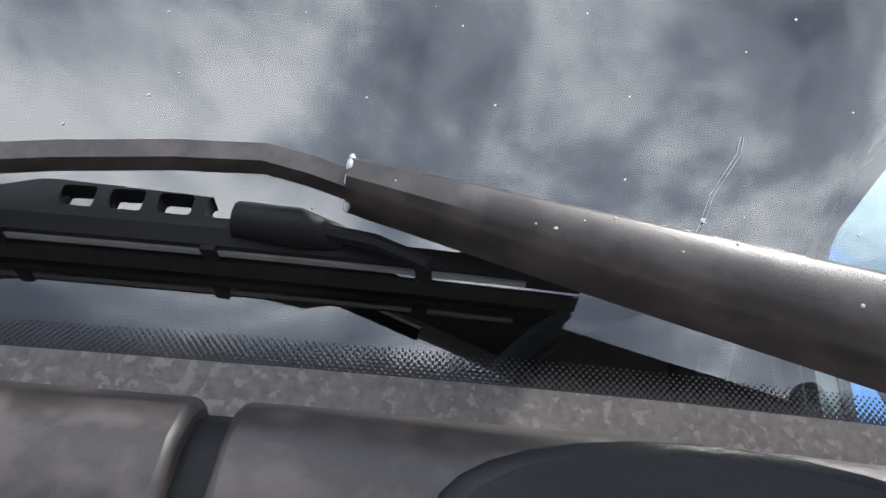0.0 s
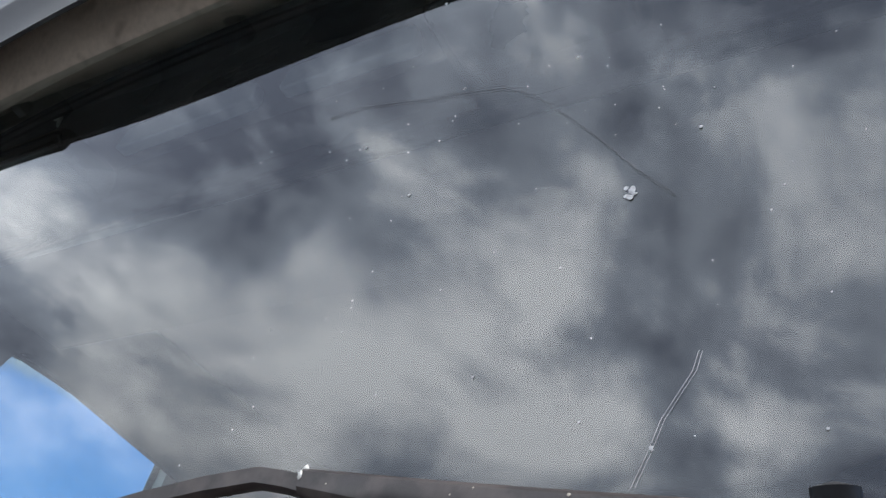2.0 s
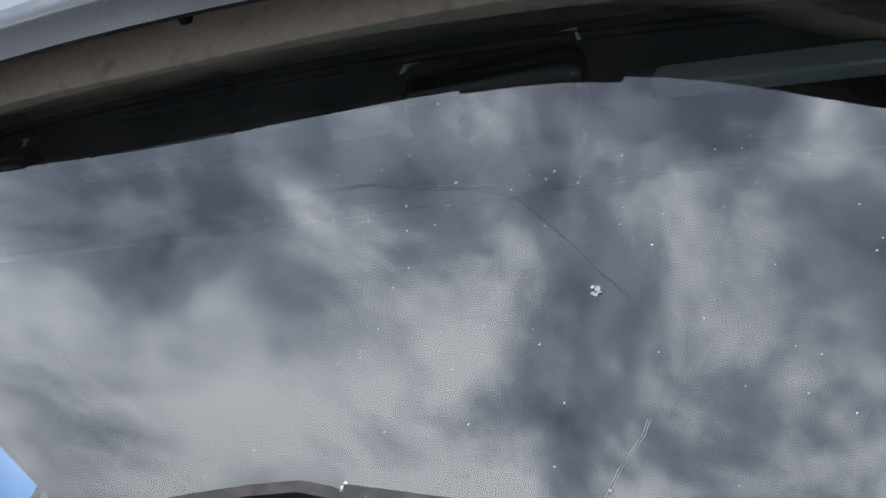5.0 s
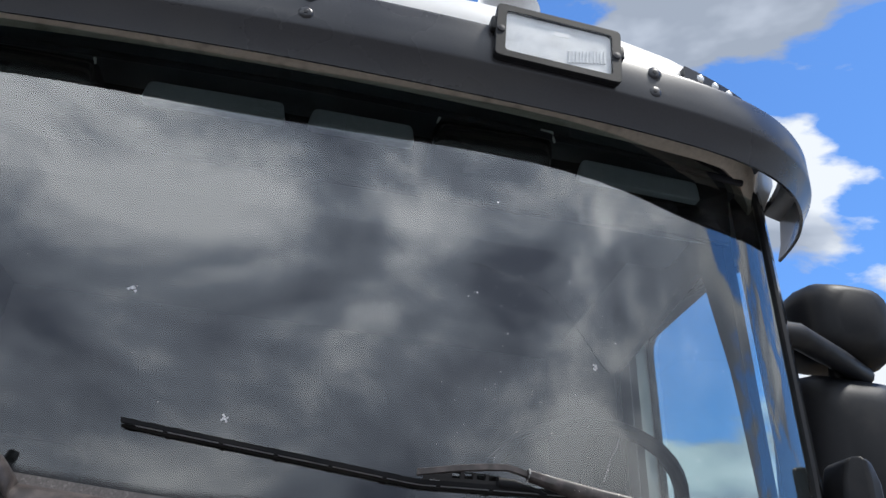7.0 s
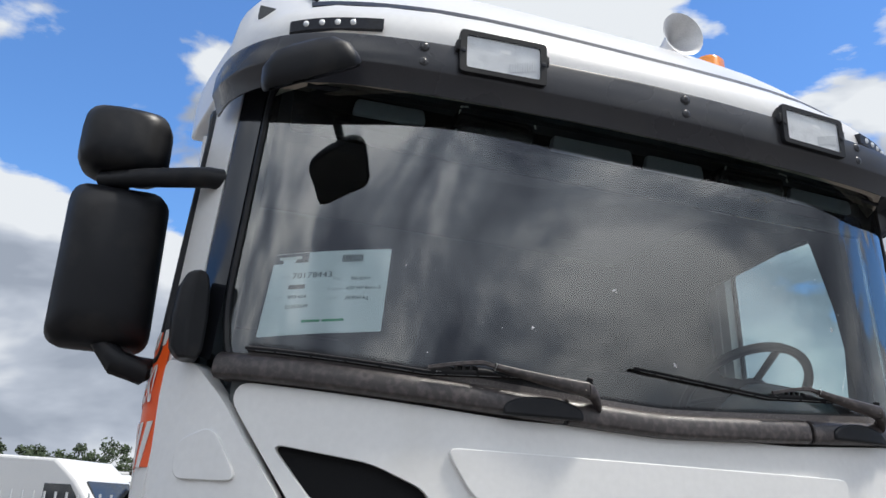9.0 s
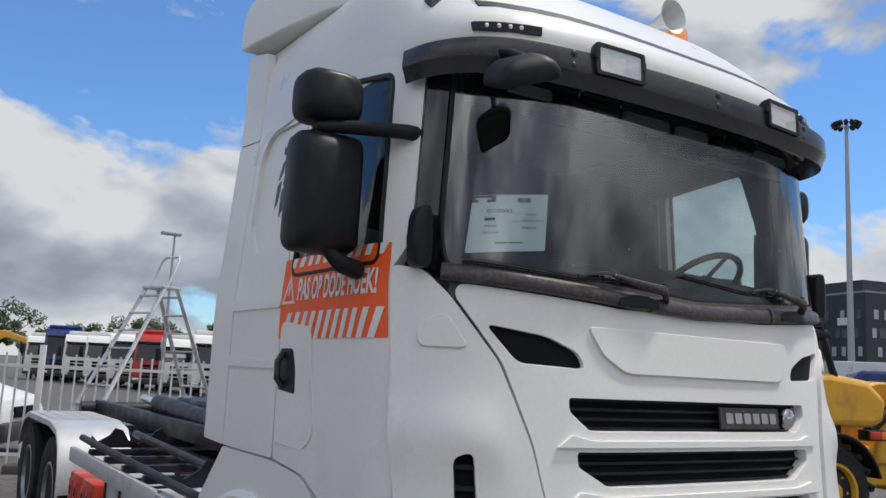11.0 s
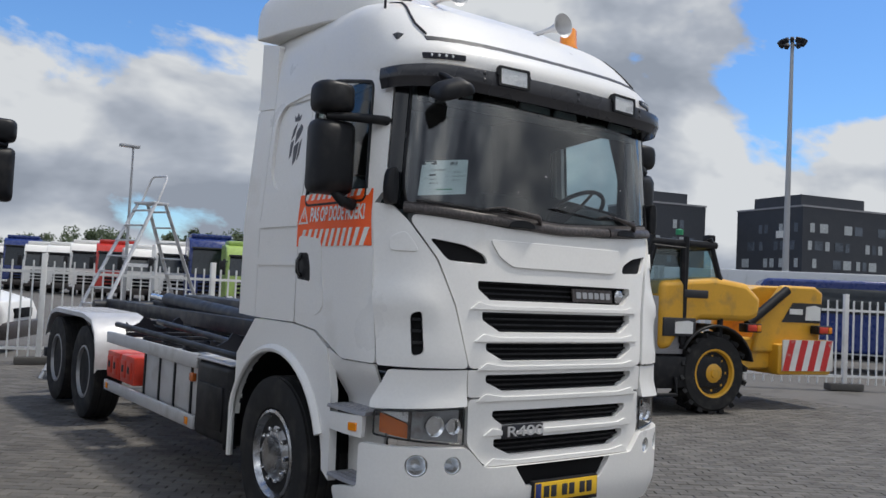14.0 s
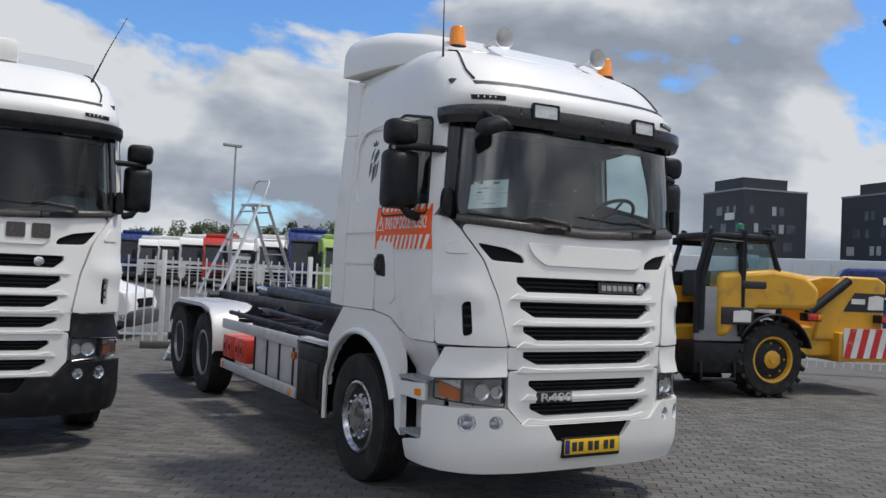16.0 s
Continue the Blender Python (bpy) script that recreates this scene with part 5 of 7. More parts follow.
def chassis(truck):
    for x in (-0.42, 0.42):
        part("frame_rail", box(BM(), (x - 0.04, 0.9, 0.82), (x + 0.04, 8.6, 1.08), 0.01), DARKSTEEL, truck)
    for y in (2.5, 4.2, 5.6, 7.3, 8.5):
        part("cross_member", box(BM(), (-0.4, y - 0.05, 0.88), (0.4, y + 0.05, 1.02), 0.008), DARKSTEEL, truck)
    for x in (-0.33, 0.33):
        part("hook_lift_rail", box(BM(), (x - 0.05, 2.6, 1.14), (x + 0.05, 8.8, 1.30), 0.012), DARKSTEEL, truck)
    part("hook_arm", box(BM(), (-0.14, 2.35, 1.26), (0.14, 6.3, 1.46), 0.03), DARKSTEEL, truck, "dark blue-black hook arm lying flat")
    part("hook_mast", tube(BM(), [(0, 2.55, 1.36), (0, 2.45, 1.6), (0, 2.6, 1.95)], 0.07, 10), DARKSTEEL, truck)
    for x in (-0.22, 0.22):
        c = part("lift_cylinder", cyl(BM(), (x, 3.4, 1.26), (x, 6.6, 1.38), 0.085, None, 18), DARKSTEEL, truck)
        part("piston_rod", cyl(BM(), (x, 6.6, 1.38), (x, 7.2, 1.40), 0.04, None, 14), CHROME, c)
    part("rear_roller_beam", cyl(BM(), (-0.55, 8.75, 1.2), (0.55, 8.75, 1.2), 0.08, None, 18), DARKSTEEL, truck)
    part("rear_bumper_bar", box(BM(), (-1.15, 8.7, 0.5), (1.15, 8.8, 0.62), 0.01), DARKSTEEL, truck)
    # black bars and clips along the frame, both sides
    for sx in (-1, 1):
        X = lambda a, b: (min(sx * a, sx * b), max(sx * a, sx * b))
        part("air_tank", cyl(BM(), (sx * 0.62, 2.6, 0.78), (sx * 0.62, 3.6, 0.78), 0.14, None, 20), DARKSTEEL, truck)
        x0, x1 = X(0.50, 1.08)
        part("battery_box", box(BM(), (x0, 2.34, 0.40), (X(0.55, 1.18)[0] if sx < 0 else x0, 2.36, 0.5), 0.0), BLACKP, truck)
        x0, x1 = X(0.60, 1.185)
        bb = part("battery_cover", box(BM(), (x0, 2.28, 0.42), (x1, 2.98, 1.02), 0.05, None, 3), BLACKP, truck, "black moulded battery cover")
        part("cover_panel", box(BM(), (X(1.18, 1.20)[0], 2.38, 0.52), (X(1.18, 1.20)[1], 2.88, 0.86), 0.012), BLACKP, bb)
        part("deck_plate", box(BM(), (x0, 2.26, 1.03), (x1, 3.1, 1.045), 0.004), ALU, truck, "ribbed aluminium deck plate")
        # alloy side guards
        for z, h in ((0.50, 0.11), (1.00, 0.12)):
            part("side_guard_rail", box(BM(), (X(1.15, 1.19)[0], 2.98, z - h / 2), (X(1.15, 1.19)[1], 5.62, z + h / 2), 0.012), ALU, truck, "aluminium side guard rail")
        part("fuel_tank", box(BM(), (X(0.62, 1.13)[0], 3.05, 0.50), (X(0.62, 1.13)[1], 4.55, 0.98), 0.06, None, 3), ALU, truck, "grey aluminium fuel tank")
        for y in (3.2, 3.62, 4.02, 4.45):
            part("tank_strap", box(BM(), (X(0.60, 1.142)[0], y - 0.022, 0.49), (X(0.60, 1.142)[1], y + 0.022, 0.995), 0.01), BLACKP, truck)
        for y in (3.12, 5.5):
            part("guard_marker", box(BM(), (X(1.19, 1.20)[0], y - 0.035, 0.47), (X(1.19, 1.20)[1], y + 0.035, 0.53), 0.004), AMBER, truck, "amber side reflector")
        part("marker_lamp", box(BM(), (X(1.13, 1.17)[0], 3.1, 0.82), (X(1.13, 1.17)[1], 3.18, 0.89), 0.008), AMBERD, truck)
        # red wheel chocks in their rack
        for y in (4.72, 5.2):
            c = part("wheel_chock_box", box(BM(), (X(0.85, 1.16)[0], y, 0.58), (X(0.85, 1.16)[1], y + 0.44, 0.86), 0.02), REDP, truck, "red plastic box in the side guard")
            for k in (0, 1):
                part("box_panel", box(BM(), (X(1.155, 1.175)[0], y + 0.05 + k * 0.19, 0.63), (X(1.155, 1.175)[1], y + 0.20 + k * 0.19, 0.81), 0.01), REDP, c)
                part("box_slot", box(BM(), (X(1.172, 1.18)[0], y + 0.09 + k * 0.19, 0.69), (X(1.172, 1.18)[1], y + 0.15 + k * 0.19, 0.76), 0.004), INK, c)
        # upper black pipe rails with supports
        part("pipe_rail", tube(BM(), [(sx * 1.12, 2.3, 1.10), (sx * 1.12, 5.5, 1.14)], 0.028, 10), BLACKP, truck)
        part("pipe_rail", tube(BM(), [(sx * 0.72, 2.5, 1.10), (sx * 0.72, 5.4, 1.18)], 0.03, 10), DARKSTEEL, truck)
        for y in (2.9, 5.25):
            pts = [(-0.05, 0), (0.55, 0), (0.55, 0.10), (0.50, 0.16), (0.45, 0.13), (0.40, 0.06), (0.32, 0.03), (0.24, 0.06), (0.19, 0.14), (0.13, 0.16), (0.09, 0.10), (0.0, 0.05), (-0.05, 0.10)]
            part("saddle_bracket", prism(BM(), pts, lambda a, b, h: Vector((sx * (1.05 - a), y + h, 1.08 + b)), 0.02), DARKSTEEL, truck, "scalloped black saddle bracket")
        for y in np.arange(3.4, 5.4, 0.55):
            part("support_strut", box(BM(), (X(0.45, 1.15)[0], y - 0.03, 1.04), (X(0.45, 1.15)[1], y + 0.03, 1.09), 0.006), DARKSTEEL, truck)
        # rear mudguards of chequer plate over two axles
        for cy in (6.55,):
            rings = []
            R = 0.64
            prof = [(cy - R, 0.62), (cy - R + 0.02, 0.85), (cy - R + 0.10, 1.02), (cy - R + 0.26, 1.15), (cy, 1.20), (cy + 0.7, 1.20), (cy + 1.34, 1.20), (cy + 1.60, 1.15), (cy + 1.76, 1.02), (cy + 1.85, 0.85)]
            for y, z in prof:
                rings.append([Vector((sx * x, y, z + h)) for x, h in ((1.22, -0.05), (1.22, 0.0), (1.19, 0.012), (0.60, 0.012), (0.60, 0.0), (1.19, -0.006))])
            mg = part("rear_mudguard", loft(BM(), rings), ALU, truck, "chequer-plate rear mudguard")
            bm = BM()
            for i in range(36):
                for j in range(8):
                    y = cy + (i - 2) * 0.05
                    if y > cy + 1.35:
                        continue
                    p = Vector((sx * (0.66 + j * 0.07 + (i % 2) * 0.03), y, 1.213))
                    box(bm, (-0.012, -0.004, 0), (0.012, 0.004, 0.004), 0, Matrix.Translation(p) @ Matrix.Rotation(0.8 if (i + j) % 2 else -0.8, 4, "Z"))
            tagged(part("chequer_ribs", bm, ALU, mg), kind="stuff")
        wheel("w", (sx * 1.03, 6.55, 0.53), 0.53, 0.33, False, sx, truck)
        wheel("w", (sx * 1.03, 7.90, 0.56), 0.53, 0.33, False, sx, truck)


# ---- neighbours and background ----
FENCEW = mat("fence_white", (0.75, 0.75, 0.74), 0.45, var=0.05, dirt=(0.5, 0.46, 0.4), dirt_at=(0.6, 0.9))
CONC = mat("concrete_foot", (0.09, 0.085, 0.08), 0.85, var=0.12)
BRICKG = mat("dark_cladding", (0.045, 0.05, 0.062), 0.65, var=0.12, scale=0.6, fine=8)
WINB = mat("office_window", (0.12, 0.14, 0.17), 0.12, var=0.4, scale=0.3, bump=0, coat=0.3)
WINL = mat("office_window_pale", (0.45, 0.48, 0.5), 0.25, var=0.2, bump=0)
LEAF = mat("leaf_green", (0.05, 0.075, 0.03), 0.7, var=0.3, scale=0.5, fine=6, bump=0)
BARK = mat("bark", (0.08, 0.065, 0.05), 0.9, var=0.2)
CORR = mat("white_container_steel", (0.62, 0.64, 0.66), 0.5, var=0.05, scale=1.0)


def fence(p0, p1, n, base):
    """White steel mobile fence: posts, two rails, vertical bars, concrete feet."""
    p0, p1 = Vector(p0), Vector(p1)
    d = p1 - p0
    th = thing("fence", p0, "white steel bar fence on dark concrete feet", "fence", "fence panels")
    rot = Matrix.Rotation(math.atan2(d.y, d.x), 4, "Z")
    T = Matrix.Translation(p0) @ rot
    Lg = d.length
    for z in (0.28, 1.62):
        part("rail", box(BM(), (0, -0.02, z - 0.025), (Lg, 0.02, z + 0.025), 0, T), FENCEW, th)
    for x in (0.0, Lg):
        part("post", box(BM(), (x - 0.045, -0.045, 0.05), (x + 0.045, 0.045, 1.95), 0.008, T), FENCEW, th)
    me = None
    for i in range(1, n):
        b = part("bar", box(BM(), (-0.014, -0.014, 0.12), (0.014, 0.014, 1.82), 0), FENCEW, th, smooth=0) if me is None else None
        if me is None:
            me = b.data
            bpy.data.objects.remove(b)
        o = new("bar", me)
        o.parent = th
        o.matrix_parent_inverse = th.matrix_basis.inverted()
        o.matrix_basis = T @ Matrix.Translation((Lg * i / n, 0, 0))
    part("foot", box(BM(), (-0.38, -0.12, 0), (0.38, 0.12, 0.14), 0.02, T), CONC, th)


def far_truck(p, yaw, paint, label, h=3.3, low=False):
    """Parked tractor seen from its front: cab, screen, grille, lamps, mirrors, wheels."""
    T = Matrix.Translation(p) @ Matrix.Rotation(yaw, 4, "Z")
    th = thing("truck", p, label, "truck", "parked trucks")
    prof = [(0.0, 0.45), (-0.02, 1.6), (0.06, 2.0), (0.24, h - 0.5), (0.5, h - 0.12), (0.9, h), (2.0, h), (2.0, 1.0), (1.9, 0.9), (1.6, 0.45)]
    part("cab", prism(BM(), prof, lambda a, b, k: T @ Vector((-1.2 + k, a, b)), 2.4), paint, th, bevel=0.06, seg=3)
    part("windscreen", loft(BM(), [[T @ Vector((x, y, z)) for x, y, z in ((-1.08 * k, 0.03 + f, 1.72), (1.08 * k, 0.03 + f, 1.72), (1.02 * k, 0.245 + f, h - 0.62), (-1.02 * k, 0.245 + f, h - 0.62))] for k, f in ((1, 0.0), (1, -0.05))]), DARKGLASS, th)
    part("visor", box(BM(), (-1.1, 0.02, h - 0.62), (1.1, 0.2, h - 0.5), 0.03, T), GLOSSB, th)
    for i in range(4):
        part("grille_slot", box(BM(), (-0.72, -0.045, 0.72 + i * 0.21), (0.72, 0.02, 0.86 + i * 0.21), 0.02, T), MESH, th)
    part("bumper", box(BM(), (-1.23, -0.12, 0.35), (1.23, 0.3, 0.72), 0.06, T), paint if low else GREYP, th)
    for sx in (-1, 1):
        part("headlight", box(BM(), (sx * 0.98 - 0.18, -0.14, 0.55), (sx * 0.98 + 0.18, 0.0, 0.70), 0.03, T), REFLECTOR, th)
        part("mirror", box(BM(), (sx * 1.42 - 0.13, -0.02, 1.75), (sx * 1.42 + 0.13, 0.14, 2.45), 0.05, T), BLACKP, th)
        part("mirror_arm", box(BM(), (min(sx * 1.15, sx * 1.4), 0.1, 2.4), (max(sx * 1.15, sx * 1.4), 0.15, 2.45), 0.01, T), BLACKP, th)
        part("door_window", box(BM(), (sx * 1.2 - 0.012, 0.42, 1.75), (sx * 1.2 + 0.012, 1.3, h - 0.72), 0.01, T), DARKGLASS, th)
        w = part("wheel", lathe(BM(), T @ Vector((sx * 0.95, 1.4, 0.5)), T.to_3x3() @ Vector((sx, 0, 0)), [(0.3, -0.15), (0.48, -0.15), (0.5, -0.1), (0.5, 0.1), (0.48, 0.15), (0.3, 0.15), (0.25, 0.08), (0.001, 0.08)], 24), RUBBER, th)
        w2 = part("wheel", lathe(BM(), T @ Vector((sx * 0.95, 5.0, 0.5)), T.to_3x3() @ Vector((sx, 0, 0)), [(0.3, -0.25), (0.48, -0.25), (0.5, -0.2), (0.5, 0.1), (0.48, 0.15), (0.3, 0.15), (0.25, 0.08), (0.001, 0.08)], 24), RUBBER, th)
    part("chassis", box(BM(), (-0.45, 1.5, 0.6), (0.45, 6.2, 0.95), 0.02, T), DARKSTEEL, th)
    part("spoiler", box(BM(), (-1.05, 0.8, h - 0.02), (1.05, 2.0, h + 0.22), 0.08, T), paint, th)
    return th


def white_van(p, yaw):
    T = Matrix.Translation(p) @ Matrix.Rotation(yaw, 4, "Z")
    th = thing("van", p, "white delivery van parked behind the fence", "van")
    prof = [(0.0, 0.35), (-0.03, 0.75), (0.08, 1.0), (0.85, 1.22), (1.55, 2.05), (2.0, 2.4), (5.4, 2.45), (5.5, 0.4)]
    rings = [[T @ Vector((x, 0.12 * (1 - k) + a * (1 if k == 1 else 0.995), 0.35 + (b - 0.35) * (1 if b < 1.3 else (0.985 if k < 1 else 1.0)))) for a, b in prof] for x, k in ((-0.98, 0.5), (-0.92, 1), (0.92, 1), (0.98, 0.5))]
    part("van_body", loft(BM(), rings), WHITE, th, bevel=0.04, seg=3)
    part("windscreen", loft(BM(), [[T @ Vector((x, y - f, z + f * 0.8)) for x, y, z in ((-0.82, 0.95, 1.30), (0.82, 0.95, 1.30), (0.74, 1.50, 2.0), (-0.74, 1.50, 2.0))] for f in (0.0, 0.03)]), DARKGLASS, th)
    for sx in (-1, 1):
        part("side_window", prism(BM(), [(1.15, 1.28), (2.15, 1.28), (2.15, 1.95), (1.65, 1.95)], lambda a, b, h: T @ Vector((sx * (0.985 + h), a, b)), 0.012), DARKGLASS, th)
        part("headlight", loft(BM(), [[T @ Vector((sx * x, y, z)) for x, y, z in ((0.6, -0.01 - f, 0.80), (0.97, 0.12 - f, 0.82), (0.98, 0.45, 1.05 + f), (0.72, 0.16, 1.02 + f))] for f in (0.0, 0.02)]), REFLECTOR, th)
        for y in (0.95, 4.4):
            w = part("wheel", lathe(BM(), T @ Vector((sx * 0.86, y, 0.34)), T.to_3x3() @ Vector((sx, 0, 0)), [(0.2, -0.11), (0.32, -0.11), (0.34, -0.08), (0.34, 0.09), (0.32, 0.12), (0.21, 0.13), (0.2, 0.08), (0.05, 0.1), (0.001, 0.1)], 24), RUBBER, th)
            part("rim", lathe(BM(), T @ Vector((sx * 0.95, y, 0.34)), T.to_3x3() @ Vector((sx, 0, 0)), [(0.2, 0), (0.2, 0.02), (0.16, 0.03), (0.04, 0.035), (0.001, 0.035)], 20), STEELW, w)
    part("bumper", box(BM(), (-0.98, -0.1, 0.25), (0.98, 0.3, 0.6), 0.08, T), GREYP, th)
    part("grille", box(BM(), (-0.5, -0.06, 0.66), (0.5, 0.0, 0.86), 0.02, T), MESH, th)


def telehandler(p, yaw):
    """Yellow telescopic handler: chassis, cab, boom, counterweight with striped board, four big wheels."""
    T = Matrix.Translation(p) @ Matrix.Rotation(yaw, 4, "Z")
    R = T.to_3x3()
    th = thing("telehandler", p, "yellow telescopic handler with red-and-white striped board", "machine")
    V = lambda x, y, z: T @ Vector((x, y, z))
    # local: x along the machine (boom rear towards +x), y away from the viewer
    part("chassis_body", prism(BM(), [(-2.3, 0.62), (2.0, 0.62), (2.25, 0.8), (2.25, 1.1), (1.2, 1.15), (-2.3, 1.05)], lambda a, b, h: V(a, -0.55 + h, b), 1.5), YELLOW, th, bevel=0.04)
    hood = prism(BM(), [(-1.35, 0.95), (-1.14, 0.95), (-0.98, 1.2), (-0.6, 1.40), (0.3, 1.40), (0.5, 1.46), (0.55, 1.75), (0.25, 1.98), (-0.35, 2.05), (-1.35, 1.95)], lambda a, b, h: V(a + 0.75, -1.12 + h, b), 0.75)
    hd = part("engine_hood", hood, YELLOW, th, "yellow engine cover", bevel=0.09, seg=3)
    part("hood_vent", box(BM(), (-0.95, -1.14, 1.72), (-0.5, -1.10, 1.84), 0.02, T @ Matrix.Translation((0.75, 0, 0))), INK, hd)
    part("logo_panel", box(BM(), (-1.3, -1.14, 1.15), (-0.72, -1.105, 1.42), 0.01, T @ Matrix.Translation((0.75, 0, 0))), INK, hd, "black logo field")
    part("logo_shape", prism(BM(), [(-1.1, 1.19), (-0.78, 1.19), (-0.78, 1.36), (-0.86, 1.38), (-1.1, 1.36)], lambda a, b, h: V(a + 0.75, -1.145 - h, b), 0.004), STRIPEW, hd, "plain white logo shape")
    # cab
    for x, y in ((-2.25, -1.05), (-1.45, -1.08), (-0.75, -1.05), (-2.2, -0.2), (-0.7, -0.2)):
        part("cab_post", tube(BM(), [V(1.3 + x, y, 1.0), V(1.3 + x, y, 1.9), V(1.3 + x + (0.22 if x < -2 else -0.25 if x > -1 else 0), y, 2.62)], 0.045, 8), BLACKP, th)
    part("cab_roof", box(BM(), (-2.1, -1.1, 2.58), (-0.85, -0.1, 2.70), 0.05, T @ Matrix.Translation((1.3, 0, -0.12))), BLACKP, th)
    part("cab_door", box(BM(), (-2.28, -1.06, 1.0), (-1.42, -1.02, 1.85), 0.02, T @ Matrix.Translation((1.3, 0, -0.12))), STEPM, th, "grey worn cab door")
    part("door_glass", box(BM(), (-2.2, -1.05, 1.88), (-1.5, -1.035, 2.56), 0.0, T @ Matrix.Translation((1.3, 0, -0.12))), GLASS2, th)
    part("side_glass", box(BM(), (-1.42, -1.07, 1.95), (-0.98, -1.055, 2.55), 0.0, T @ Matrix.Translation((1.3, 0, -0.12))), GLASS2, th)
    part("rear_glass", loft(BM(), [[V(1.3 + x + f, y, z) for x, y, z in ((-0.72, -1.0, 1.98), (-0.72, -0.2, 1.98), (-0.98, -0.22, 2.55), (-0.98, -0.98, 2.55))] for f in (0, 0.012)]), GLASS2, th)
    # black panel added behind the glass so the cab's inside reads dark
    part("cab_dark_backing", box(BM(), (-0.92, -0.24, 1.0), (0.52, -0.2, 1.95), 0.02, T), BLACKP, th)
    part("cab_far_rail", box(BM(), (-0.9, -0.24, 2.38), (0.4, -0.2, 2.5), 0.01, T), BLACKP, th)
    part("dash_pod", box(BM(), (-0.80, -0.85, 1.55), (-0.55, -0.35, 1.98), 0.05, T), TRIMIN, th)
    part("door_frame", tube(BM(), [V(-0.88, -1.08, 1.05), V(-0.88, -1.08, 1.85), V(-0.72, -1.08, 2.45), V(-0.20, -1.08, 2.45), V(-0.17, -1.08, 1.05)], 0.05, 8), BLACKP, th, "black cab door frame")
    part("rear_window_frame", tube(BM(), [V(0.60, -1.02, 1.96), V(0.34, -1.0, 2.47), V(0.34, -0.2, 2.47), V(0.60, -0.2, 1.96)], 0.04, 8, closed=True), BLACKP, th, "black rear window frame")
    part("work_lamp", box(BM(), (0.30, -1.05, 2.56), (0.42, -0.88, 2.68), 0.02, T), BLACKP, th)
    part("operator_seat", box(BM(), (-1.75, -0.85, 1.35), (-1.25, -0.4, 2.1), 0.08, T @ Matrix.Translation((1.3, 0, -0.12))), TRIMIN, th)
    part("cab_beacon", lathe(BM(), V(1.3 -1.05, -0.4, 2.70), (0, 0, 1), [(0.06, 0), (0.06, 0.08), (0.001, 0.1)], 14), GREENINK, th, "green beacon")
    part("side_tank", box(BM(), (-2.3, -1.1, 0.5), (-0.72, -0.5, 0.98), 0.05, T @ Matrix.Translation((1.3, 0, -0.12))), BLACKP, th)
    part("cab_step", tube(BM(), [V(1.3 -2.2, -1.12, 0.55), V(1.3 -2.2, -1.16, 0.3), V(1.3 -1.6, -1.16, 0.3), V(1.3 -1.6, -1.12, 0.55)], 0.03, 8), BLACKP, th)
    # boom, its rear pivot and the counterweight
    part("boom", prism(BM(), [(-3.6, 1.35), (1.9, 1.55), (2.5, 1.62), (2.62, 1.85), (2.5, 2.0), (1.6, 1.98), (0.6, 1.72), (-3.6, 1.72)], lambda a, b, h: V(a + 0.45, -0.25 + h, b), 0.5), YELLOW, th, bevel=0.03)
    part("pivot_tower", prism(BM(), [(1.15, 0.9), (2.55, 0.9), (2.62, 1.9), (2.45, 2.0), (1.75, 2.0), (1.3, 1.5)], lambda a, b, h: V(a + 0.45, -0.62 + h, b), 0.12), YELLOW, th, bevel=0.04)
    part("pivot_tower", prism(BM(), [(1.15, 0.9), (2.55, 0.9), (2.62, 1.9), (2.45, 2.0), (1.75, 2.0), (1.3, 1.5)], lambda a, b, h: V(a + 0.45, 0.42 + h, b), 0.12), YELLOW, th, bevel=0.04)
    part("boom_cylinder", cyl(BM(), V(1.40, -0.70, 1.35), V(2.2, -0.70, 1.92), 0.075, None, 16), BLACKP, th)
    part("logo_panel", prism(BM(), [(1.72, 1.4), (2.56, 1.4), (2.58, 1.72), (1.95, 1.72)], lambda a, b, h: V(a + 0.45, -0.625 - h, b), 0.006), INK, th, "black logo field")
    part("logo_shape", prism(BM(), [(2.22, 1.44), (2.55, 1.44), (2.55, 1.66), (2.42, 1.69), (2.24, 1.66)], lambda a, b, h: V(a + 0.45, -0.633 - h, b), 0.004), STRIPEW, th, "plain white logo shape")
    part("model_bar", box(BM(), (1.88, -0.64, 1.53), (2.16, -0.632, 1.62), 0, T @ Matrix.Translation((0.45, 0, 0))), STRIPEW, th, "plain white bar")
    part("counterweight", box(BM(), (1.55, -0.75, 0.55), (2.7, 0.75, 1.05), 0.05, T @ Matrix.Translation((0.45, 0, 0))), YELLOW, th)
    for k, (f, a0, a1, lift) in enumerate((("side", 1.62, 2.68, None), ("rear", -0.75, 0.75, None))):
        L0 = (lambda a, b, h: V(a + 0.45, -0.76 - h, b)) if f == "side" else (lambda a, b, h: V(3.16 + h, a, b))
        bd = part("striped_board", prism(BM(), [(a0, 0.62), (a1, 0.62), (a1, 1.12), (a0, 1.12)], L0, 0.02), STRIPEW, th, "white board with red diagonal stripes")
        n = 4
        for i in range(n):
            a = a0 + (a1 - a0) * i / n
            w = (a1 - a0) / n
            q = [(a, 0.622), (a + w * 0.5, 0.622), (min(a1, a + w * 1.0), 1.118), (min(a1, a + w * 0.5), 1.118)]
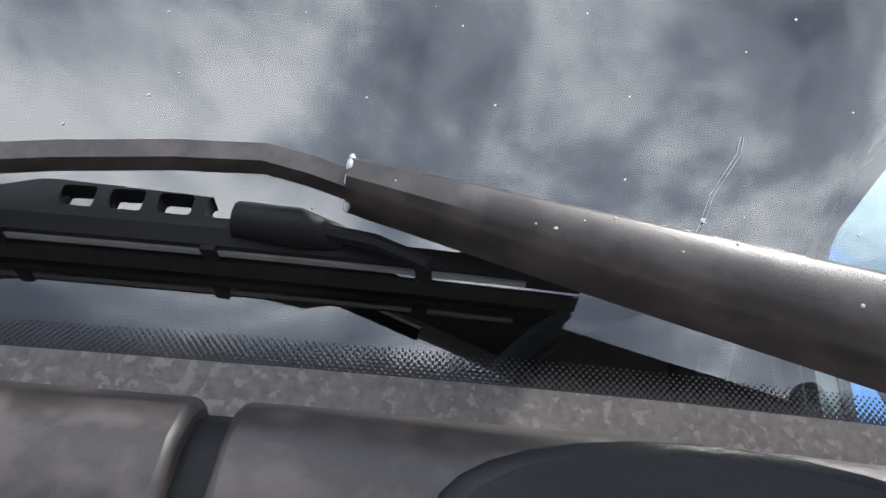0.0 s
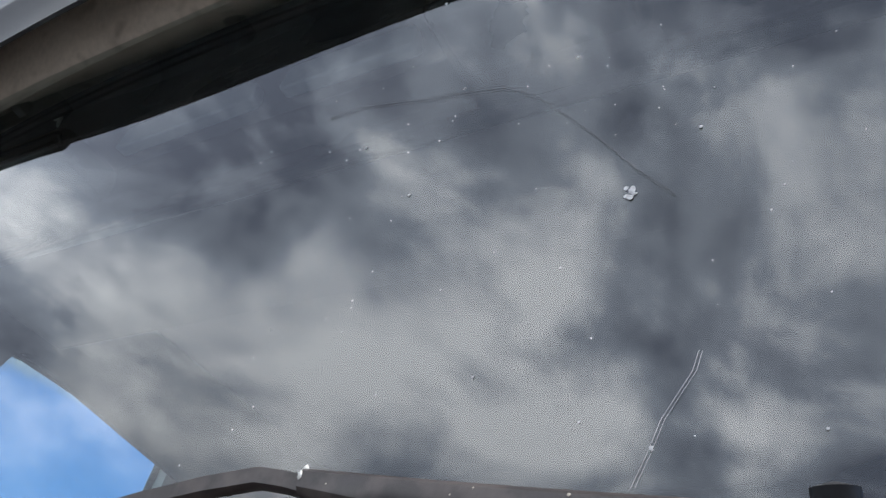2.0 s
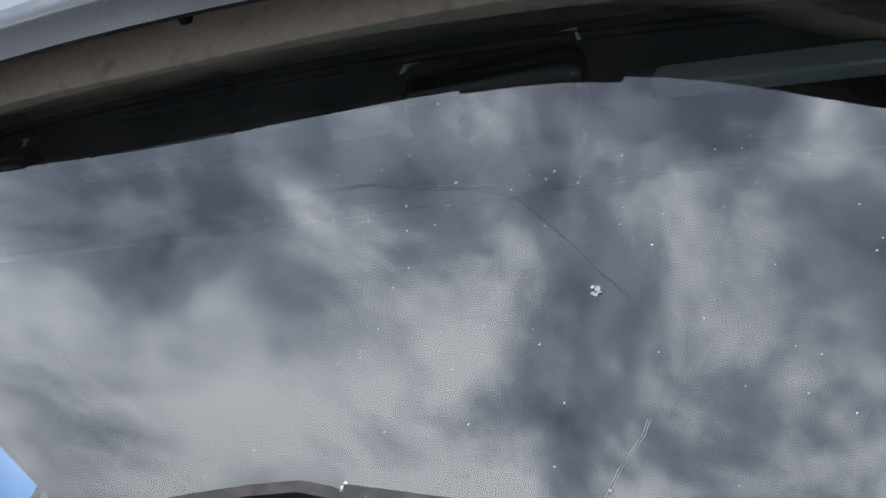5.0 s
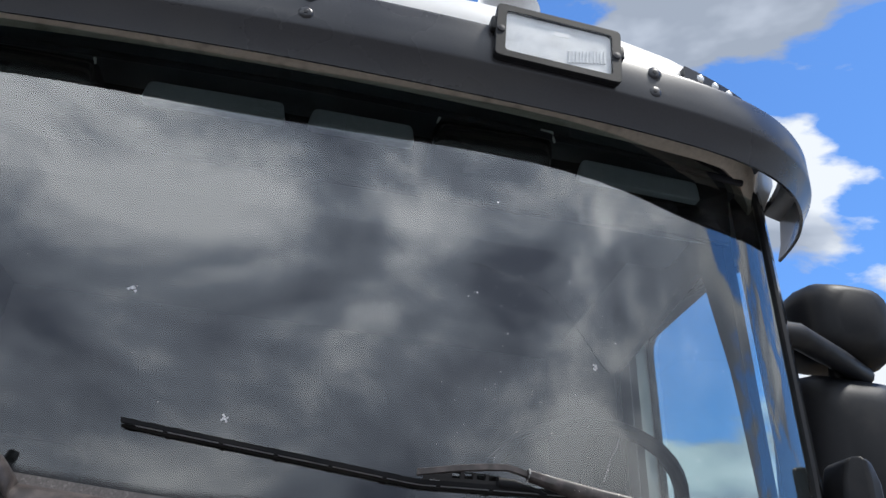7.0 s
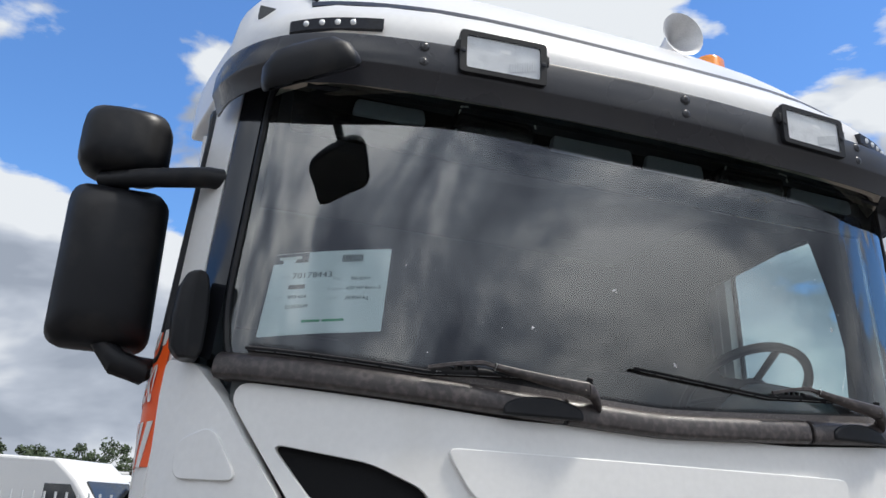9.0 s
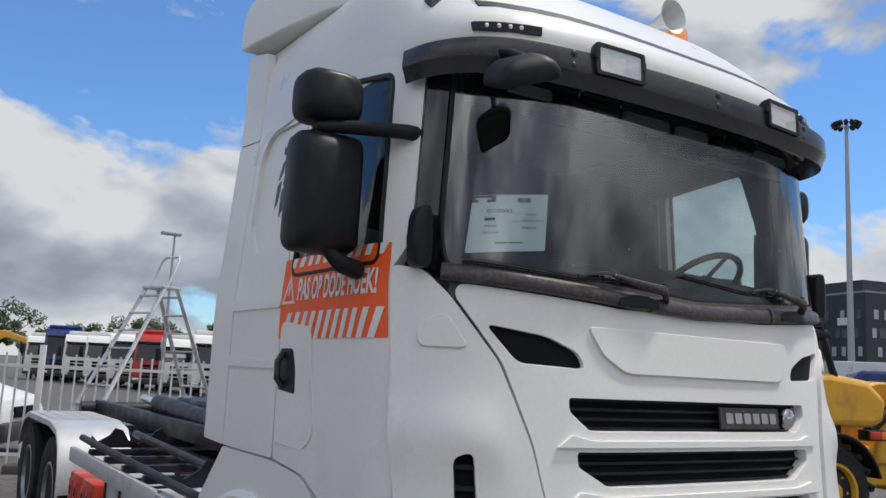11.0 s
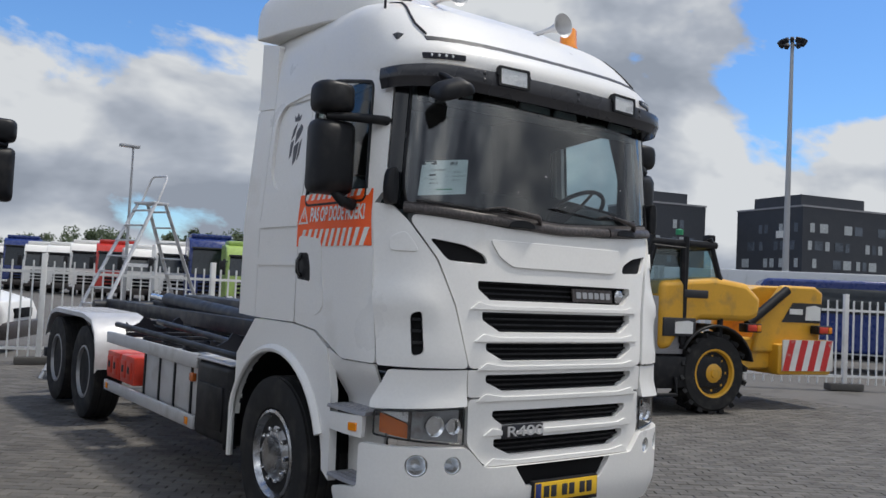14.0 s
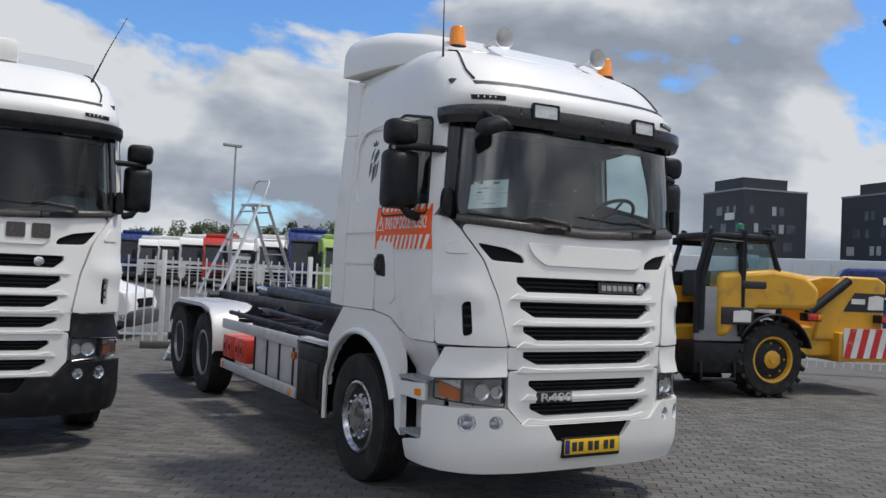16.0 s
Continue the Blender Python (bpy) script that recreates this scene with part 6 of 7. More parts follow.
            part("red_stripe", prism(BM(), q, lambda u, v, h, L0=L0: L0(u, v, 0.02 + h), 0.004), REDFILM, bd)
    for x in (1.0, 2.5):
        lp = part("tail_lamp", box(BM(), (x - 0.16, -0.80, 1.22), (x + 0.16, -0.62, 1.36), 0.02, T @ Matrix.Translation((0.45, 0, 0))), BLACKP, th)
        part("lamp_lens", box(BM(), (x - 0.13, -0.81, 1.24), (x + 0.05, -0.79, 1.34), 0.008, T @ Matrix.Translation((0.45, 0, 0))), REDP, lp)
        part("lamp_lens", box(BM(), (x + 0.06, -0.81, 1.24), (x + 0.14, -0.79, 1.34), 0.008, T @ Matrix.Translation((0.45, 0, 0))), AMBER, lp)
    for cx in (-2.0, 0.42):
        for sy in (-1, 1):
            c, ax = V(cx, sy * 0.92, 0.61), R @ Vector((0, sy, 0))
            r, h = 0.61, 0.2
            w = part("wheel", lathe(BM(), c, ax, [(r * 0.5, -h), (r * 0.88, -h), (r * 0.94, -h * 0.8), (r * 0.94, h * 0.8), (r * 0.88, h), (r * 0.60, h), (r * 0.56, h * 0.7)], 36), RUBBER, th, "large lugged machine tyre")
            a, b = axes_for(ax)
            bm = BM()
            for i in range(18):
                for s in (-1, 1):
                    t = 2 * math.pi * (i + (0.5 if s > 0 else 0)) / 18
                    rad = a * math.cos(t) + b * math.sin(t)
                    tan = ax.cross(rad)
                    M = Matrix((((tan * 0.9 + ax * 0.45 * s).normalized()), (ax * s * 0.9 - tan * 0.45).normalized(), rad)).transposed().to_4x4()
                    M.translation = c + rad * r * 0.965 + ax * s * h * 0.52
                    box(bm, (-0.035, -0.11, -0.03), (0.035, 0.11, 0.03), 0, M)
            tagged(part("tread", bm, RUBBER, w), kind="stuff")
            rim = part("rim", lathe(BM(), c, ax, [(r * 0.56, h * 0.5), (r * 0.60, h * 1.03), (r * 0.55, h * 1.0), (r * 0.51, h * 0.6), (r * 0.33, h * 0.52), (r * 0.28, h * 0.8), (r * 0.2, h * 0.98), (r * 0.12, h * 1.0), (r * 0.11, h * 1.12), (0.001, h * 1.14)], 28), YELLOW, w, "yellow rim")
            for i in range(8):
                t = 2 * math.pi * i / 8
                part("wheel_nut", lathe(BM(), c + (a * math.cos(t) + b * math.sin(t)) * r * 0.42 + ax * h * 0.55, ax, [(0.02, 0), (0.018, 0.03), (0.001, 0.032)], 8), YELLOW, rim)
    # black mudguard of the near rear wheel
    rings = []
    for t in np.linspace(math.radians(15), math.radians(150), 12):
        rings.append([V(0.42 + q * math.cos(t), y, 0.61 + q * math.sin(t)) for q, y in ((0.69, -1.17), (0.73, -1.17), (0.73, -0.66), (0.69, -0.66))])
    part("mudguard", loft(BM(), rings), BLACKP, th, "black plastic mudguard", bevel=0.012)


def step_ladder(p, yaw):
    T = Matrix.Translation(p) @ Matrix.Rotation(yaw, 4, "Z")
    th = thing("step_ladder", p, "tall aluminium double step ladder with a handrail", "ladder")
    top = 2.86
    for s, foot in ((-1, 1.6), (1, 1.4)):
        for w in (-1, 1):
            part("stile", tube(BM(), [T @ Vector((s * 0.10, w * 0.22, top)), T @ Vector((s * foot, w * 0.34, 0.0))], 0.042, 8, flat=0.5), ALU, th)
        for i in range(11):
            t = (i + 0.5) / 11
            x, hw, z = s * (0.10 + (foot - 0.10) * t), 0.22 + 0.12 * t, top * (1 - t)
            part("step", box(BM(), (x - 0.05, -hw, z - 0.012), (x + 0.05, hw, z + 0.012), 0.004, T), ALU, th)
    part("platform", box(BM(), (-0.16, -0.25, top - 0.02), (0.16, 0.25, top + 0.02), 0.006, T), ALU, th)
    part("handrail", tube(BM(), [T @ Vector(q) for q in ((-0.05, -0.2, top), (0.12, -0.2, top + 0.42), (0.15, -0.15, top + 0.48), (0.15, 0.15, top + 0.48), (0.12, 0.2, top + 0.42), (-0.05, 0.2, top))], 0.018, 8), ALU, th)


def office(p, yaw, wx, wy, h, label, rows, seed):
    """Dark office block with rows of separate windows and a roof storey."""
    T = Matrix.Translation(p) @ Matrix.Rotation(yaw, 4, "Z")
    th = thing("office_building", p, label, "building", "office blocks")
    part("wall", box(BM(), (0, 0, 0), (wx, wy, h), 0, T), BRICKG, th, smooth=0)
    part("roof_storey", box(BM(), (wx * 0.05, wy * 0.1, h), (wx * 0.75, wy * 0.8, h + 2.2), 0, T), BRICKG, th, smooth=0)
    part("roof_edge", box(BM(), (-0.1, -0.1, h), (wx + 0.1, wy + 0.1, h + 0.3), 0, T), STEPM, th, smooth=0)
    rnd = random.Random(seed)
    for side in (0, 1):
        Lg = wx if side == 0 else wy
        for r in range(rows):
            z = h - 2.6 - r * (h - 3) / rows
            x = rnd.uniform(0.8, 2.5)
            while x < Lg - 2:
                w = rnd.choice((0.8, 0.9, 1.7))
                lo, hi = ((x, -0.06, z - 1.5), (x + w, 0.05, z)) if side == 0 else ((-0.06, x, z - 1.5), (0.05, x + w, z))
                part("window", box(BM(), lo, hi, 0, T), WINL if rnd.random() < 0.35 else WINB, th, smooth=0)
                x += w + rnd.choice((0.6, 1.2, 2.6, 3.6))
    part("sign", box(BM(), (-0.2, wy * 0.2, h - 5.0), (0.0, wy * 0.2 + 2.6, h - 3.8), 0, T), STRIPEW, th, "plain pale sign board", smooth=0)
    part("sign", box(BM(), (0.6, -0.2, h - 12.4), (3.2, 0.0, h - 10.9), 0, T), STRIPEW, th, "plain pale sign board", smooth=0)


def mast(p, h, lamps, label, kind_name="street_lamp"):
    p = Vector(p)
    th = thing(kind_name, p, label, "lamp post")
    part("pole", cyl(BM(), p, p + Vector((0, 0, h)), h * 0.013, h * 0.006, 12), STEELW, th)
    if lamps > 2:
        part("ring", tube(BM(), [p + Vector((1.3 * math.cos(t), 1.3 * math.sin(t), h)) for t in np.linspace(0, 2 * math.pi, 25)[:-1]], 0.09, 6, closed=True), STEELW, th)
        for i in range(lamps):
            t = 2 * math.pi * i / lamps
            c = p + Vector((1.4 * math.cos(t), 1.4 * math.sin(t), h))
            part("floodlight", box(BM(), (-0.32, -0.22, -0.4), (0.32, 0.22, 0.25), 0.05, Matrix.Translation(c) @ Matrix.Rotation(t, 4, "Z") @ Matrix.Rotation(0.5, 4, "Y")), DARKSTEEL, th)
    else:
        part("lamp_head", box(BM(), (-0.75, -0.16, -0.10), (0.35, 0.16, 0.08), 0.04, Matrix.Translation(p + Vector((0, 0, h)))), STEELW, th)


def tree(p, h, seed):
    rnd = random.Random(seed)
    p = Vector(p)
    th = thing("tree", p, "leafy green tree far beyond the yard", "tree", "far trees")
    part("trunk", tube(BM(), [p, p + Vector((0.1, 0, h * 0.3)), p + Vector((-0.1, 0.1, h * 0.7))], [h * 0.03, h * 0.022, h * 0.008], 8), BARK, th)
    bm = BM()
    cl = [(Vector((rnd.gauss(0, 0.22), rnd.gauss(0, 0.22), rnd.uniform(0.35, 0.95))) * h, rnd.uniform(0.08, 0.17) * h) for _ in range(16)]
    for c, r in cl:
        part_l = p + c
        tube(bm, [p + Vector((0, 0, h * 0.3)), p + c * 0.7 + Vector((0, 0, 0.1 * h)), part_l], [h * 0.01, h * 0.006, h * 0.003], 4)
        for _ in range(110):
            d = Vector((rnd.gauss(0, 1), rnd.gauss(0, 1), rnd.gauss(0, 0.8))).normalized() * r * rnd.uniform(0.4, 1.1)
            q = part_l + d
            a = Vector((rnd.gauss(0, 1), rnd.gauss(0, 1), rnd.gauss(0, 1))).normalized() * h * 0.028
            b = a.orthogonal().normalized() * h * 0.02
            bm.faces.new([bm.verts.new(q + s) for s in (a, b, -a, -b)])
    part("crown", bm, LEAF, th, smooth=0)


def box_trailer(p, yaw, L, h, paint, label):
    T = Matrix.Translation(p) @ Matrix.Rotation(yaw, 4, "Z")
    th = thing("container", p, label, "container", "white containers")
    part("container_body", box(BM(), (0, 0, 0.15), (L, 2.4, h), 0.03, T), paint, th)
    bm = BM()
    for i in range(int(L / 0.6)):
        box(bm, (0.3 + i * 0.6, -0.03, 0.3), (0.36 + i * 0.6, 0, h - 0.15), 0, T)
    tagged(part("ribs", bm, paint, th, smooth=0), kind="stuff")
    for x in (0.0, L):
        part("corner_post", box(BM(), (x - 0.08, -0.05, 0.1), (x + 0.08, 0.05, h + 0.04), 0, T), STEELW, th)
    part("skid", box(BM(), (0.2, 0.3, 0), (L - 0.2, 2.1, 0.15), 0, T), DARKSTEEL, th)


def excavator(p, yaw):
    T = Matrix.Translation(p) @ Matrix.Rotation(yaw, 4, "Z")
    th = thing("excavator", p, "yellow excavator standing far off in the yard", "machine")
    part("track", box(BM(), (-2.2, -1.5, 0), (2.2, -0.9, 0.95), 0.3, T), DARKSTEEL, th)
    part("track", box(BM(), (-2.2, 0.9, 0), (2.2, 1.5, 0.95), 0.3, T), DARKSTEEL, th)
    part("house", box(BM(), (-2.6, -1.4, 1.1), (1.2, 1.4, 2.7), 0.15, T), YELLOW, th)
    part("cab", box(BM(), (0.2, -1.4, 1.2), (1.9, -0.3, 3.2), 0.12, T), YELLOW, th)
    part("cab_window", box(BM(), (0.5, -1.43, 2.0), (1.7, -1.38, 3.0), 0.05, T), DARKGLASS, th)
    part("boom", prism(BM(), [(1.0, 1.6), (1.6, 1.5), (4.2, 3.0), (6.4, 2.4), (6.5, 2.8), (4.1, 3.6), (3.7, 3.5)], lambda a, b, h: T @ Vector((a, -0.25 + h, b)), 0.5), YELLOW, th, bevel=0.05)
    part("stick", prism(BM(), [(6.2, 2.9), (6.7, 2.7), (7.0, 1.2), (6.7, 1.2)], lambda a, b, h: T @ Vector((a, -0.2 + h, b)), 0.4), YELLOW, th, bevel=0.05)
    part("bucket", box(BM(), (6.0, -0.6, 0.6), (7.2, 0.6, 1.5), 0.2, T), DARKSTEEL, th)

# ---- the white truck ----
truck = thing("truck", (0, 1.5, 0), "white hook-lift truck with orange warning film on the yard", "truck", "parked trucks")
front_panels(surf, truck, WHITE, WHITE)
glasshouse(surf, truck, WHITE)
cowl(surf, truck)
doors(surf, truck, WHITE)
fenders(surf, truck, WHITE)
roof(truck, (0, 0, 0), WHITE)
spoiler(truck, (0, 0, 0), WHITE)
visor(truck, (0, 0, 0), surf, VISORM)
mirror_set(surf, truck, -1)
mirror_set(surf, truck, 1)
interior(surf, truck, (0, 0, 0))
for sx in (-1, 1):
    wheel("w", (sx * 1.04, 1.496, 0.525), 0.525, 0.33, True, sx, truck)
wiper(surf, truck, 0.476, 0.668, -0.08, 0.0)
wiper(surf, truck, -0.455, -0.231, -1.0, -0.03)
for x in (-0.475, 0.487):
    visor_lamp(truck, x)
visor_bolts(truck, (-0.678, 0.053, 0.676))
led_strip(truck, -0.99, -0.77)
led_strip(truck, 0.99, 0.77)
beacon(truck, (-0.73, 0.90, 3.56))
beacon(truck, (0.83, 0.90, 3.55))
horn(truck, (-0.42, 0.68, 3.66))
horn(truck, (0.52, 0.64, 3.64))
front_mirror(surf, truck)
warning_film(surf, truck)
crest(surf, truck)
number_plate(truck, surf)
chassis(truck)
part("antenna", tube(BM(), [(-0.99, 0.66, 3.30), (-1.0, 0.66, 3.62), (-1.0, 0.68, 4.05)], [0.012, 0.005, 0.003], 6), BLACKP, truck)
for x in (-0.62, 0.62):
    part("roof_nozzle", lathe(BM(), (x, 0.16, 3.10), (0, -1, 0.3), [(0.014, 0), (0.012, 0.012), (0.001, 0.014)], 10), BLACKP, truck)
part("badge_plate", sheet(rounded([(ux(0.10), 1.655), (ux(0.47), 1.655), (ux(0.47), 1.735), (ux(0.10), 1.735)], 0.006), lambda u, z, f: surf(u, z, f - 0.012), 0.01), GREYP, truck, "plain dark badge plate", bevel=0.003)
for i in range(6):
    x = 0.13 + i * 0.055
    part("badge_bar", sheet(rounded([(ux(x), 1.675), (ux(x + 0.04), 1.675), (ux(x + 0.04), 1.715), (ux(x), 1.715)], 0.008), lambda u, z, f: surf(u, z, f - 0.008), 0.005), STEELW, truck)
part("emblem_disc", lathe(BM(), surf(ux(0.53), 1.695, -0.012), (0.05, -1, 0), [(0.042, 0), (0.042, 0.01), (0.035, 0.014), (0.001, 0.015)], 24), CHROME, truck, "round chrome emblem")
part("badge_backing", box(BM(), (-0.49, surf(ux(-0.33), 0.885, 0.006).y - 0.004, 0.845), (-0.175, surf(ux(-0.33), 0.885, 0.006).y + 0.02, 0.925), 0.006), DARKSTEEL, truck)
words("R400", 0.085, (0, 0, 0), pose(-0.47, surf(ux(-0.33), 0.885, 0.006).y - 0.006, 0.885, 90, 0, 0), ALU, "badge_letters", truck, depth=0.006, width=0.28)
tagged(part("card", sheet(rounded([(ux(-0.72) - 0.295, 2.225), (ux(-0.72), 2.255), (ux(-0.715), 2.46), (ux(-0.715) - 0.285, 2.43)], 0.006), lambda u, z, f: surf(u, z, f - 0.010), 0.0008, grid=0.05), PAPER), "white sale card with dark print behind the windscreen", "card")


def card_line(text, size, a, b, material, name, width):
    """Print on the card: a runs along it, b up from its lower edge."""
    u0 = ux(-0.72) - 0.29
    cu = bpy.data.curves.new(name, "FONT")
    cu.body, cu.size = text, size
    tmp = new(name + "_tmp", cu)
    bpy.context.view_layer.update()
    me = bpy.data.meshes.new_from_object(tmp.evaluated_get(bpy.context.evaluated_depsgraph_get()))
    bpy.data.objects.remove(tmp)
    bm = BM()
    bm.from_mesh(me)
    xs = [v.co.x for v in bm.verts]
    k = width / (max(xs) - min(xs))
    for v in bm.verts:
        q = a + (v.co.x - min(xs)) * k
        v.co = surf(u0 + q, 2.232 + b + v.co.y + 0.1 * q, -0.0092)
    return part(name, bm, material, bpy.data.objects["card"], smooth=0)


for text, size, a, b, width, m in (("70178443", 0.020, 0.062, 0.132, 0.095, INK), ("04-2011", 0.012, 0.205, 0.122, 0.045, INK), ("400 HP Euro 5", 0.012, 0.195, 0.098, 0.083, INK), ("28.000 kg", 0.012, 0.195, 0.074, 0.056, INK),
                                   ("890.404", 0.012, 0.058, 0.082, 0.045, INK), ("05253249", 0.012, 0.055, 0.058, 0.055, INK), ("Year", 0.010, 0.160, 0.124, 0.022, GREYINK), ("Engine", 0.010, 0.153, 0.099, 0.034, GREYINK), ("GVW", 0.010, 0.153, 0.075, 0.024, GREYINK), ("KM", 0.010, 0.028, 0.083, 0.016, GREYINK), ("Code", 0.010, 0.034, 0.134, 0.022, GREYINK)):
    card_line(text, size, a, b, m, "print", width)
card_ob = bpy.data.objects["card"]
u0 = ux(-0.72) - 0.29


def card_patch(a0, a1, b0, b1, m, name):
    P = lambda a, b: (u0 + a, 2.232 + b + 0.1 * a)
    part(name, sheet([P(a0, b0), P(a1, b0), P(a1, b1), P(a0, b1)], lambda u, z, f: surf(u, z, f - 0.0090), 0.0004), m, card_ob)


card_patch(0.008, 0.095, 0.172, 0.196, DARKSTEEL, "logo_field")
card_patch(0.022, 0.078, 0.181, 0.188, STRIPEW, "logo_shape")
card_patch(0.056, 0.096, 0.106, 0.116, INK, "brand_bar")
card_patch(0.10, 0.20, 0.022, 0.028, GREENINK, "link_bar")
for i in range(14):
    card_patch(0.178 + i * 0.0036, 0.180 + i * 0.0036, 0.168, 0.186, INK, "code_line")

# ---- marks on the windscreen: printed dots, chips, cracks, spots ----
bm = BM()
rows = 9
for j in range(rows):
    for i in range(830):
        x = -1.0 + i * 2.0 / 830 + (j % 2) * 0.0012
        zb = 2.136 + 0.068 * abs(x) ** 1.25
        r = 0.00105 - 0.00008 * j
        c = surf(ux(x), zb + j * 0.00135, 0.0006)
        bm.faces.new([bm.verts.new(c + Vector((r * math.cos(t), 0, r * math.sin(t)))) for t in (k * math.pi / 3 for k in range(6))])
tagged(part("printed_dots", bm, INK, truck, "black printed dot border of the glass", smooth=0), kind="stuff")
band = [(ux(x), 2.136 + 0.068 * abs(x) ** 1.25) for x in np.linspace(-1.0, 1.0, 31)]
lowb = [(ux(x), 2.09 + 0.06 * abs(x) ** 1.25) for x in np.linspace(1.0, -1.0, 31)]
DUSTY = mat("dusty_printed_border", (0.15, 0.135, 0.13), 0.7, var=0.15, scale=60, fine=300, dirt=(0.23, 0.21, 0.2), dirt_at=(0.56, 0.62), dirt_scale=230)
part("printed_border", sheet(band + lowb, lambda u, z, f: surf(u, z, f + 0.0015), 0.001, grid=0.1, step=0.05), DUSTY, truck, "dusty printed lower border with dried drops")
CRACK = mat("crack_in_glass", (0.11, 0.115, 0.125), 0.3, var=0.1, bump=0)
PALE = mat("pale_glass_chip", (0.62, 0.63, 0.65), 0.4, var=0.3, scale=400, bump=0)


def crack(pts, r, m):
    q = []
    for (x1, z1), (x2, z2) in zip(pts, pts[1:]):
        for k in range(8):
            t = k / 8
            q.append(surf(ux(x1 + (x2 - x1) * t), z1 + (z2 - z1) * t, 0.0005))
    part("crack", tube(BM(), q, r, 5), m, truck)


C1 = [(x + 0.008, z + 0.006) for x, z in ((0.345, 2.548), (0.38, 2.55), (0.44, 2.538), (0.502, 2.529), (0.53, 2.51), (0.575, 2.455), (0.600, 2.42), (0.622, 2.395))]
crack(C1, 0.0001, CRACK)
crack([(x - 0.001, z + 0.003) for x, z in C1], 0.0001, CRACK)
C2 = [(0.635, 2.303), (0.632, 2.292), (0.618, 2.267), (0.612, 2.25), (0.605, 2.233)]
crack(C2, 0.00011, PALE)
crack([(x + 0.0016, z) for x, z in C2], 0.00009, PALE)
rnd = random.Random(3)


def chip(x, z, r):
    bm = BM()
    for _ in range(9):
        a, d = rnd.uniform(0, 6.28), rnd.uniform(0, r)
        p = surf(ux(x + d * math.cos(a)), z + d * math.sin(a), 0.0006)
        bmesh.ops.create_icosphere(bm, subdivisions=1, radius=r * rnd.uniform(0.2, 0.45), matrix=Matrix.Translation(p) @ Matrix.Diagonal((1, 0.12, rnd.uniform(0.5, 1), 1)))
    part("stone_chip", bm, PALE, truck, "pale stone chip in the glass")


for x, z, r in ((0.603, 2.413, 0.0055), (-0.12, 2.426, 0.007), (0.05, 2.25, 0.006), (-0.35, 2.30, 0.005), (0.614, 2.253, 0.0022)):
    chip(x, z, r)
bm = BM()
for i in range(150):
    x, z = (rnd.uniform(0.35, 0.85), rnd.uniform(2.22, 2.6)) if i < 95 else (rnd.uniform(-0.8, 0.9), rnd.uniform(2.2, 2.75))
    r = rnd.uniform(0.0003, 0.0008) if rnd.random() < 0.93 else 0.0014
    p = surf(ux(x), z, 0.0004)
    bmesh.ops.create_icosphere(bm, subdivisions=1, radius=r, matrix=Matrix.Translation(p) @ Matrix.Diagonal((1, 0.2, 1, 1)))
tagged(part("dirt_specks", bm, PALE, truck, "pale dirt specks on the glass"), kind="stuff")

# ---- the neighbouring truck ----
O2 = Vector((-3.97, 3.17, 0.0))
S2 = shifted(O2)
truck2 = thing("truck", (-3.97, 4.67, 0), "white truck with dark grey bumper and roof air conditioner", "truck", "parked trucks")
front_panels(S2, truck2, WHITE, BLACKP)
glasshouse(S2, truck2, WHITE, GLASS2)
cowl(S2, truck2)
doors(S2, truck2, WHITE)
fenders(S2, truck2, WHITE)
roof(truck2, O2, WHITE)
visor(truck2, O2, S2, BLACKP)
mirror_set(S2, truck2, 1)
mirror_set(S2, truck2, -1)
interior(S2, truck2, O2)
wiper(S2, truck2, -0.455, -0.231, -1.0, -0.03)
wiper(S2, truck2, 0.476, 0.70, -0.08, 0.0)
led_strip(truck2, 0.99, 0.77, O2)
for sx in (-1, 1):
    wheel("w", O2 + Vector((sx * 1.04, 1.496, 0.525)), 0.525, 0.33, True, sx, truck2)
for i in range(6):
    x = -0.62 + i * 0.2
    part("badge_bar", sheet(rounded([(ux(x), 1.90), (ux(x + 0.15), 1.90), (ux(x + 0.15), 2.03), (ux(x), 2.03)], 0.02), lambda u, z, f: S2(u, z, f + 0.02), 0.012), GREYP, truck2, "plain grey badge letter shape")
part("emblem_disc", lathe(BM(), S2(ux(0.45), 1.695, -0.012), (0.05, -1, 0), [(0.042, 0), (0.042, 0.01), (0.035, 0.014), (0.001, 0.015)], 24), CHROME, truck2)
part("air_conditioner", box(BM(), (-0.55, 0.75, 3.55), (0.25, 1.5, 3.78), 0.06, Matrix.Translation(O2)), WHITE, truck2)
part("roof_deflector", loft(BM(), [[O2 + Vector((x, y + 0.10 * (1 - (x / 1.0) ** 2) * -1, z)) for y, z in ((1.35, 3.52), (1.55, 3.80), (1.57, 3.80), (1.39, 3.52))] for x in np.linspace(-1.0, 1.0, 17)]), LENS, truck2, "clear roof deflector")
part("antenna", tube(BM(), [O2 + Vector((0.85, 0.55, 3.4)), O2 + Vector((0.99, 0.55, 3.75)), O2 + Vector((1.15, 0.55, 4.1))], [0.012, 0.005, 0.003], 6), BLACKP, truck2)
part("frame_rail", box(BM(), (-0.45, 1.0, 0.7), (0.45, 7.0, 1.0), 0.02, Matrix.Translation(O2)), DARKSTEEL, truck2)
for sx in (-1, 1):
    wheel("w", O2 + Vector((sx * 1.0, 5.6, 0.525)), 0.525, 0.33, False, sx, truck2)

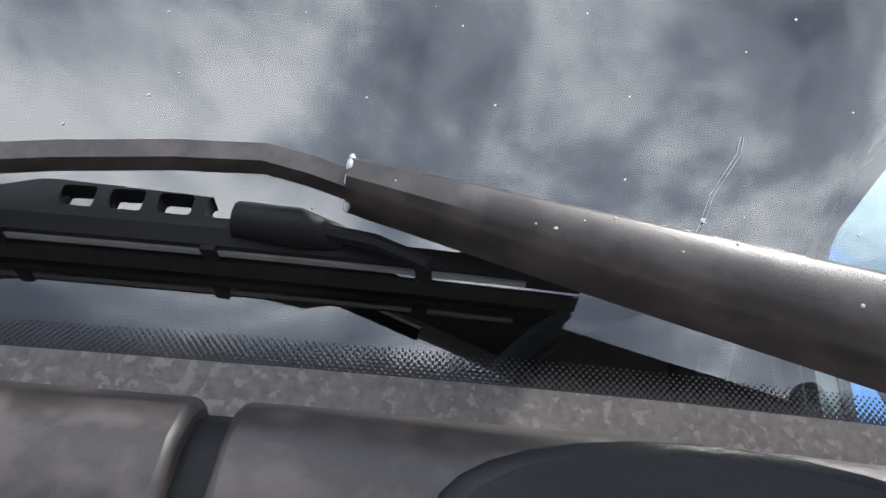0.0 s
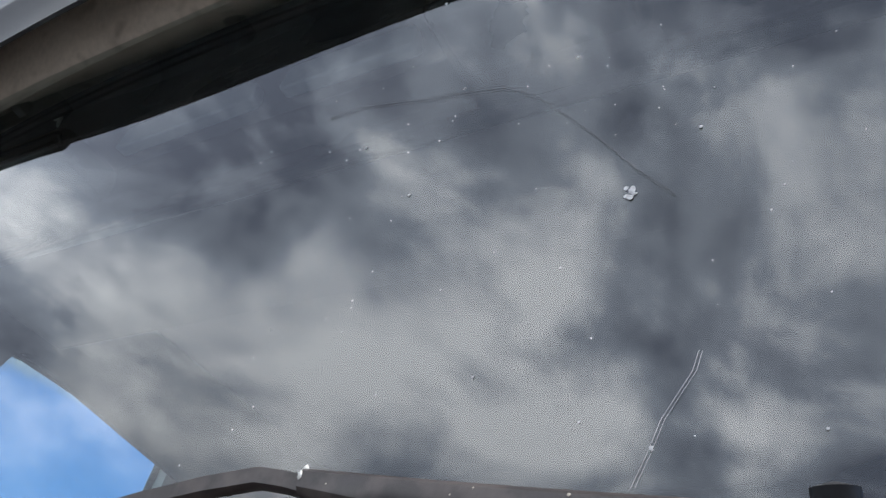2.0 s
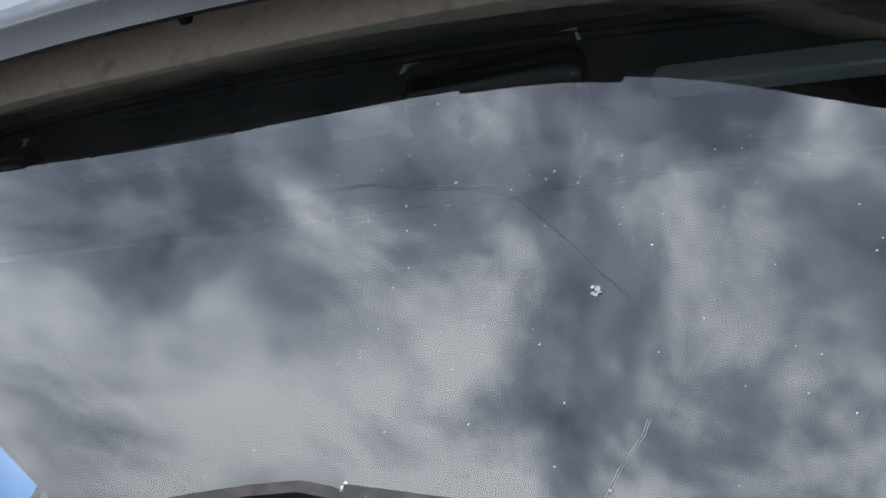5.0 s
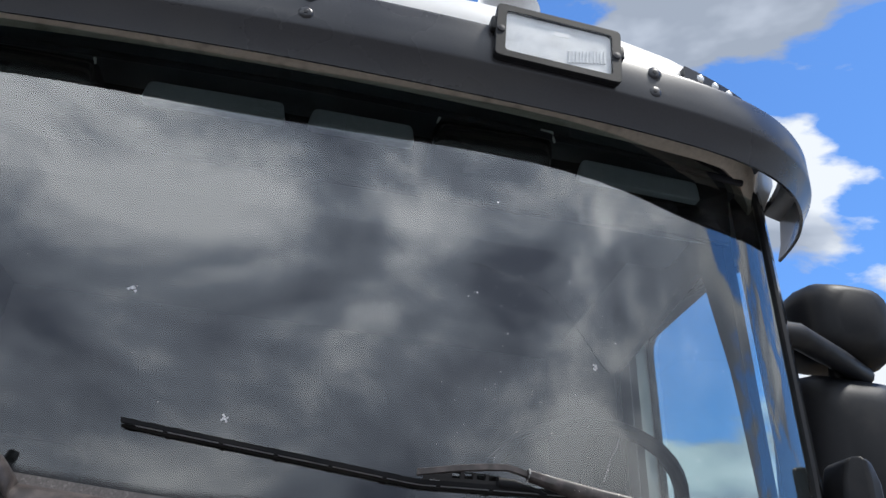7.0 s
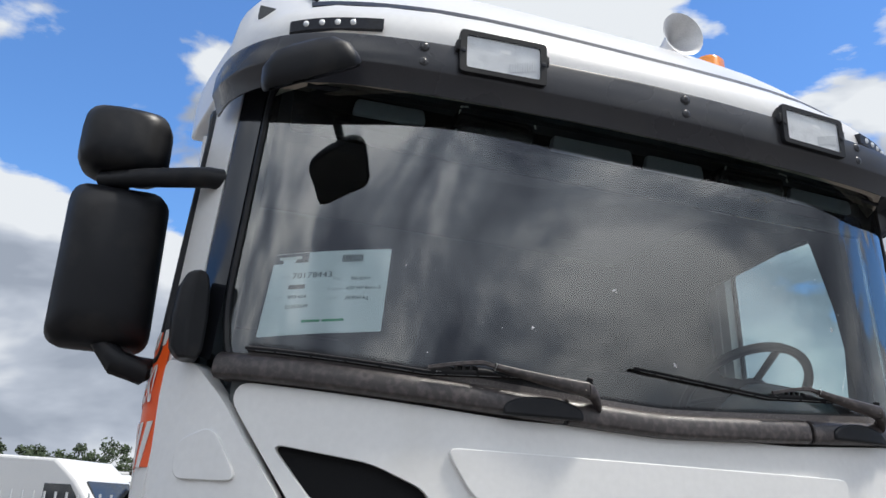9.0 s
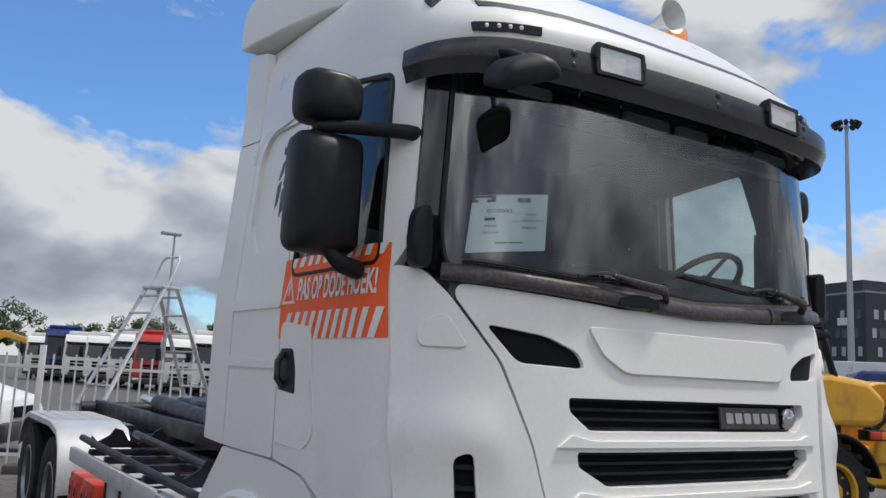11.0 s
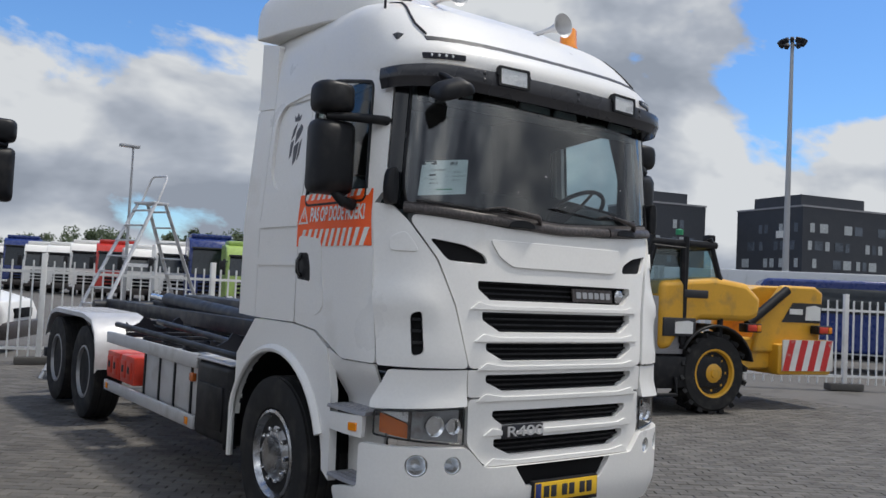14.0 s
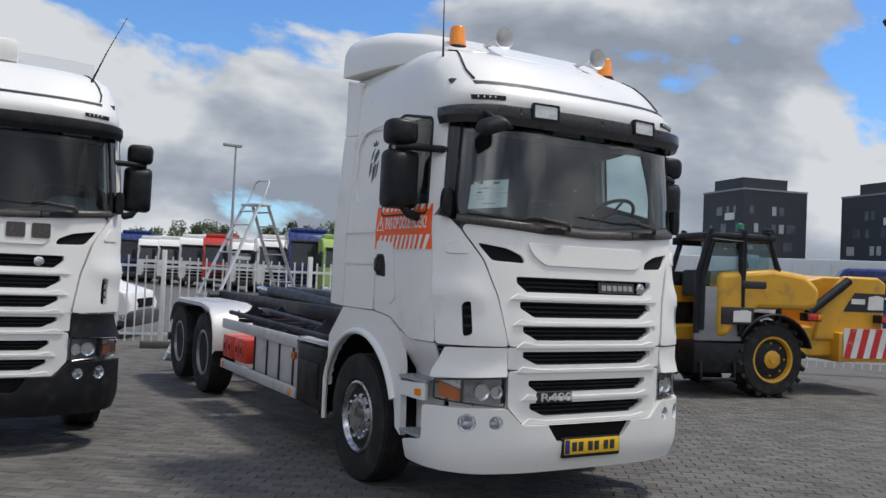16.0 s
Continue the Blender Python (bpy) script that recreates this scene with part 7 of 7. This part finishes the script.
# ---- yard ----
telehandler((7.0, 5.15, 0), radians(-14))
step_ladder((0.75, 10.6, 0), radians(22))
fence((-3.4, 13.2, 0), (-0.5, 12.35, 0), 18, 0)
fence((-0.5, 12.35, 0), (2.4, 11.9, 0), 18, 0)
fence((2.4, 11.9, 0), (5.3, 12.0, 0), 18, 0)
fence((-6.4, 13.9, 0), (-3.4, 13.2, 0), 18, 0)
fence((10.8, 6.9, 0), (13.2, 5.2, 0), 16, 0)
fence((13.2, 5.2, 0), (15.8, 3.9, 0), 16, 0)
white_van((-0.3, 15.2, 0), radians(62))
rt = random.Random(5)
W_LB = "white tractor unit in a far row"
specs = [(GREENP, "lime green tractor unit in a far row"), (BLUEP, "dark blue tractor unit in a far row"), (WHITE, W_LB), (WHITE, W_LB), (REDPAINT, "red tractor unit in a far row"), (WHITE, W_LB), (WHITE, W_LB), (WHITE, W_LB), (BLUEP, "dark blue tractor unit in a far row"), (WHITE, W_LB)]
for i, (pt, lb) in enumerate(specs):
    far_truck((13.8 - i * 0.74, 36 + i * 3.2, 0), radians(-14 + rt.uniform(-3, 3)), pt, lb, 3.2 + (0.45 if pt is BLUEP else rt.uniform(-0.15, 0.15)))
for i in range(6):
    far_truck((-16 + i * 3.4, 66, 0), radians(8), WHITE if i % 3 else BLUEP, "white tractor unit in a far row" if i % 3 else "dark blue tractor unit in a far row", 3.1)
excavator((1.5, 75, 0), radians(-5))
for i in range(26):
    tree((-55 + i * 5.5 + rt.uniform(-1.5, 1.5), 128 + rt.uniform(-8, 10), 0), rt.uniform(6.5, 9.5), 20 + i)
for i in range(5):
    box_trailer((15.2 + i * 4.3, 21.0 - i * 6.0, 0), radians(-54), 7.2, 2.75, CORR, "white steel site container behind the yard fence")
bus = thing("coach", (16.2, 7.6, 0), "dark blue covered vehicle behind the fence", "vehicle")
Tb = Matrix.Translation((16.2, 9.3, 0)) @ Matrix.Rotation(radians(-52), 4, "Z")
part("coach_body", prism(BM(), [(0, 0.5), (0, 1.9), (0.3, 2.35), (6, 2.4), (6, 0.5)], lambda a, b, h: Tb @ Vector((a, h, b)), 2.2), BLUEP, bus, bevel=0.08)
part("coach_window", box(BM(), (0.4, -0.03, 1.5), (5.6, 0.02, 2.15), 0.02, Tb), DARKGLASS, bus)
for x in (1.0, 5.0):
    part("wheel", lathe(BM(), Tb @ Vector((x, 0.0, 0.45)), Tb.to_3x3() @ Vector((0, -1, 0)), [(0.25, -0.2), (0.43, -0.2), (0.45, -0.15), (0.45, 0.0), (0.25, 0.02), (0.001, 0.0)], 20), RUBBER, bus)
office((110.2, 92.1, 0), radians(-15), 12.5, 12, 17.9, "dark grey office block with scattered windows", 5, 4)
office((125, 72, 0), radians(-15), 20, 15.5, 17.6, "dark grey office block with a pale roof storey", 5, 9)
mast((92.5, 55, 0), 34.3, 12, "tall floodlight mast with a ring of lamps", "floodlight_mast")
mast((10.26, 45, 0), 8.75, 1, "grey street lamp with one flat head")

# ---- pavers: the nearest as pieces, the rest of the near yard as one sheet of blocks ----
pl, pw, gap = 0.21, 0.105, 0.006
pb = BM()
box(pb, (-(pl - gap) / 2, -(pw - gap) / 2, -0.03), ((pl - gap) / 2, (pw - gap) / 2, 0.0), 0)
bmesh.ops.bevel(pb, geom=[e for e in pb.edges if all(v.co.z > -0.001 for v in e.verts)], offset=0.005, segments=1, affect="EDGES")
pme = bpy.data.meshes.new("paver")
pb.to_mesh(pme)
pb.free()
pme.materials.append(PAVER)
ground = bpy.data.objects["ground"]
rp = random.Random(11)
Rp = Matrix.Rotation(radians(-35), 4, "Z")
near, count = [], 0
verts, faces = [], []
src_v = [v.co.copy() for v in pme.vertices]
src_f = [tuple(f.vertices) for f in pme.polygons]
cells = []
for j in range(-110, 260):
    for i in range(-60, 90):
        c = Rp @ Vector((i * pl + (j % 2) * pl / 2, j * pw, 0))
        x, y = c.x, c.y
        if not (-4.4 < x < 10.5 and -1.2 < y < 13.0):
            continue
        if x > 3 and y > 6 or x < -2.3 and y > 6.5:
            continue
        cells.append((c, math.hypot(x + 0.2, y - 0.6) if x > -1.2 else math.hypot(x + 2.2, y - 1.5)))
cells.sort(key=lambda q: q[1])
for k, (c, d) in enumerate(cells):
    m = Matrix.Translation(c + Vector((0, 0, rp.uniform(-0.003, 0.003)))) @ Rp @ Matrix.Rotation(rp.gauss(0, 0.008), 4, "Z") @ Matrix.Rotation(rp.gauss(0, 0.006), 4, "X")
    if k < 300:
        o = new("paver", pme)
        o.parent = ground
        o.matrix_basis = m
    elif k < 14000:
        b = len(verts)
        verts += [m @ v for v in src_v]
        faces += [tuple(b + q for q in f) for f in src_f]
me = bpy.data.meshes.new("paving")
me.from_pydata([tuple(v) for v in verts], [], faces)
PAVER2 = PAVER.copy()
PAVER2.name = "grey_paver_rest"
nt = PAVER2.node_tree
for nd in list(nt.nodes):
    if nd.type == "OBJECT_INFO":
        gi = nt.nodes.new("ShaderNodeNewGeometry")
        for l in list(nd.outputs["Random"].links):
            nt.links.new(gi.outputs["Random Per Island"], l.to_socket)
        nt.nodes.remove(nd)
me.materials.append(PAVER2)
po = new("paving", me)
po.parent = ground
tagged(po, kind="stuff")
